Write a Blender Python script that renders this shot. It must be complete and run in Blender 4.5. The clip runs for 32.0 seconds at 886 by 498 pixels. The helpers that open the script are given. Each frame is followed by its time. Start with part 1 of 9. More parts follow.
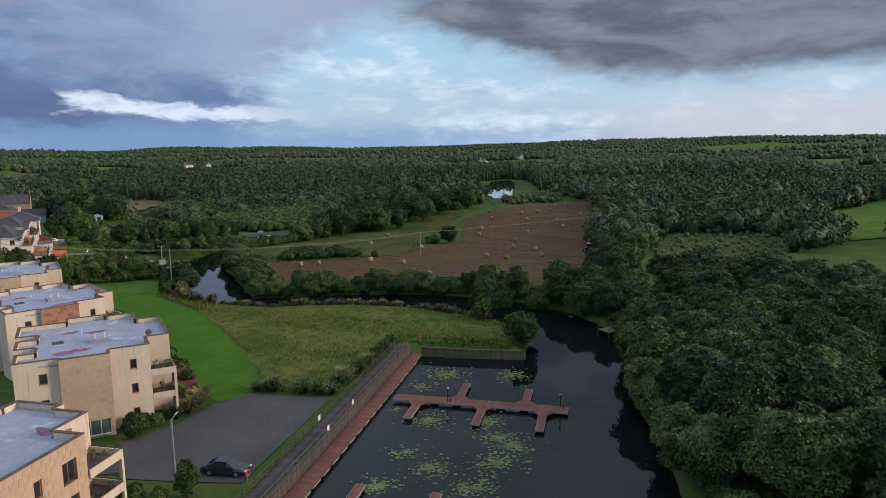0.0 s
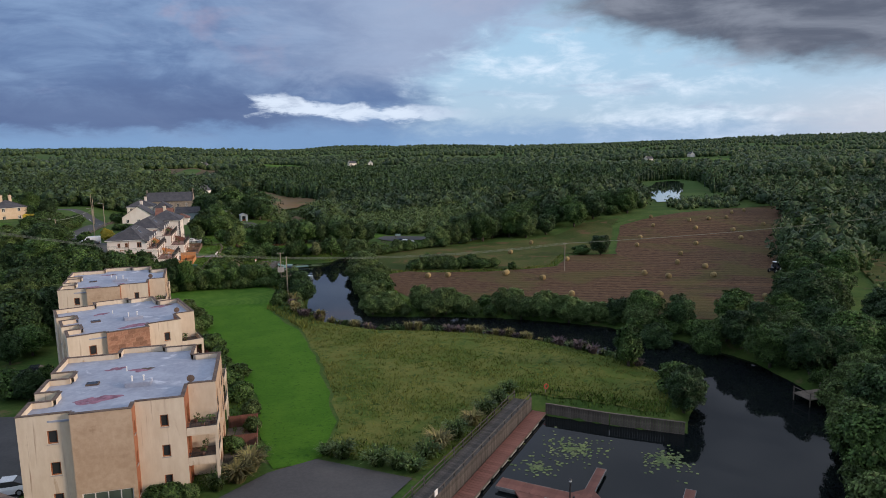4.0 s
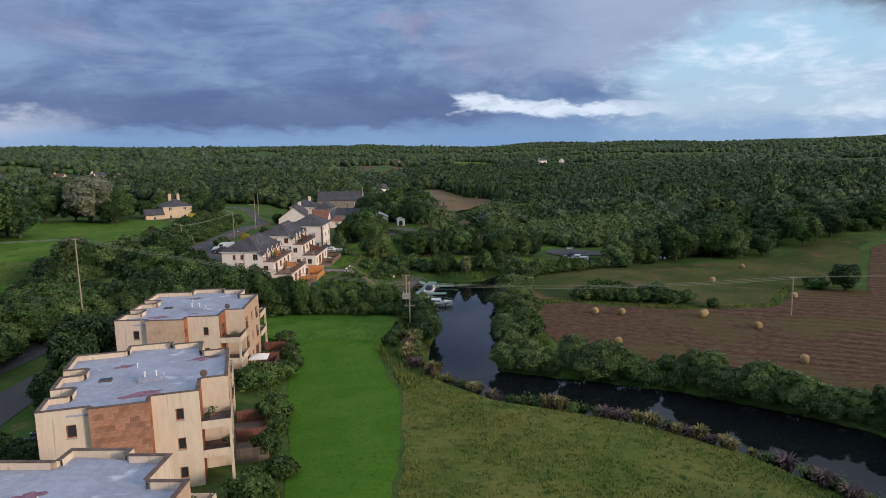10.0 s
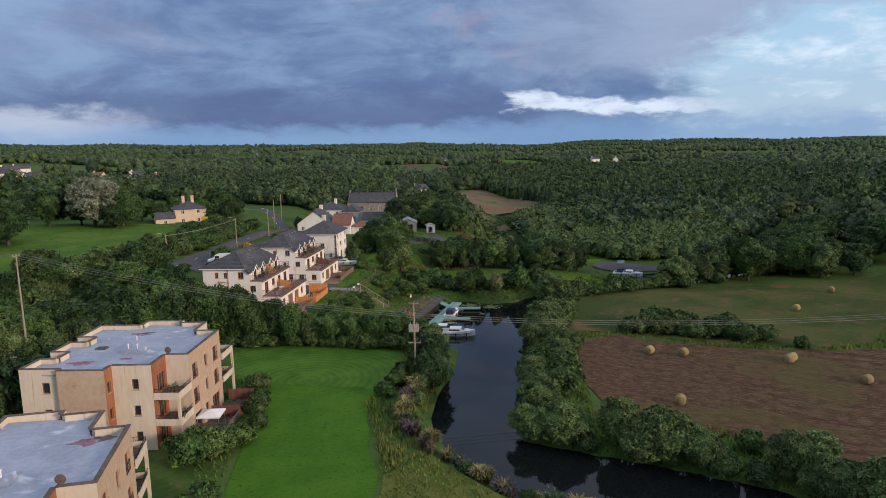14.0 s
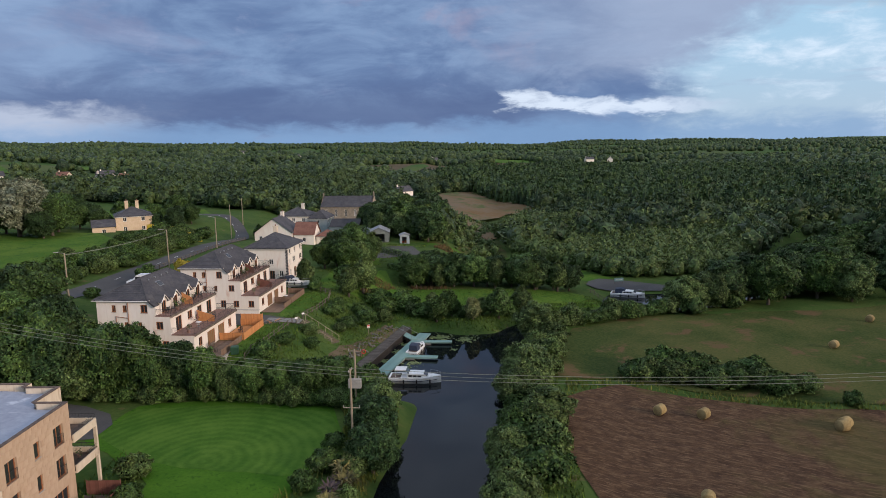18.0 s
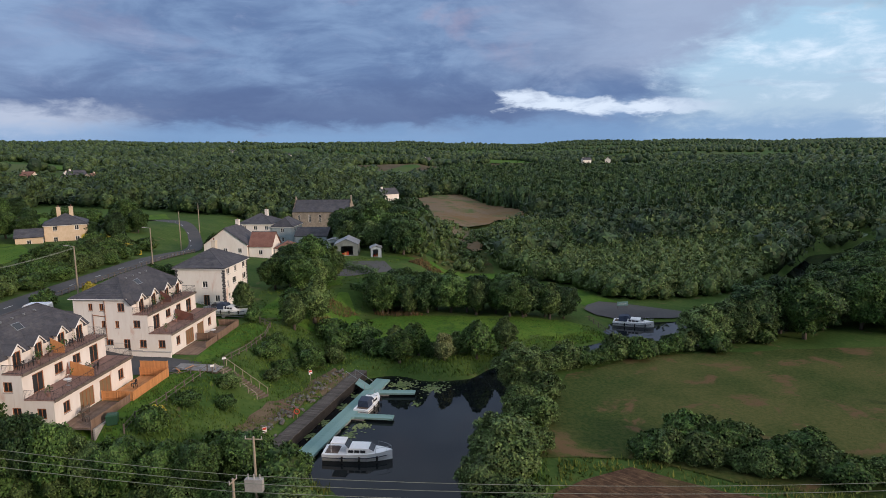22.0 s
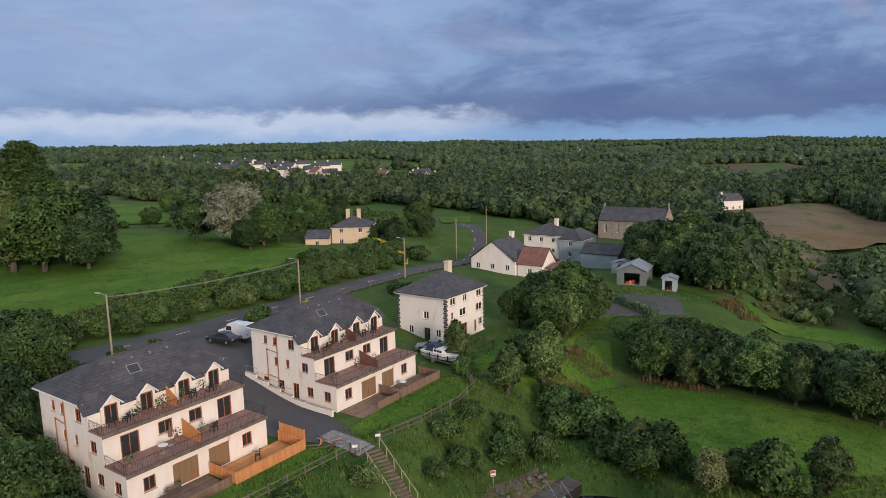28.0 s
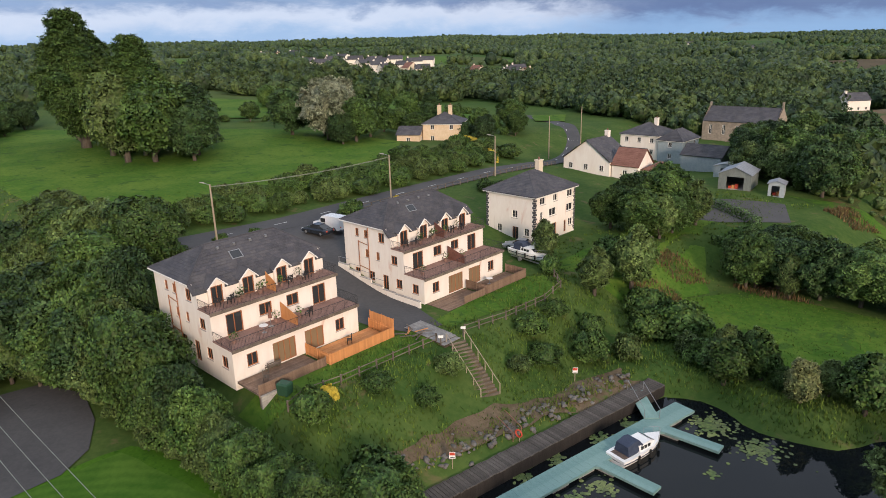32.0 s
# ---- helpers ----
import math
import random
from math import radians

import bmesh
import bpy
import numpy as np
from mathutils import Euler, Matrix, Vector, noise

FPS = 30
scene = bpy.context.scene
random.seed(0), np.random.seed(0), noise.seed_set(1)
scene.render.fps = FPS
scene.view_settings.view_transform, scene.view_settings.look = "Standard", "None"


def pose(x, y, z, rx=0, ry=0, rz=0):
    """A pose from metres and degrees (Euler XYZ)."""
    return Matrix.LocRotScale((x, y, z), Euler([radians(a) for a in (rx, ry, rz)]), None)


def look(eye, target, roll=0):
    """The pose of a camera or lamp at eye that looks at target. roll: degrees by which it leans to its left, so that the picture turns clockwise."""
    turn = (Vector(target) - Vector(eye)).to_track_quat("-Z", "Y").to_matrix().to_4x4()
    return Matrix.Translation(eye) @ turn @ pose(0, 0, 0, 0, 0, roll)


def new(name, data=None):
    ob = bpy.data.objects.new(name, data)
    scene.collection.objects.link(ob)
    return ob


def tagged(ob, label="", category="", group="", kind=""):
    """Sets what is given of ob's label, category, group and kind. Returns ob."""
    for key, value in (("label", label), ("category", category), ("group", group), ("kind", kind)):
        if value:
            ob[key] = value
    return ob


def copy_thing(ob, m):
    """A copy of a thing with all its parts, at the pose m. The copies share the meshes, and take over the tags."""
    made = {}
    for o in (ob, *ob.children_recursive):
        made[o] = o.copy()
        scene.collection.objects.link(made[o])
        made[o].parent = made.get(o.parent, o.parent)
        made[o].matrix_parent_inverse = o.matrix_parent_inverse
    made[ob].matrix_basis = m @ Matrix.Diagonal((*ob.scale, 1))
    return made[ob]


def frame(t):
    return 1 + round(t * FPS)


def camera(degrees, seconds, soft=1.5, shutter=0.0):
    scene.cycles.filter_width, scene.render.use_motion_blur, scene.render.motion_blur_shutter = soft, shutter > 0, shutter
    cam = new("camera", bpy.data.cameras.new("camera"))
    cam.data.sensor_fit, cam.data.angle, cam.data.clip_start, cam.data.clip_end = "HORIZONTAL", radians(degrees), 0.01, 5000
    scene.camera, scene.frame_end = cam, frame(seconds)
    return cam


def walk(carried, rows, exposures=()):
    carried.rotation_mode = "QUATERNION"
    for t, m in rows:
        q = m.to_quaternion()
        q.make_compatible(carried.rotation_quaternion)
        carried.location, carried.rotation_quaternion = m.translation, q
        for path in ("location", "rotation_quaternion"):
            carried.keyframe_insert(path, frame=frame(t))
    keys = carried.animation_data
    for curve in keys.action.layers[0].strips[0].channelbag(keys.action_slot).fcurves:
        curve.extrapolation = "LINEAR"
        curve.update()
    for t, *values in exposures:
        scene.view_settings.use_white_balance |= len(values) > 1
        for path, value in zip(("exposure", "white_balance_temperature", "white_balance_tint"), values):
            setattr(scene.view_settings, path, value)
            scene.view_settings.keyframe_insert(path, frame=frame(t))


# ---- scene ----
cam = camera(67.4, 32.0, soft=0.9)
METRES, EYE, TILT, LEAN, TURN = 171.7, 34.44, -0.788, 0.0, -28.9
ROWS = [
    (0.0, 0.0, 0.0, 0.0, -0.06, -8.02, 0.45),
    (0.5, 0.0033, 0.0188, 0.0002, 3.68, -8.02, 0.53),
    (1.0, 0.0061, 0.0374, 0.0005, 7.63, -8.05, 0.54),
    (1.5, 0.0092, 0.0553, 0.0007, 8.32, -8.04, 0.54),
    (2.0, 0.0119, 0.0728, 0.0011, 8.31, -8.02, 0.52),
    (2.5, 0.014, 0.0901, 0.0013, 8.3, -8.04, 0.51),
    (3.0, 0.0154, 0.107, 0.0017, 10.99, -8.06, 0.58),
    (3.5, 0.0168, 0.1242, 0.0019, 13.62, -8.08, 0.61),
    (4.0, 0.0179, 0.1414, 0.0024, 13.65, -8.1, 0.59),
    (4.5, 0.0173, 0.1588, 0.0026, 20.39, -8.11, 0.7),
    (6.5, 0.015, 0.2302, 0.0033, 24.95, -8.11, 0.72),
    (7.0, 0.0132, 0.2482, 0.0038, 24.88, -8.12, 0.71),
    (7.5, 0.0109, 0.2664, 0.0042, 24.8, -8.14, 0.7),
    (8.0, 0.0083, 0.2845, 0.0045, 24.73, -8.12, 0.69),
    (8.5, 0.0047, 0.3024, 0.0047, 25.64, -8.15, 0.69),
    (9.0, 0.0006, 0.3207, 0.0048, 27.82, -8.17, 0.68),
    (9.5, -0.0036, 0.3385, 0.0048, 28.74, -8.2, 0.68),
    (10.0, -0.0084, 0.3561, 0.0048, 30.35, -8.2, 0.68),
    (10.5, -0.0131, 0.3736, 0.005, 31.37, -8.2, 0.7),
    (11.0, -0.0178, 0.3904, 0.0052, 31.33, -8.23, 0.7),
    (11.5, -0.0232, 0.4078, 0.0053, 31.71, -8.24, 0.69),
    (12.0, -0.0286, 0.4256, 0.0054, 34.95, -8.23, 0.71),
    (12.5, -0.0345, 0.4429, 0.0056, 35.04, -8.24, 0.68),
    (13.0, -0.0406, 0.4601, 0.0057, 34.97, -8.26, 0.66),
    (13.5, -0.0468, 0.477, 0.0059, 34.88, -8.27, 0.65),
    (14.0, -0.0533, 0.494, 0.0061, 34.8, -8.32, 0.63),
    (14.5, -0.0599, 0.5111, 0.0063, 34.71, -8.36, 0.61),
    (16.5, -0.0861, 0.5772, 0.0072, 34.45, -8.4, 0.49),
    (17.0, -0.0936, 0.5937, 0.0074, 34.4, -8.38, 0.48),
    (17.5, -0.1009, 0.61, 0.0078, 34.35, -8.4, 0.47),
    (18.0, -0.1081, 0.6261, 0.0081, 34.31, -8.4, 0.44),
    (18.5, -0.1154, 0.6422, 0.0082, 34.27, -8.4, 0.42),
    (19.0, -0.1223, 0.6583, 0.0084, 34.22, -8.38, 0.39),
    (19.5, -0.1291, 0.6748, 0.0086, 34.17, -8.42, 0.36),
    (20.0, -0.1361, 0.6916, 0.0085, 34.12, -8.4, 0.33),
    (20.5, -0.1431, 0.7084, 0.0087, 34.09, -8.42, 0.3),
    (21.0, -0.1502, 0.7251, 0.0086, 34.07, -8.42, 0.28),
    (21.5, -0.1575, 0.7419, 0.0085, 34.05, -8.42, 0.26),
    (22.0, -0.1642, 0.7584, 0.0086, 34.05, -8.42, 0.24),
    (22.5, -0.1711, 0.7749, 0.0088, 34.04, -8.39, 0.21),
    (23.0, -0.1776, 0.7914, 0.0092, 34.04, -8.38, 0.19),
    (23.5, -0.1842, 0.808, 0.0095, 34.02, -8.38, 0.17),
    (24.0, -0.1905, 0.8247, 0.0099, 34.01, -8.39, 0.15),
    (24.5, -0.1968, 0.8416, 0.0101, 33.99, -8.39, 0.14),
    (26.5, -0.222, 0.9105, 0.0113, 38.94, -8.43, 0.22),
    (27.0, -0.2291, 0.9274, 0.0121, 47.57, -8.46, 0.34),
    (27.5, -0.2344, 0.9396, 0.0133, 55.73, -8.38, 0.46),
    (28.0, -0.2371, 0.9469, 0.013, 63.9, -8.43, 0.63),
    (28.5, -0.2376, 0.9493, 0.0124, 71.91, -8.46, 0.79),
    (29.0, -0.2371, 0.9499, 0.0121, 72.87, -8.53, 0.84),
    (29.5, -0.2373, 0.95, 0.0119, 72.53, -8.93, 0.79),
    (30.0, -0.2377, 0.9498, 0.0118, 72.28, -10.54, 0.78),
    (30.5, -0.238, 0.9495, 0.0116, 72.12, -12.15, 0.77),
    (31.0, -0.2381, 0.9491, 0.0114, 72.0, -13.74, 0.76),
    (31.5, -0.2383, 0.9487, 0.0112, 71.91, -15.36, 0.74),
    (32.0, -0.2383, 0.9484, 0.0108, 71.81, -16.95, 0.72),
]
walk(cam, [(t, pose(0, 0, EYE, TILT, LEAN, TURN) @ pose(METRES * x, METRES * y, METRES * z, 90 + pitch, roll, yaw)) for t, x, y, z, yaw, pitch, roll in ROWS],
     exposures=[(0.0, 0.22, 6260, 10), (20.0, 0.22, 6240, 10), (27.0, 0.30, 6220, 10), (29.2, 0.27, 6240, 10), (30.5, 0.28, 6380, 10), (32.0, 0.60, 6450, 9)])

# ---------------------------------------------------------------- sky and sun
SUN_AZ, SUN_EL = 118.0, 16.0     # degrees clockwise from +y, degrees up


def nodes_of(tree):
    tree.nodes.clear()
    return tree.nodes, tree.links


class G:
    """Small helper to write node trees as expressions."""

    def __init__(s, tree):
        s.n, s.l = tree.nodes, tree.links

    def put(s, sock, v):
        if hasattr(v, "is_linked"):
            s.l.new(v, sock)
        else:
            sock.default_value = v

    def math(s, op, a, b=0.0, c=0.0, clamp=False):
        k = s.n.new("ShaderNodeMath")
        k.operation, k.use_clamp = op, clamp
        s.put(k.inputs[0], a), s.put(k.inputs[1], b), s.put(k.inputs[2], c)
        return k.outputs[0]

    def mix(s, f, a, b, mode="MIX"):
        k = s.n.new("ShaderNodeMix")
        k.data_type, k.blend_type = "RGBA", mode
        s.put(k.inputs[0], f), s.put(k.inputs[6], a), s.put(k.inputs[7], b)
        return k.outputs[2]

    def noise(s, vec, scale, detail=4.0, rough=0.55, dist=0.0):
        k = s.n.new("ShaderNodeTexNoise")
        if vec is not None:
            s.l.new(vec, k.inputs["Vector"])
        k.inputs["Scale"].default_value, k.inputs["Detail"].default_value = scale, detail
        k.inputs["Roughness"].default_value, k.inputs["Distortion"].default_value = rough, dist
        return k.outputs[0]

    def vec(s, x, y, z):
        k = s.n.new("ShaderNodeCombineXYZ")
        s.put(k.inputs[0], x), s.put(k.inputs[1], y), s.put(k.inputs[2], z)
        return k.outputs[0]

    def step(s, v, a, b, x=0.0, y=1.0):
        k = s.n.new("ShaderNodeMapRange")
        k.interpolation_type = "SMOOTHSTEP"
        s.put(k.inputs[0], v), s.put(k.inputs[1], a), s.put(k.inputs[2], b), s.put(k.inputs[3], x), s.put(k.inputs[4], y)
        return k.outputs[0]


def make_world():
    world = bpy.data.worlds.new("evening_sky")
    scene.world = world
    world.use_nodes = True
    n, l = nodes_of(world.node_tree)
    g = G(world.node_tree)
    sky = n.new("ShaderNodeTexSky")
    sky.sky_type, sky.sun_disc = "NISHITA", False
    sky.sun_elevation, sky.sun_rotation = radians(SUN_EL), radians(SUN_AZ)
    co = n.new("ShaderNodeTexCoord").outputs["Generated"]
    sep = n.new("ShaderNodeSeparateXYZ")
    l.new(co, sep.inputs[0])
    x, y, z = sep.outputs
    az = g.math("MULTIPLY", g.math("ARCTAN2", x, y), 57.2958)        # clockwise from +y
    el = g.math("MULTIPLY", g.math("ARCSINE", z), 57.2958)
    flat = g.vec(g.math("MULTIPLY", az, 0.046), g.math("MULTIPLY", el, 0.115), 0.0)
    big = g.noise(flat, 1.0, 6.0, 0.55, 0.4)
    mid = g.noise(flat, 2.6, 6.0, 0.6, 0.5)
    fine = g.noise(flat, 6.5, 7.0, 0.62, 0.3)
    streak = g.noise(g.vec(g.math("MULTIPLY", az, 0.05), g.math("MULTIPLY", el, 0.34), 3.0), 1.6, 6.0, 0.6, 0.6)
    w1 = g.math("ADD", g.math("MULTIPLY", g.math("SUBTRACT", mid, 0.5), 2.6), g.math("MULTIPLY", g.math("SUBTRACT", fine, 0.5), 2.4))
    elw = g.math("ADD", el, w1)
    azw = g.math("ADD", az, g.math("MULTIPLY", w1, 3.0))
    # cloud body: blue-grey with paler, lilac-lit upper sides
    shade = g.math("ADD", g.math("MULTIPLY", mid, 0.7), g.math("MULTIPLY", streak, 0.33))
    cloud = g.mix(g.step(shade, 0.40, 0.66), (0.120, 0.185, 0.335, 1), (0.205, 0.298, 0.466, 1))
    cloud = g.mix(g.math("MULTIPLY", g.step(az, -24.0, -48.0, 0.0, 0.55), g.step(el, 1.0, 5.0)), cloud, (0.33, 0.43, 0.61, 1))
    cloud = g.mix(g.step(fine, 0.55, 0.78, 0.0, 0.28), cloud, (0.33, 0.38, 0.54, 1))
    pink = g.step(g.noise(flat, 1.7, 5.0, 0.6, 0.4), 0.50, 0.66)
    cloud = g.mix(g.math("MULTIPLY", pink, g.math("MULTIPLY", g.step(el, 4.5, 9.0, 0.0, 0.6), g.step(az, -22.0, 8.0, 0.25, 1.0))), cloud, (0.42, 0.33, 0.41, 1))
    pale = g.math("MULTIPLY", g.step(azw, -8.0, 16.0, 0.0, 0.75), g.step(elw, 3.4, 6.5))
    cloud = g.mix(pale, cloud, (0.345, 0.405, 0.535, 1))
    # dark belly of the bank, grey lid to the east
    belly = g.math("MULTIPLY", g.step(elw, 1.2, 2.2), g.step(elw, 6.6, 2.8))
    belly = g.math("MULTIPLY", belly, g.math("MULTIPLY", g.step(azw, 6.0, 0.0), g.step(azw, -52.0, -36.0, 0.35, 1.0)))
    cloud = g.mix(g.math("MULTIPLY", belly, 0.75), cloud, (0.088, 0.125, 0.245, 1))
    edge = g.math("MULTIPLY_ADD", g.math("MAXIMUM", g.math("SUBTRACT", 42.0, az), 0.0), 0.27, 5.6)
    lid = g.math("MULTIPLY", g.step(g.math("SUBTRACT", elw, edge), -1.2, 1.2), g.step(azw, 20.0, 30.0))
    grey = g.mix(g.step(shade, 0.40, 0.66), (0.105, 0.120, 0.160, 1), (0.215, 0.235, 0.285, 1))
    # clear pale sky and lit white cloud in the gaps
    nish = n.new("ShaderNodeVectorMath")
    nish.operation = "SCALE"
    l.new(sky.outputs[0], nish.inputs[0])
    nish.inputs[3].default_value = 0.05
    clear = g.mix(g.step(el, 0.0, 9.0), (0.47, 0.61, 0.77, 1), (0.44, 0.66, 0.85, 1))
    clear = g.mix(0.25, clear, nish.outputs[0])
    clear = g.mix(g.step(g.math("ADD", g.math("MULTIPLY", big, 0.55), g.math("MULTIPLY", fine, 0.45)), 0.46, 0.68, 0.0, 0.75), clear, (0.78, 0.84, 0.92, 1))
    clear = g.mix(g.step(streak, 0.55, 0.72, 0.0, 0.45), clear, (0.34, 0.40, 0.53, 1))
    left = g.math("MULTIPLY_ADD", g.math("MAXIMUM", g.math("SUBTRACT", el, 5.5), 0.0), 1.7, 13.0)
    gap = g.math("MULTIPLY", g.step(g.math("SUBTRACT", azw, left), -3.0, 4.0), g.step(el, 22.0, 14.0))
    els = g.math("ADD", el, g.math("ADD", g.math("MULTIPLY", w1, 0.85), g.math("MULTIPLY", az, 0.045)))
    # a bright gap with a heaped left end that thins out to the east
    top = g.math("MULTIPLY_ADD", g.step(az, 1.0, 7.0), -0.7, 4.6)
    slit = g.math("MULTIPLY", g.step(els, 2.5, 3.0), g.step(g.math("SUBTRACT", top, els), 0.0, 0.5))
    slit = g.math("MULTIPLY", slit, g.math("MULTIPLY", g.step(azw, -0.8, 1.2), g.step(azw, 19.0, 11.0)))
    slit = g.math("MULTIPLY", slit, g.step(fine, 0.28, 0.56, 0.45, 0.95))
    west = g.math("MULTIPLY", g.step(elw, 3.6, 2.4), g.step(azw, -26.0, -36.0, 0.0, 0.8))
    cloud = g.mix(gap, cloud, clear)
    cloud = g.mix(lid, cloud, grey)
    cloud = g.mix(slit, cloud, (0.66, 0.73, 0.83, 1))
    cloud = g.mix(west, cloud, (0.50, 0.55, 0.66, 1))
    rim = g.math("MULTIPLY", g.step(elw, 2.4, 0.6), g.step(az, 20.0, 50.0, 0.75, 0.3))
    col = g.mix(rim, cloud, (0.20, 0.325, 0.52, 1))
    haze = g.math("MULTIPLY", g.step(elw, 5.5, 2.0), g.step(azw, 36.0, 52.0, 0.0, 0.6))
    col = g.mix(haze, col, (0.60, 0.57, 0.60, 1))
    # above the view the sky is set brighter, added to light the scene
    high = g.step(el, 15.0, 38.0)
    col = g.mix(high, col, g.mix(shade, (0.42, 0.48, 0.60, 1), (0.74, 0.78, 0.88, 1)))
    bg = n.new("ShaderNodeBackground")
    l.new(col, bg.inputs[0])
    bg.inputs[1].default_value = 1.0
    out = n.new("ShaderNodeOutputWorld")
    l.new(bg.outputs[0], out.inputs[0])


make_world()
sun = new("sun", bpy.data.lights.new("sun", "SUN"))
sun.data.energy, sun.data.angle, sun.data.color = 2.5, radians(12), (1.0, 0.78, 0.62)
sa, se = radians(SUN_AZ), radians(SUN_EL)
sun.matrix_world = look((0, 0, 120), (-math.sin(sa) * math.cos(se), -math.cos(sa) * math.cos(se), 120 - math.sin(se)))


# ---------------------------------------------------------------- materials
def material(name, c1, c2, scale=1.0, rough=0.8, bump=0.3, fine=6.0, metal=0.0, spots=None, world_space=False,
             spread=0.0, island=0.0, streak=(1, 1, 1), spec=0.3, deep=0.05, fields=False, drips=None):
    """Two-scale surface: broad blotches from c1 to c2, a fine grain, relief, and optional spots (colour, share, scale)."""
    m = bpy.data.materials.new(name)
    m.use_nodes = True
    n, l = nodes_of(m.node_tree)
    g = G(m.node_tree)
    if world_space:
        co = n.new("ShaderNodeNewGeometry").outputs["Position"]
    else:
        co = n.new("ShaderNodeTexCoord").outputs["Object"]
    mp = n.new("ShaderNodeMapping")
    l.new(co, mp.inputs[0])
    mp.inputs["Scale"].default_value = streak
    co = mp.outputs[0]
    a = g.noise(co, scale, 5.0, 0.6)
    b = g.noise(co, scale * fine, 4.0, 0.65)
    f = g.math("ADD", g.math("MULTIPLY", g.step(a, 0.36, 0.64), 0.55), g.math("MULTIPLY", g.step(b, 0.34, 0.66), 0.45))
    col = g.mix(f, (*c1, 1), (*c2, 1))
    if spots:
        sc, share, ss = spots
        k = g.step(g.noise(co, ss, 5.0, 0.65, 0.5), 1.0 - share, 1.0 - share + 0.12)
        col = g.mix(k, col, (*sc, 1))
    if drips:
        # dirty run-off in long narrow vertical streaks
        dc, share, wide = drips
        dm = n.new("ShaderNodeMapping")
        l.new(co, dm.inputs[0])
        dm.inputs["Scale"].default_value = (1, 1, 0.10)
        k = g.math("MULTIPLY", g.step(g.noise(dm.outputs[0], wide, 3.0, 0.7), 1.0 - share, 1.14 - share), g.step(g.noise(co, 0.5, 3.0), 0.35, 0.65, 0.15, 0.85))
        col = g.mix(k, col, (*dc, 1))
    if fields:
        # farmland beyond the river is divided into fields of differing grass
        vor = n.new("ShaderNodeTexVoronoi")
        l.new(co, vor.inputs["Vector"])
        vor.inputs["Scale"].default_value = 0.0085
        cell = n.new("ShaderNodeSeparateColor")
        l.new(vor.outputs["Color"], cell.inputs[0])
        sep = n.new("ShaderNodeVectorMath")
        sep.operation = "LENGTH"
        l.new(co, sep.inputs[0])
        grass = g.mix(cell.outputs[0], (0.036, 0.088, 0.018, 1), (0.095, 0.112, 0.042, 1))
        col = g.mix(g.math("MULTIPLY", g.step(sep.outputs["Value"], 330.0, 420.0), 0.85), col, g.mix(0.3, grass, col))
    if spread:
        r = n.new("ShaderNodeObjectInfo").outputs["Random"]
        col = g.mix(1.0, col, g.vec(*[g.math("MULTIPLY_ADD", r, spread, 1 - spread / 2)] * 3), "MULTIPLY")
    if island:
        r = n.new("ShaderNodeNewGeometry").outputs["Random Per Island"]
        col = g.mix(1.0, col, g.vec(g.math("MULTIPLY_ADD", r, island * 1.1, 1 - island / 2), g.math("MULTIPLY_ADD", r, island, 1 - island / 2), g.math("MULTIPLY_ADD", r, island * 0.6, 1 - island / 3)), "MULTIPLY")
    p = n.new("ShaderNodeBsdfPrincipled")
    l.new(col, p.inputs["Base Color"])
    p.inputs["Metallic"].default_value = metal
    p.inputs["Specular IOR Level"].default_value = spec
    l.new(g.math("MULTIPLY_ADD", b, 0.2, rough - 0.1, True), p.inputs["Roughness"])
    if bump:
        k = n.new("ShaderNodeBump")
        k.inputs["Strength"].default_value, k.inputs["Distance"].default_value = bump, deep
        l.new(b, k.inputs["Height"])
        l.new(k.outputs[0], p.inputs["Normal"])
    out = n.new("ShaderNodeOutputMaterial")
    l.new(p.outputs[0], out.inputs[0])
    return m


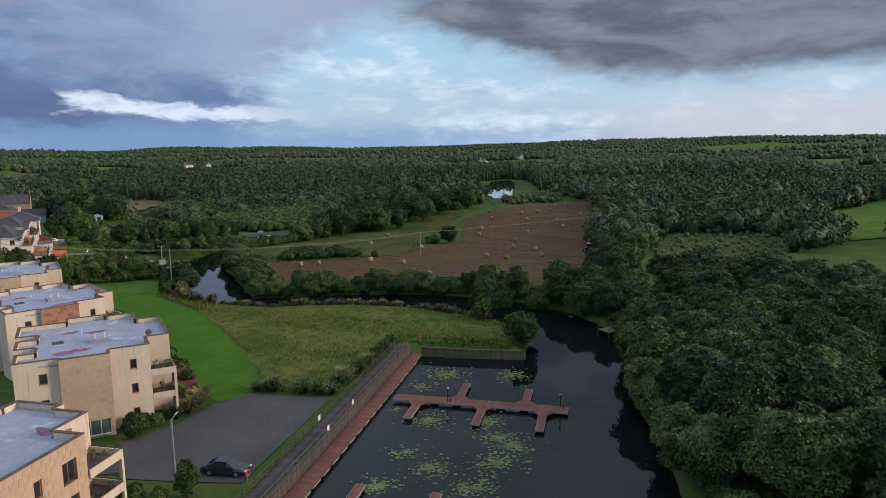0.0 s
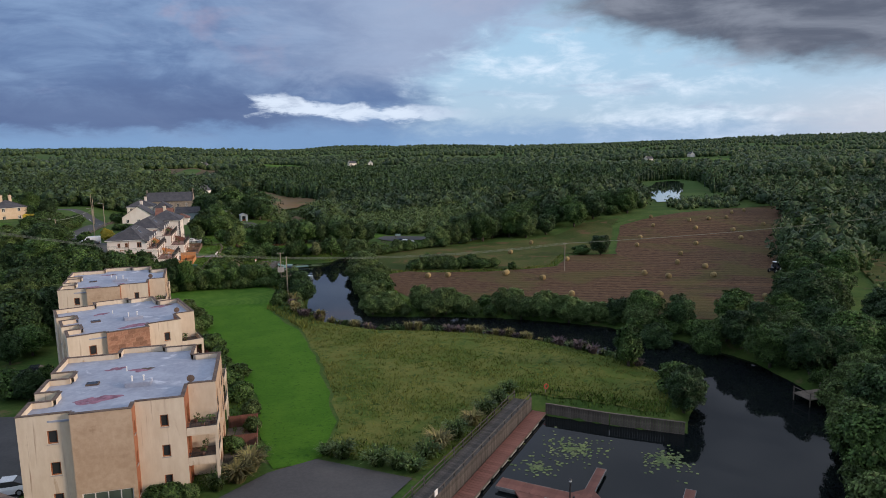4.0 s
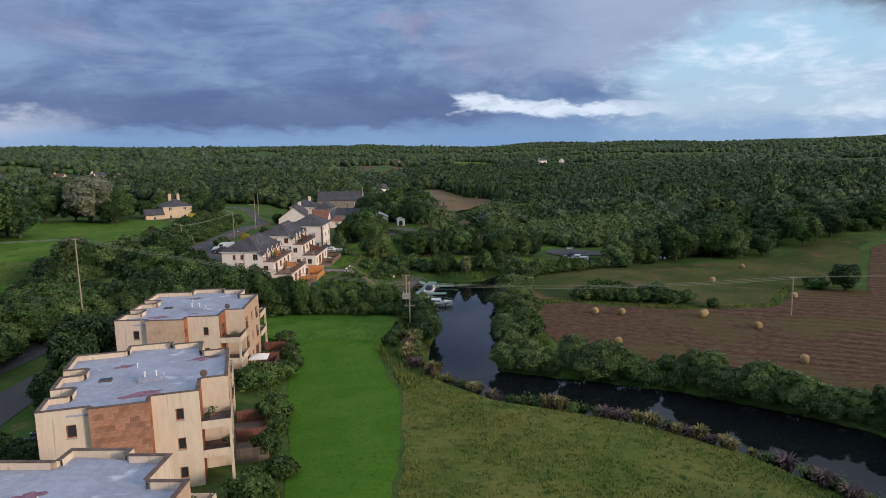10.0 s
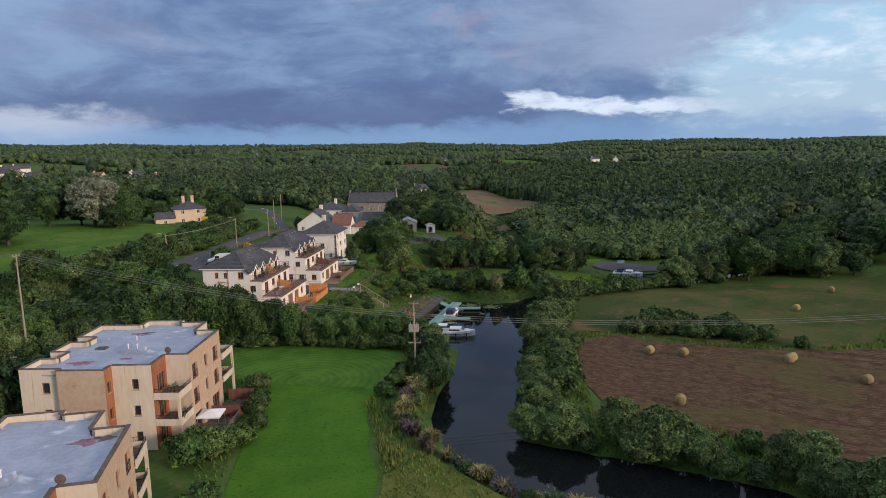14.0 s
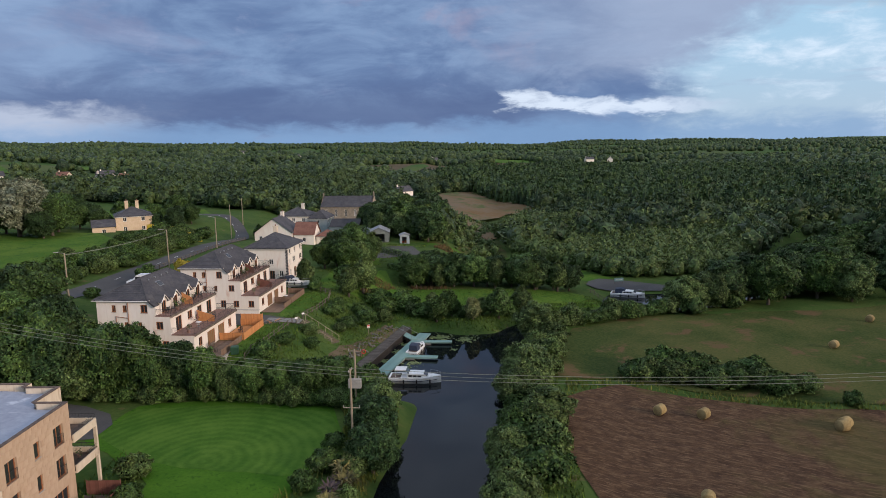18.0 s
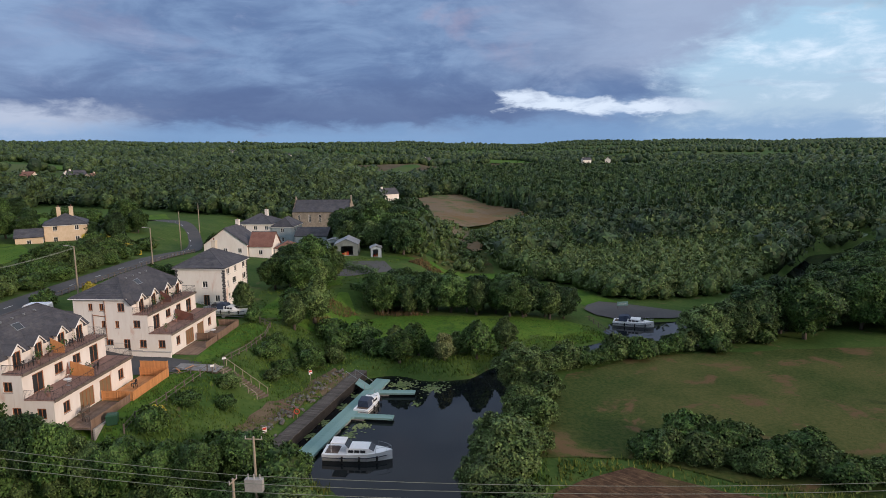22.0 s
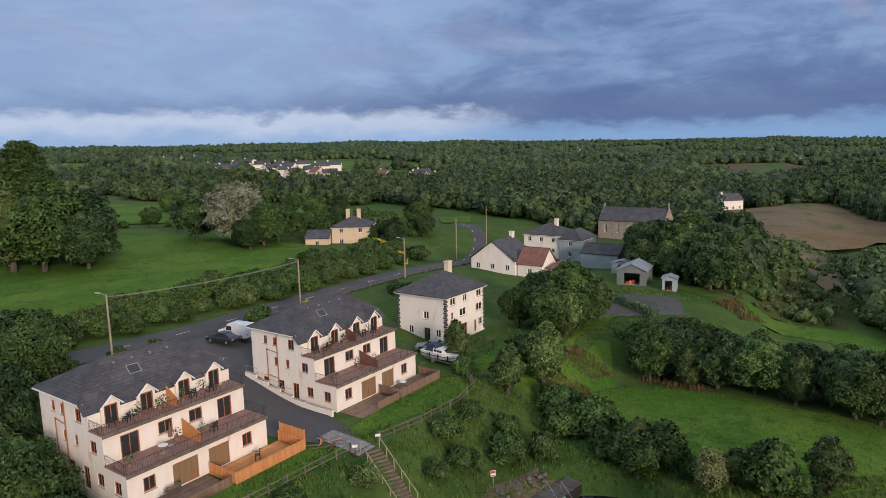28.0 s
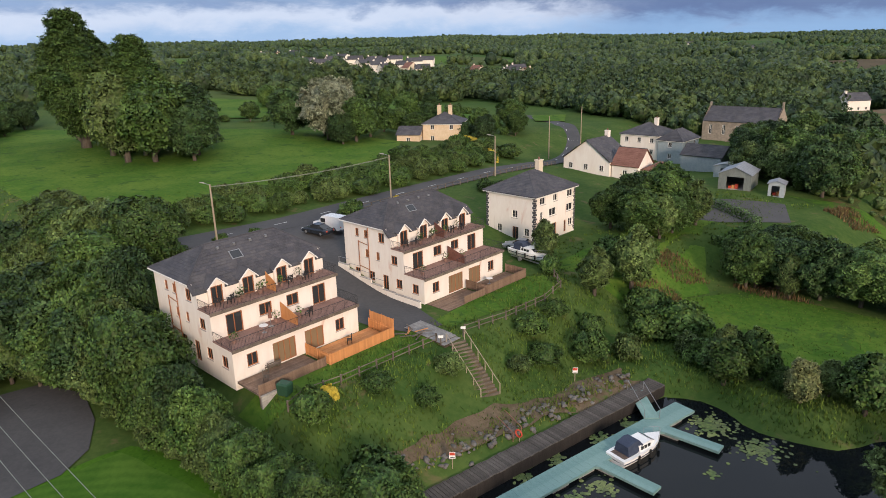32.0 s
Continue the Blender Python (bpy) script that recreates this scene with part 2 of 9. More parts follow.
def foliage(key, name, c1, c2, broad=0.3, leaf=6.5, spread=0.5, island=0.5, tree=0.0, cut=0.52, tone=1.0, mottle=1.15, turn=1.0):
    """Leaves of one kind, in two materials: sprays that break up into single leaves, and the closed inner crown."""
    for closed in (False, True):
        m = bpy.data.materials.new(name + ("_inner" if closed else ""))
        m.use_nodes = True
        n, l = nodes_of(m.node_tree)
        g = G(m.node_tree)
        co = n.new("ShaderNodeTexCoord").outputs["Object"]
        vor = n.new("ShaderNodeTexVoronoi")
        l.new(co, vor.inputs["Vector"])
        vor.inputs["Scale"].default_value = leaf
        cell = n.new("ShaderNodeSeparateColor")
        l.new(vor.outputs["Color"], cell.inputs[0])
        a = g.noise(co, broad, 4.0, 0.6)
        f = g.math("ADD", g.math("MULTIPLY", g.step(a, 0.34, 0.66), 0.55), g.math("MULTIPLY", cell.outputs[0], 0.45))
        col = g.mix(f, (*c1, 1), (*c2, 1))
        if tree:
            hue = g.step(g.noise(co, tree, 1.0, 0.5), 0.34, 0.66)
            col = g.mix(1.0, col, g.mix(hue, (0.62, 0.68, 0.80, 1), (1.34, 1.26, 1.0, 1)), "MULTIPLY")
        k = g.math("MULTIPLY_ADD", cell.outputs[1], mottle, (1 - mottle / 2) * tone)
        if spread:
            k = g.math("MULTIPLY", k, g.math("MULTIPLY_ADD", n.new("ShaderNodeObjectInfo").outputs["Random"], spread, 1 - spread / 2))
        if island:
            k = g.math("MULTIPLY", k, g.math("MULTIPLY_ADD", n.new("ShaderNodeNewGeometry").outputs["Random Per Island"], island, 1 - island / 2))
        col = g.mix(1.0, col, g.vec(k, k, k), "MULTIPLY")
        p = n.new("ShaderNodeBsdfPrincipled")
        l.new(col, p.inputs["Base Color"])
        p.inputs["Roughness"].default_value, p.inputs["Specular IOR Level"].default_value = 0.6, 0.22
        # each leaf is turned its own way
        off = n.new("ShaderNodeVectorMath")
        off.operation = "MULTIPLY_ADD"
        l.new(vor.outputs["Color"], off.inputs[0])
        off.inputs[1].default_value, off.inputs[2].default_value = (turn, turn, turn), (-turn / 2, -turn / 2, 0.05 - turn / 2)
        add = n.new("ShaderNodeVectorMath")
        l.new(off.outputs[0], add.inputs[0])
        l.new(n.new("ShaderNodeNewGeometry").outputs["Normal"], add.inputs[1])
        nrm = n.new("ShaderNodeVectorMath")
        nrm.operation = "NORMALIZE"
        l.new(add.outputs[0], nrm.inputs[0])
        l.new(nrm.outputs[0], p.inputs["Normal"])
        shader = p.outputs[0]
        if not closed:
            tr = n.new("ShaderNodeBsdfTransparent")
            mx = n.new("ShaderNodeMixShader")
            l.new(g.math("LESS_THAN", vor.outputs["Distance"], cut), mx.inputs[0])
            l.new(tr.outputs[0], mx.inputs[1])
            l.new(shader, mx.inputs[2])
            shader = mx.outputs[0]
        l.new(shader, n.new("ShaderNodeOutputMaterial").inputs[0])
        M[key + ("_core" if closed else "")] = m


def glass_pane(name, tint):
    """Window glass seen from outside: dark room behind a smooth reflecting pane."""
    m = bpy.data.materials.new(name)
    m.use_nodes = True
    n, l = nodes_of(m.node_tree)
    p = n.new("ShaderNodeBsdfPrincipled")
    p.inputs["Base Color"].default_value = (*tint, 1)
    p.inputs["Roughness"].default_value, p.inputs["IOR"].default_value = 0.06, 1.5
    out = n.new("ShaderNodeOutputMaterial")
    l.new(p.outputs[0], out.inputs[0])
    return m


def water_material():
    m = bpy.data.materials.new("river_water")
    m.use_nodes = True
    n, l = nodes_of(m.node_tree)
    g = G(m.node_tree)
    co = n.new("ShaderNodeNewGeometry").outputs["Position"]
    p = n.new("ShaderNodeBsdfPrincipled")
    p.inputs["Base Color"].default_value = (0.006, 0.008, 0.009, 1)
    p.inputs["Roughness"].default_value, p.inputs["IOR"].default_value = 0.02, 1.33
    p.inputs["Specular IOR Level"].default_value = 0.36
    k = n.new("ShaderNodeBump")
    k.inputs["Strength"].default_value, k.inputs["Distance"].default_value = 0.05, 0.04
    l.new(g.noise(co, 0.8, 3.0, 0.5), k.inputs["Height"])
    l.new(k.outputs[0], p.inputs["Normal"])
    out = n.new("ShaderNodeOutputMaterial")
    l.new(p.outputs[0], out.inputs[0])
    return m


def mown_material():
    """Lawn with mowing tracks curving round its end."""
    m = bpy.data.materials.new("mown_lawn_tracks")
    m.use_nodes = True
    n, l = nodes_of(m.node_tree)
    g = G(m.node_tree)
    sep = n.new("ShaderNodeSeparateXYZ")
    co = n.new("ShaderNodeNewGeometry").outputs["Position"]
    l.new(co, sep.inputs[0])
    dx, dy = g.math("SUBTRACT", sep.outputs[0], 4.0), g.math("SUBTRACT", sep.outputs[1], 166.0)
    d = g.math("SQRT", g.math("ADD", g.math("MULTIPLY", dx, dx), g.math("MULTIPLY", dy, dy)))
    d = g.math("ADD", d, g.math("MULTIPLY", g.noise(co, 0.4, 3.0, 0.6), 0.7))
    w = g.math("SINE", g.math("MULTIPLY", d, 5.2))
    b = g.noise(co, 2.6, 4.0, 0.65)
    f = g.math("ADD", g.math("MULTIPLY", w, 0.06), g.math("ADD", g.math("MULTIPLY", g.noise(co, 0.22, 4.0, 0.6), 0.9), g.math("MULTIPLY", b, 0.35)), 0.0, True)
    col = g.mix(g.step(f, 0.35, 0.9), (0.034, 0.096, 0.010, 1), (0.082, 0.158, 0.022, 1))
    p = n.new("ShaderNodeBsdfPrincipled")
    l.new(col, p.inputs["Base Color"])
    p.inputs["Roughness"].default_value, p.inputs["Specular IOR Level"].default_value = 0.95, 0.1
    k = n.new("ShaderNodeBump")
    k.inputs["Strength"].default_value, k.inputs["Distance"].default_value = 0.7, 0.05
    l.new(b, k.inputs["Height"])
    l.new(k.outputs[0], p.inputs["Normal"])
    l.new(p.outputs[0], n.new("ShaderNodeOutputMaterial").inputs[0])
    return m


M = {}
M["water"] = water_material()
M["ground"] = material("rough_ground", (0.033, 0.073, 0.015), (0.076, 0.114, 0.028), 0.11, 0.95, 1.0, 12, world_space=True, spots=((0.115, 0.105, 0.046), 0.42, 0.30), spec=0.1, fields=True)
M["lawn"] = material("mown_lawn", (0.038, 0.108, 0.008), (0.065, 0.146, 0.013), 0.20, 0.95, 0.8, 12, world_space=True, spots=((0.029, 0.088, 0.008), 0.45, 1.7), spec=0.1)
M["lawn_mown"] = mown_material()
M["meadow"] = material("rough_meadow", (0.056, 0.097, 0.017), (0.134, 0.134, 0.036), 0.14, 0.95, 1.0, 11, world_space=True, spots=((0.034, 0.066, 0.014), 0.46, 0.8), spec=0.1)
M["grass"] = material("grass_field", (0.041, 0.107, 0.011), (0.104, 0.165, 0.025), 0.10, 0.95, 0.9, 14, world_space=True, spots=((0.040, 0.090, 0.016), 0.46, 0.35), spec=0.1)
M["asphalt"] = material("worn_asphalt", (0.055, 0.054, 0.056), (0.085, 0.083, 0.082), 0.12, 0.9, 0.25, 20, world_space=True, spots=((0.04, 0.04, 0.042), 0.35, 0.25))
M["soil"] = material("bank_soil", (0.085, 0.062, 0.040), (0.15, 0.115, 0.075), 0.35, 0.95, 0.8, 9, world_space=True, spots=((0.07, 0.095, 0.028), 0.45, 0.5), spec=0.1)
M["rust"] = material("dead_weed_stalks", (0.085, 0.060, 0.030), (0.175, 0.130, 0.066), 0.5, 0.9, 0.0, 6, world_space=True, island=1.0, spec=0.1)
M["paving"] = material("grey_paving", (0.17, 0.165, 0.155), (0.26, 0.25, 0.235), 1.0, 0.9, 0.2, 6, spread=0.3)
M["oldpasture"] = material("rough_olive_pasture", (0.025, 0.050, 0.010), (0.093, 0.093, 0.030), 0.07, 0.95, 1.0, 30, world_space=True, spots=((0.115, 0.076, 0.038), 0.45, 0.16), spec=0.1)
M["oldblade"] = material("pasture_blades", (0.039, 0.066, 0.015), (0.091, 0.095, 0.032), 0.12, 0.9, 0.0, 9, world_space=True, island=0.8, spec=0.1)
M["paint"] = material("road_paint", (0.55, 0.55, 0.53), (0.68, 0.67, 0.64), 2.0, 0.8, 0.1)
M["dirt"] = material("bare_ground", (0.150, 0.090, 0.034), (0.160, 0.130, 0.092), 0.022, 0.95, 0.6, 18, world_space=True, spots=((0.075, 0.098, 0.034), 0.49, 0.05), spec=0.1)
foliage("leaf", "broad_leaves", (0.022, 0.058, 0.012), (0.086, 0.142, 0.033), leaf=3.4)
foliage("leaf_l", "light_leaves", (0.042, 0.080, 0.020), (0.120, 0.170, 0.052), leaf=3.8)
foliage("leaf_d", "dark_leaves", (0.014, 0.038, 0.012), (0.056, 0.100, 0.030), leaf=3.4)
foliage("leaf_s", "scrub_willow_leaves", (0.046, 0.082, 0.023), (0.092, 0.128, 0.038), 0.06, 2.2, 0, 0.5, 0, 0.6, mottle=1.0, turn=0.7)
# mixed far woods: some haze of distance is put into the cooler, greyer leaf colours
foliage("leaf_far", "haze_tinted_wood_leaves", (0.022, 0.048, 0.019), (0.066, 0.098, 0.036), 0.02, 1.2, 0, 0.4, 0.11, 0.62, mottle=0.9, turn=0.6)
foliage("leaf_con", "conifer_needles", (0.026, 0.056, 0.020), (0.050, 0.086, 0.028), 0.02, 1.5, 0, 0.5, 0.09, 0.62, mottle=0.8, turn=0.5)
foliage("leaf_g", "grey_leaves", (0.12, 0.145, 0.085), (0.23, 0.245, 0.165), 0.35, 3.4, 0, 0.4)
foliage("leaf_w", "drooping_willow_leaves", (0.09, 0.12, 0.040), (0.20, 0.21, 0.088), 0.35, 4.0, 0, 0.4)
M["bin"] = material("green_plastic", (0.02, 0.06, 0.035), (0.03, 0.08, 0.045), 2.0, 0.5, 0.1)
M["wharfwood"] = material("dark_wharf_timber", (0.050, 0.044, 0.040), (0.110, 0.098, 0.086), 1.2, 0.9, 0.4, 6, spread=0.5)
M["blade"] = material("grass_blades", (0.050, 0.103, 0.017), (0.099, 0.146, 0.031), 0.3, 0.9, 0.0, 5, world_space=True, island=1.0, spec=0.1)
M["hayblade"] = material("seeding_grass_blades", (0.069, 0.108, 0.019), (0.156, 0.163, 0.044), 0.10, 0.9, 0.0, 9, world_space=True, island=0.7, spec=0.1)
M["lawnblade"] = material("lawn_blades", (0.028, 0.101, 0.009), (0.058, 0.167, 0.014), 0.22, 0.9, 0.0, 5, world_space=True, island=0.9, spec=0.1)
M["strawblade"] = material("stubble_straws", (0.064, 0.038, 0.020), (0.153, 0.098, 0.049), 0.25, 0.9, 0.0, 5, world_space=True, island=1.0, spec=0.1)
M["bark"] = material("tree_bark", (0.06, 0.048, 0.038), (0.13, 0.11, 0.09), 3.0, 0.95, 0.6, 5, streak=(1, 1, 0.3))
M["reed"] = material("dry_reeds", (0.12, 0.125, 0.05), (0.24, 0.21, 0.10), 0.6, 0.9, 0.0, 5, spread=0.5, island=0.8, spec=0.1)
M["cream"] = material("cream_render", (0.58, 0.48, 0.36), (0.70, 0.61, 0.48), 0.25, 0.9, 0.15, 7, streak=(1, 1, 0.32), spots=((0.43, 0.32, 0.215), 0.42, 0.6), drips=((0.30, 0.195, 0.125), 0.40, 2.4))
M["stone"] = material("buff_stone_cladding", (0.44, 0.31, 0.21), (0.54, 0.40, 0.285), 0.30, 0.9, 0.3, 8, streak=(1, 1, 0.4), spots=((0.35, 0.235, 0.16), 0.38, 0.45), spread=0.06, drips=((0.27, 0.17, 0.12), 0.38, 1.6))
M["plaster"] = material("tan_plaster", (0.42, 0.30, 0.20), (0.54, 0.41, 0.29), 0.28, 0.9, 0.15, 9, spots=((0.36, 0.25, 0.165), 0.42, 0.35), drips=((0.30, 0.20, 0.14), 0.36, 1.4))
M["redstone"] = material("red_brown_stone", (0.27, 0.135, 0.085), (0.42, 0.25, 0.165), 0.7, 0.9, 0.3, 6, spread=0.5)
M["rustwall"] = material("rust_red_render", (0.24, 0.085, 0.040), (0.36, 0.16, 0.085), 0.5, 0.9, 0.15, 7, streak=(1, 1, 0.3), drips=((0.14, 0.06, 0.035), 0.40, 1.8))
M["roofmem"] = material("roof_membrane", (0.24, 0.265, 0.335), (0.36, 0.395, 0.475), 0.22, 0.6, 0.1, 7, spots=((0.50, 0.53, 0.60), 0.42, 0.32))
M["coping"] = material("weathered_coping", (0.065, 0.050, 0.045), (0.17, 0.125, 0.10), 0.8, 0.9, 0.3)
M["stain"] = material("red_roof_stain", (0.13, 0.055, 0.085), (0.34, 0.17, 0.23), 1.1, 0.7, 0.1, 5, spots=((0.33, 0.34, 0.41), 0.42, 0.9))
M["frame"] = material("brown_window_frame", (0.24, 0.088, 0.036), (0.34, 0.145, 0.062), 2.0, 0.6, 0.1)
M["curtain"] = glass_pane("pane_before_tan_curtain", (0.22, 0.155, 0.09))
M["wframe"] = material("white_window_frame", (0.70, 0.68, 0.64), (0.80, 0.78, 0.74), 2.0, 0.5, 0.05)
M["glass"] = glass_pane("window_glass", (0.030, 0.033, 0.036))
M["glassg"] = glass_pane("green_window_glass", (0.10, 0.13, 0.10))
M["white"] = material("white_render", (0.74, 0.665, 0.585), (0.82, 0.765, 0.69), 0.3, 0.9, 0.12, 7, streak=(1, 1, 0.32), spots=((0.66, 0.50, 0.41), 0.40, 0.5), drips=((0.50, 0.40, 0.32), 0.37, 2.2))
M["slate"] = material("dark_slate", (0.045, 0.045, 0.052), (0.085, 0.084, 0.092), 0.6, 0.7, 0.4, 9, spots=((0.11, 0.11, 0.10), 0.34, 0.9), spread=0.3, island=0.3)
M["yellow"] = material("yellow_render", (0.55, 0.42, 0.28), (0.65, 0.52, 0.37), 0.3, 0.9, 0.12, 8)
M["bluegrey"] = material("grey_blue_render", (0.27, 0.32, 0.34), (0.36, 0.41, 0.43), 0.4, 0.9, 0.12)
M["greystone"] = material("rubble_stone", (0.21, 0.18, 0.14), (0.36, 0.30, 0.24), 1.2, 0.95, 0.5, 5)
M["redtile"] = material("brown_clay_tile", (0.16, 0.075, 0.055), (0.24, 0.12, 0.09), 0.8, 0.85, 0.4)
M["wood"] = material("orange_timber", (0.48, 0.20, 0.07), (0.62, 0.30, 0.12), 1.0, 0.75, 0.2, 6, streak=(1, 1, 0.25), spread=0.25)
M["oldwood"] = material("weathered_timber", (0.085, 0.068, 0.055), (0.18, 0.15, 0.12), 1.2, 0.9, 0.4, 6, spread=0.4)
M["brownwood"] = material("brown_decking", (0.15, 0.095, 0.065), (0.25, 0.17, 0.12), 1.2, 0.85, 0.3, 6, spread=0.35)
M["deckred"] = material("red_brown_deck", (0.13, 0.055, 0.042), (0.20, 0.09, 0.068), 0.8, 0.8, 0.2, 8, spread=0.3)
M["terrace"] = material("terrace_tiles", (0.20, 0.115, 0.09), (0.29, 0.175, 0.14), 0.8, 0.85, 0.2, 8)
M["shedtin"] = material("grey_green_tin", (0.13, 0.15, 0.14), (0.20, 0.22, 0.205), 0.8, 0.7, 0.2, 7, streak=(1, 1, 0.3))
M["wetwood"] = material("dark_wet_piling", (0.016, 0.014, 0.013), (0.034, 0.030, 0.027), 1.2, 0.8, 0.3, 6, spread=0.4)
M["teal"] = material("teal_deck_mesh", (0.13, 0.235, 0.22), (0.20, 0.315, 0.295), 0.6, 0.8, 0.2, 10, spots=((0.27, 0.36, 0.34), 0.33, 1.0))
M["float"] = material("pontoon_float", (0.20, 0.20, 0.19), (0.32, 0.31, 0.29), 1.0, 0.8, 0.2)
M["metal"] = material("galvanised_metal", (0.26, 0.27, 0.28), (0.36, 0.37, 0.38), 2.0, 0.5, 0.1, 6, metal=0.6)
M["black"] = material("black_metal", (0.018, 0.018, 0.02), (0.035, 0.035, 0.037), 2.0, 0.5, 0.05)
M["concrete"] = material("pale_concrete", (0.30, 0.285, 0.26), (0.42, 0.40, 0.37), 0.6, 0.9, 0.3, 9, spread=0.2)
M["straw"] = material("rolled_straw", (0.20, 0.145, 0.062), (0.33, 0.25, 0.115), 1.5, 0.95, 0.8, 9, spread=0.4)
M["lily"] = material("lily_pads", (0.060, 0.105, 0.028), (0.16, 0.19, 0.075), 0.5, 0.6, 0.0, 6, island=0.8)
M["hull"] = material("white_boat_hull", (0.70, 0.70, 0.69), (0.80, 0.80, 0.78), 1.0, 0.35, 0.0, spec=0.5)
M["navy"] = material("navy_canvas", (0.025, 0.035, 0.065), (0.05, 0.065, 0.10), 2.0, 0.8, 0.1)
M["carblk"] = material("dark_car_paint", (0.012, 0.015, 0.020), (0.02, 0.024, 0.03), 1.0, 0.2, 0.0, spec=0.6)
M["carwht"] = material("white_car_paint", (0.68, 0.69, 0.70), (0.74, 0.75, 0.76), 1.0, 0.25, 0.0, spec=0.6)
M["tyre"] = material("tyre_rubber", (0.012, 0.012, 0.012), (0.025, 0.025, 0.025), 3.0, 0.9, 0.1)
M["red"] = material("red_plastic", (0.45, 0.05, 0.03), (0.55, 0.09, 0.05), 2.0, 0.5, 0.05)
M["signw"] = material("white_sign", (0.72, 0.71, 0.68), (0.80, 0.79, 0.77), 2.0, 0.5, 0.0)
M["rock"] = material("bank_stones", (0.094, 0.088, 0.080), (0.165, 0.157, 0.143), 1.5, 0.95, 0.5, spread=0.4)
M["yleaf"] = material("golden_shrub_leaves", (0.36, 0.29, 0.03), (0.52, 0.42, 0.06), 0.6, 0.8, 0.0, 4, island=0.5)
M["heather"] = material("purple_flower_tufts", (0.062, 0.048, 0.048), (0.124, 0.093, 0.097), 0.8, 0.9, 0.0, 4, island=0.6)


def stubble_material():
    """Cut hay ground: swath lines of paler straw over brown soil and green regrowth."""
    m = bpy.data.materials.new("cut_stubble")
    m.use_nodes = True
    n, l = nodes_of(m.node_tree)
    g = G(m.node_tree)
    sep = n.new("ShaderNodeSeparateXYZ")
    pos = n.new("ShaderNodeNewGeometry").outputs["Position"]
    l.new(pos, sep.inputs[0])
    a = radians(22)
    u = g.math("ADD", g.math("MULTIPLY", sep.outputs[0], math.sin(a)), g.math("MULTIPLY", sep.outputs[1], math.cos(a)))
    bend = g.math("MULTIPLY", g.noise(pos, 0.03, 3.0), 11.0)
    w = g.math("SINE", g.math("MULTIPLY", g.math("ADD", u, bend), 2.2))
    rough = g.noise(pos, 0.8, 7.0, 0.78)
    rows = g.math("MULTIPLY", g.step(g.noise(pos, 0.05, 3.0), 0.34, 0.66, 0.2, 1.1), g.step(sep.outputs[0], 56.0, 92.0, 0.12, 1.0))
    line = g.step(g.math("ADD", g.math("MULTIPLY", w, rows), g.math("MULTIPLY", g.math("SUBTRACT", rough, 0.5), 7.0)), -1.6, 1.9)
    col = g.mix(line, (0.046, 0.026, 0.017, 1), (0.122, 0.074, 0.042, 1))
    v = g.math("SUBTRACT", g.math("MULTIPLY", sep.outputs[0], math.cos(a)), g.math("MULTIPLY", sep.outputs[1], math.sin(a)))
    straw = g.noise(g.vec(g.math("MULTIPLY", g.math("ADD", u, bend), 3.2), g.math("MULTIPLY", v, 0.55), 0.0), 1.0, 5.0, 0.7)
    col = g.mix(g.step(straw, 0.50, 0.66, 0.0, 0.75), col, (0.190, 0.122, 0.072, 1))
    col = g.mix(g.step(straw, 0.46, 0.34, 0.0, 0.6), col, (0.034, 0.021, 0.014, 1))
    green = g.step(g.noise(pos, 0.035, 5.0, 0.65, 0.6), 0.48, 0.60)
    col = g.mix(g.math("MULTIPLY", green, 0.5), col, (0.085, 0.085, 0.026, 1))
    p = n.new("ShaderNodeBsdfPrincipled")
    l.new(col, p.inputs["Base Color"])
    p.inputs["Roughness"].default_value, p.inputs["Specular IOR Level"].default_value = 0.95, 0.1
    k = n.new("ShaderNodeBump")
    k.inputs["Strength"].default_value, k.inputs["Distance"].default_value = 0.7, 0.15
    l.new(g.math("ADD", rough, g.math("MULTIPLY", w, 0.3)), k.inputs["Height"])
    l.new(k.outputs[0], p.inputs["Normal"])
    out = n.new("ShaderNodeOutputMaterial")
    l.new(p.outputs[0], out.inputs[0])
    return m


M["stubble"] = stubble_material()


# ---------------------------------------------------------------- mesh helpers
from mathutils.geometry import delaunay_2d_cdt


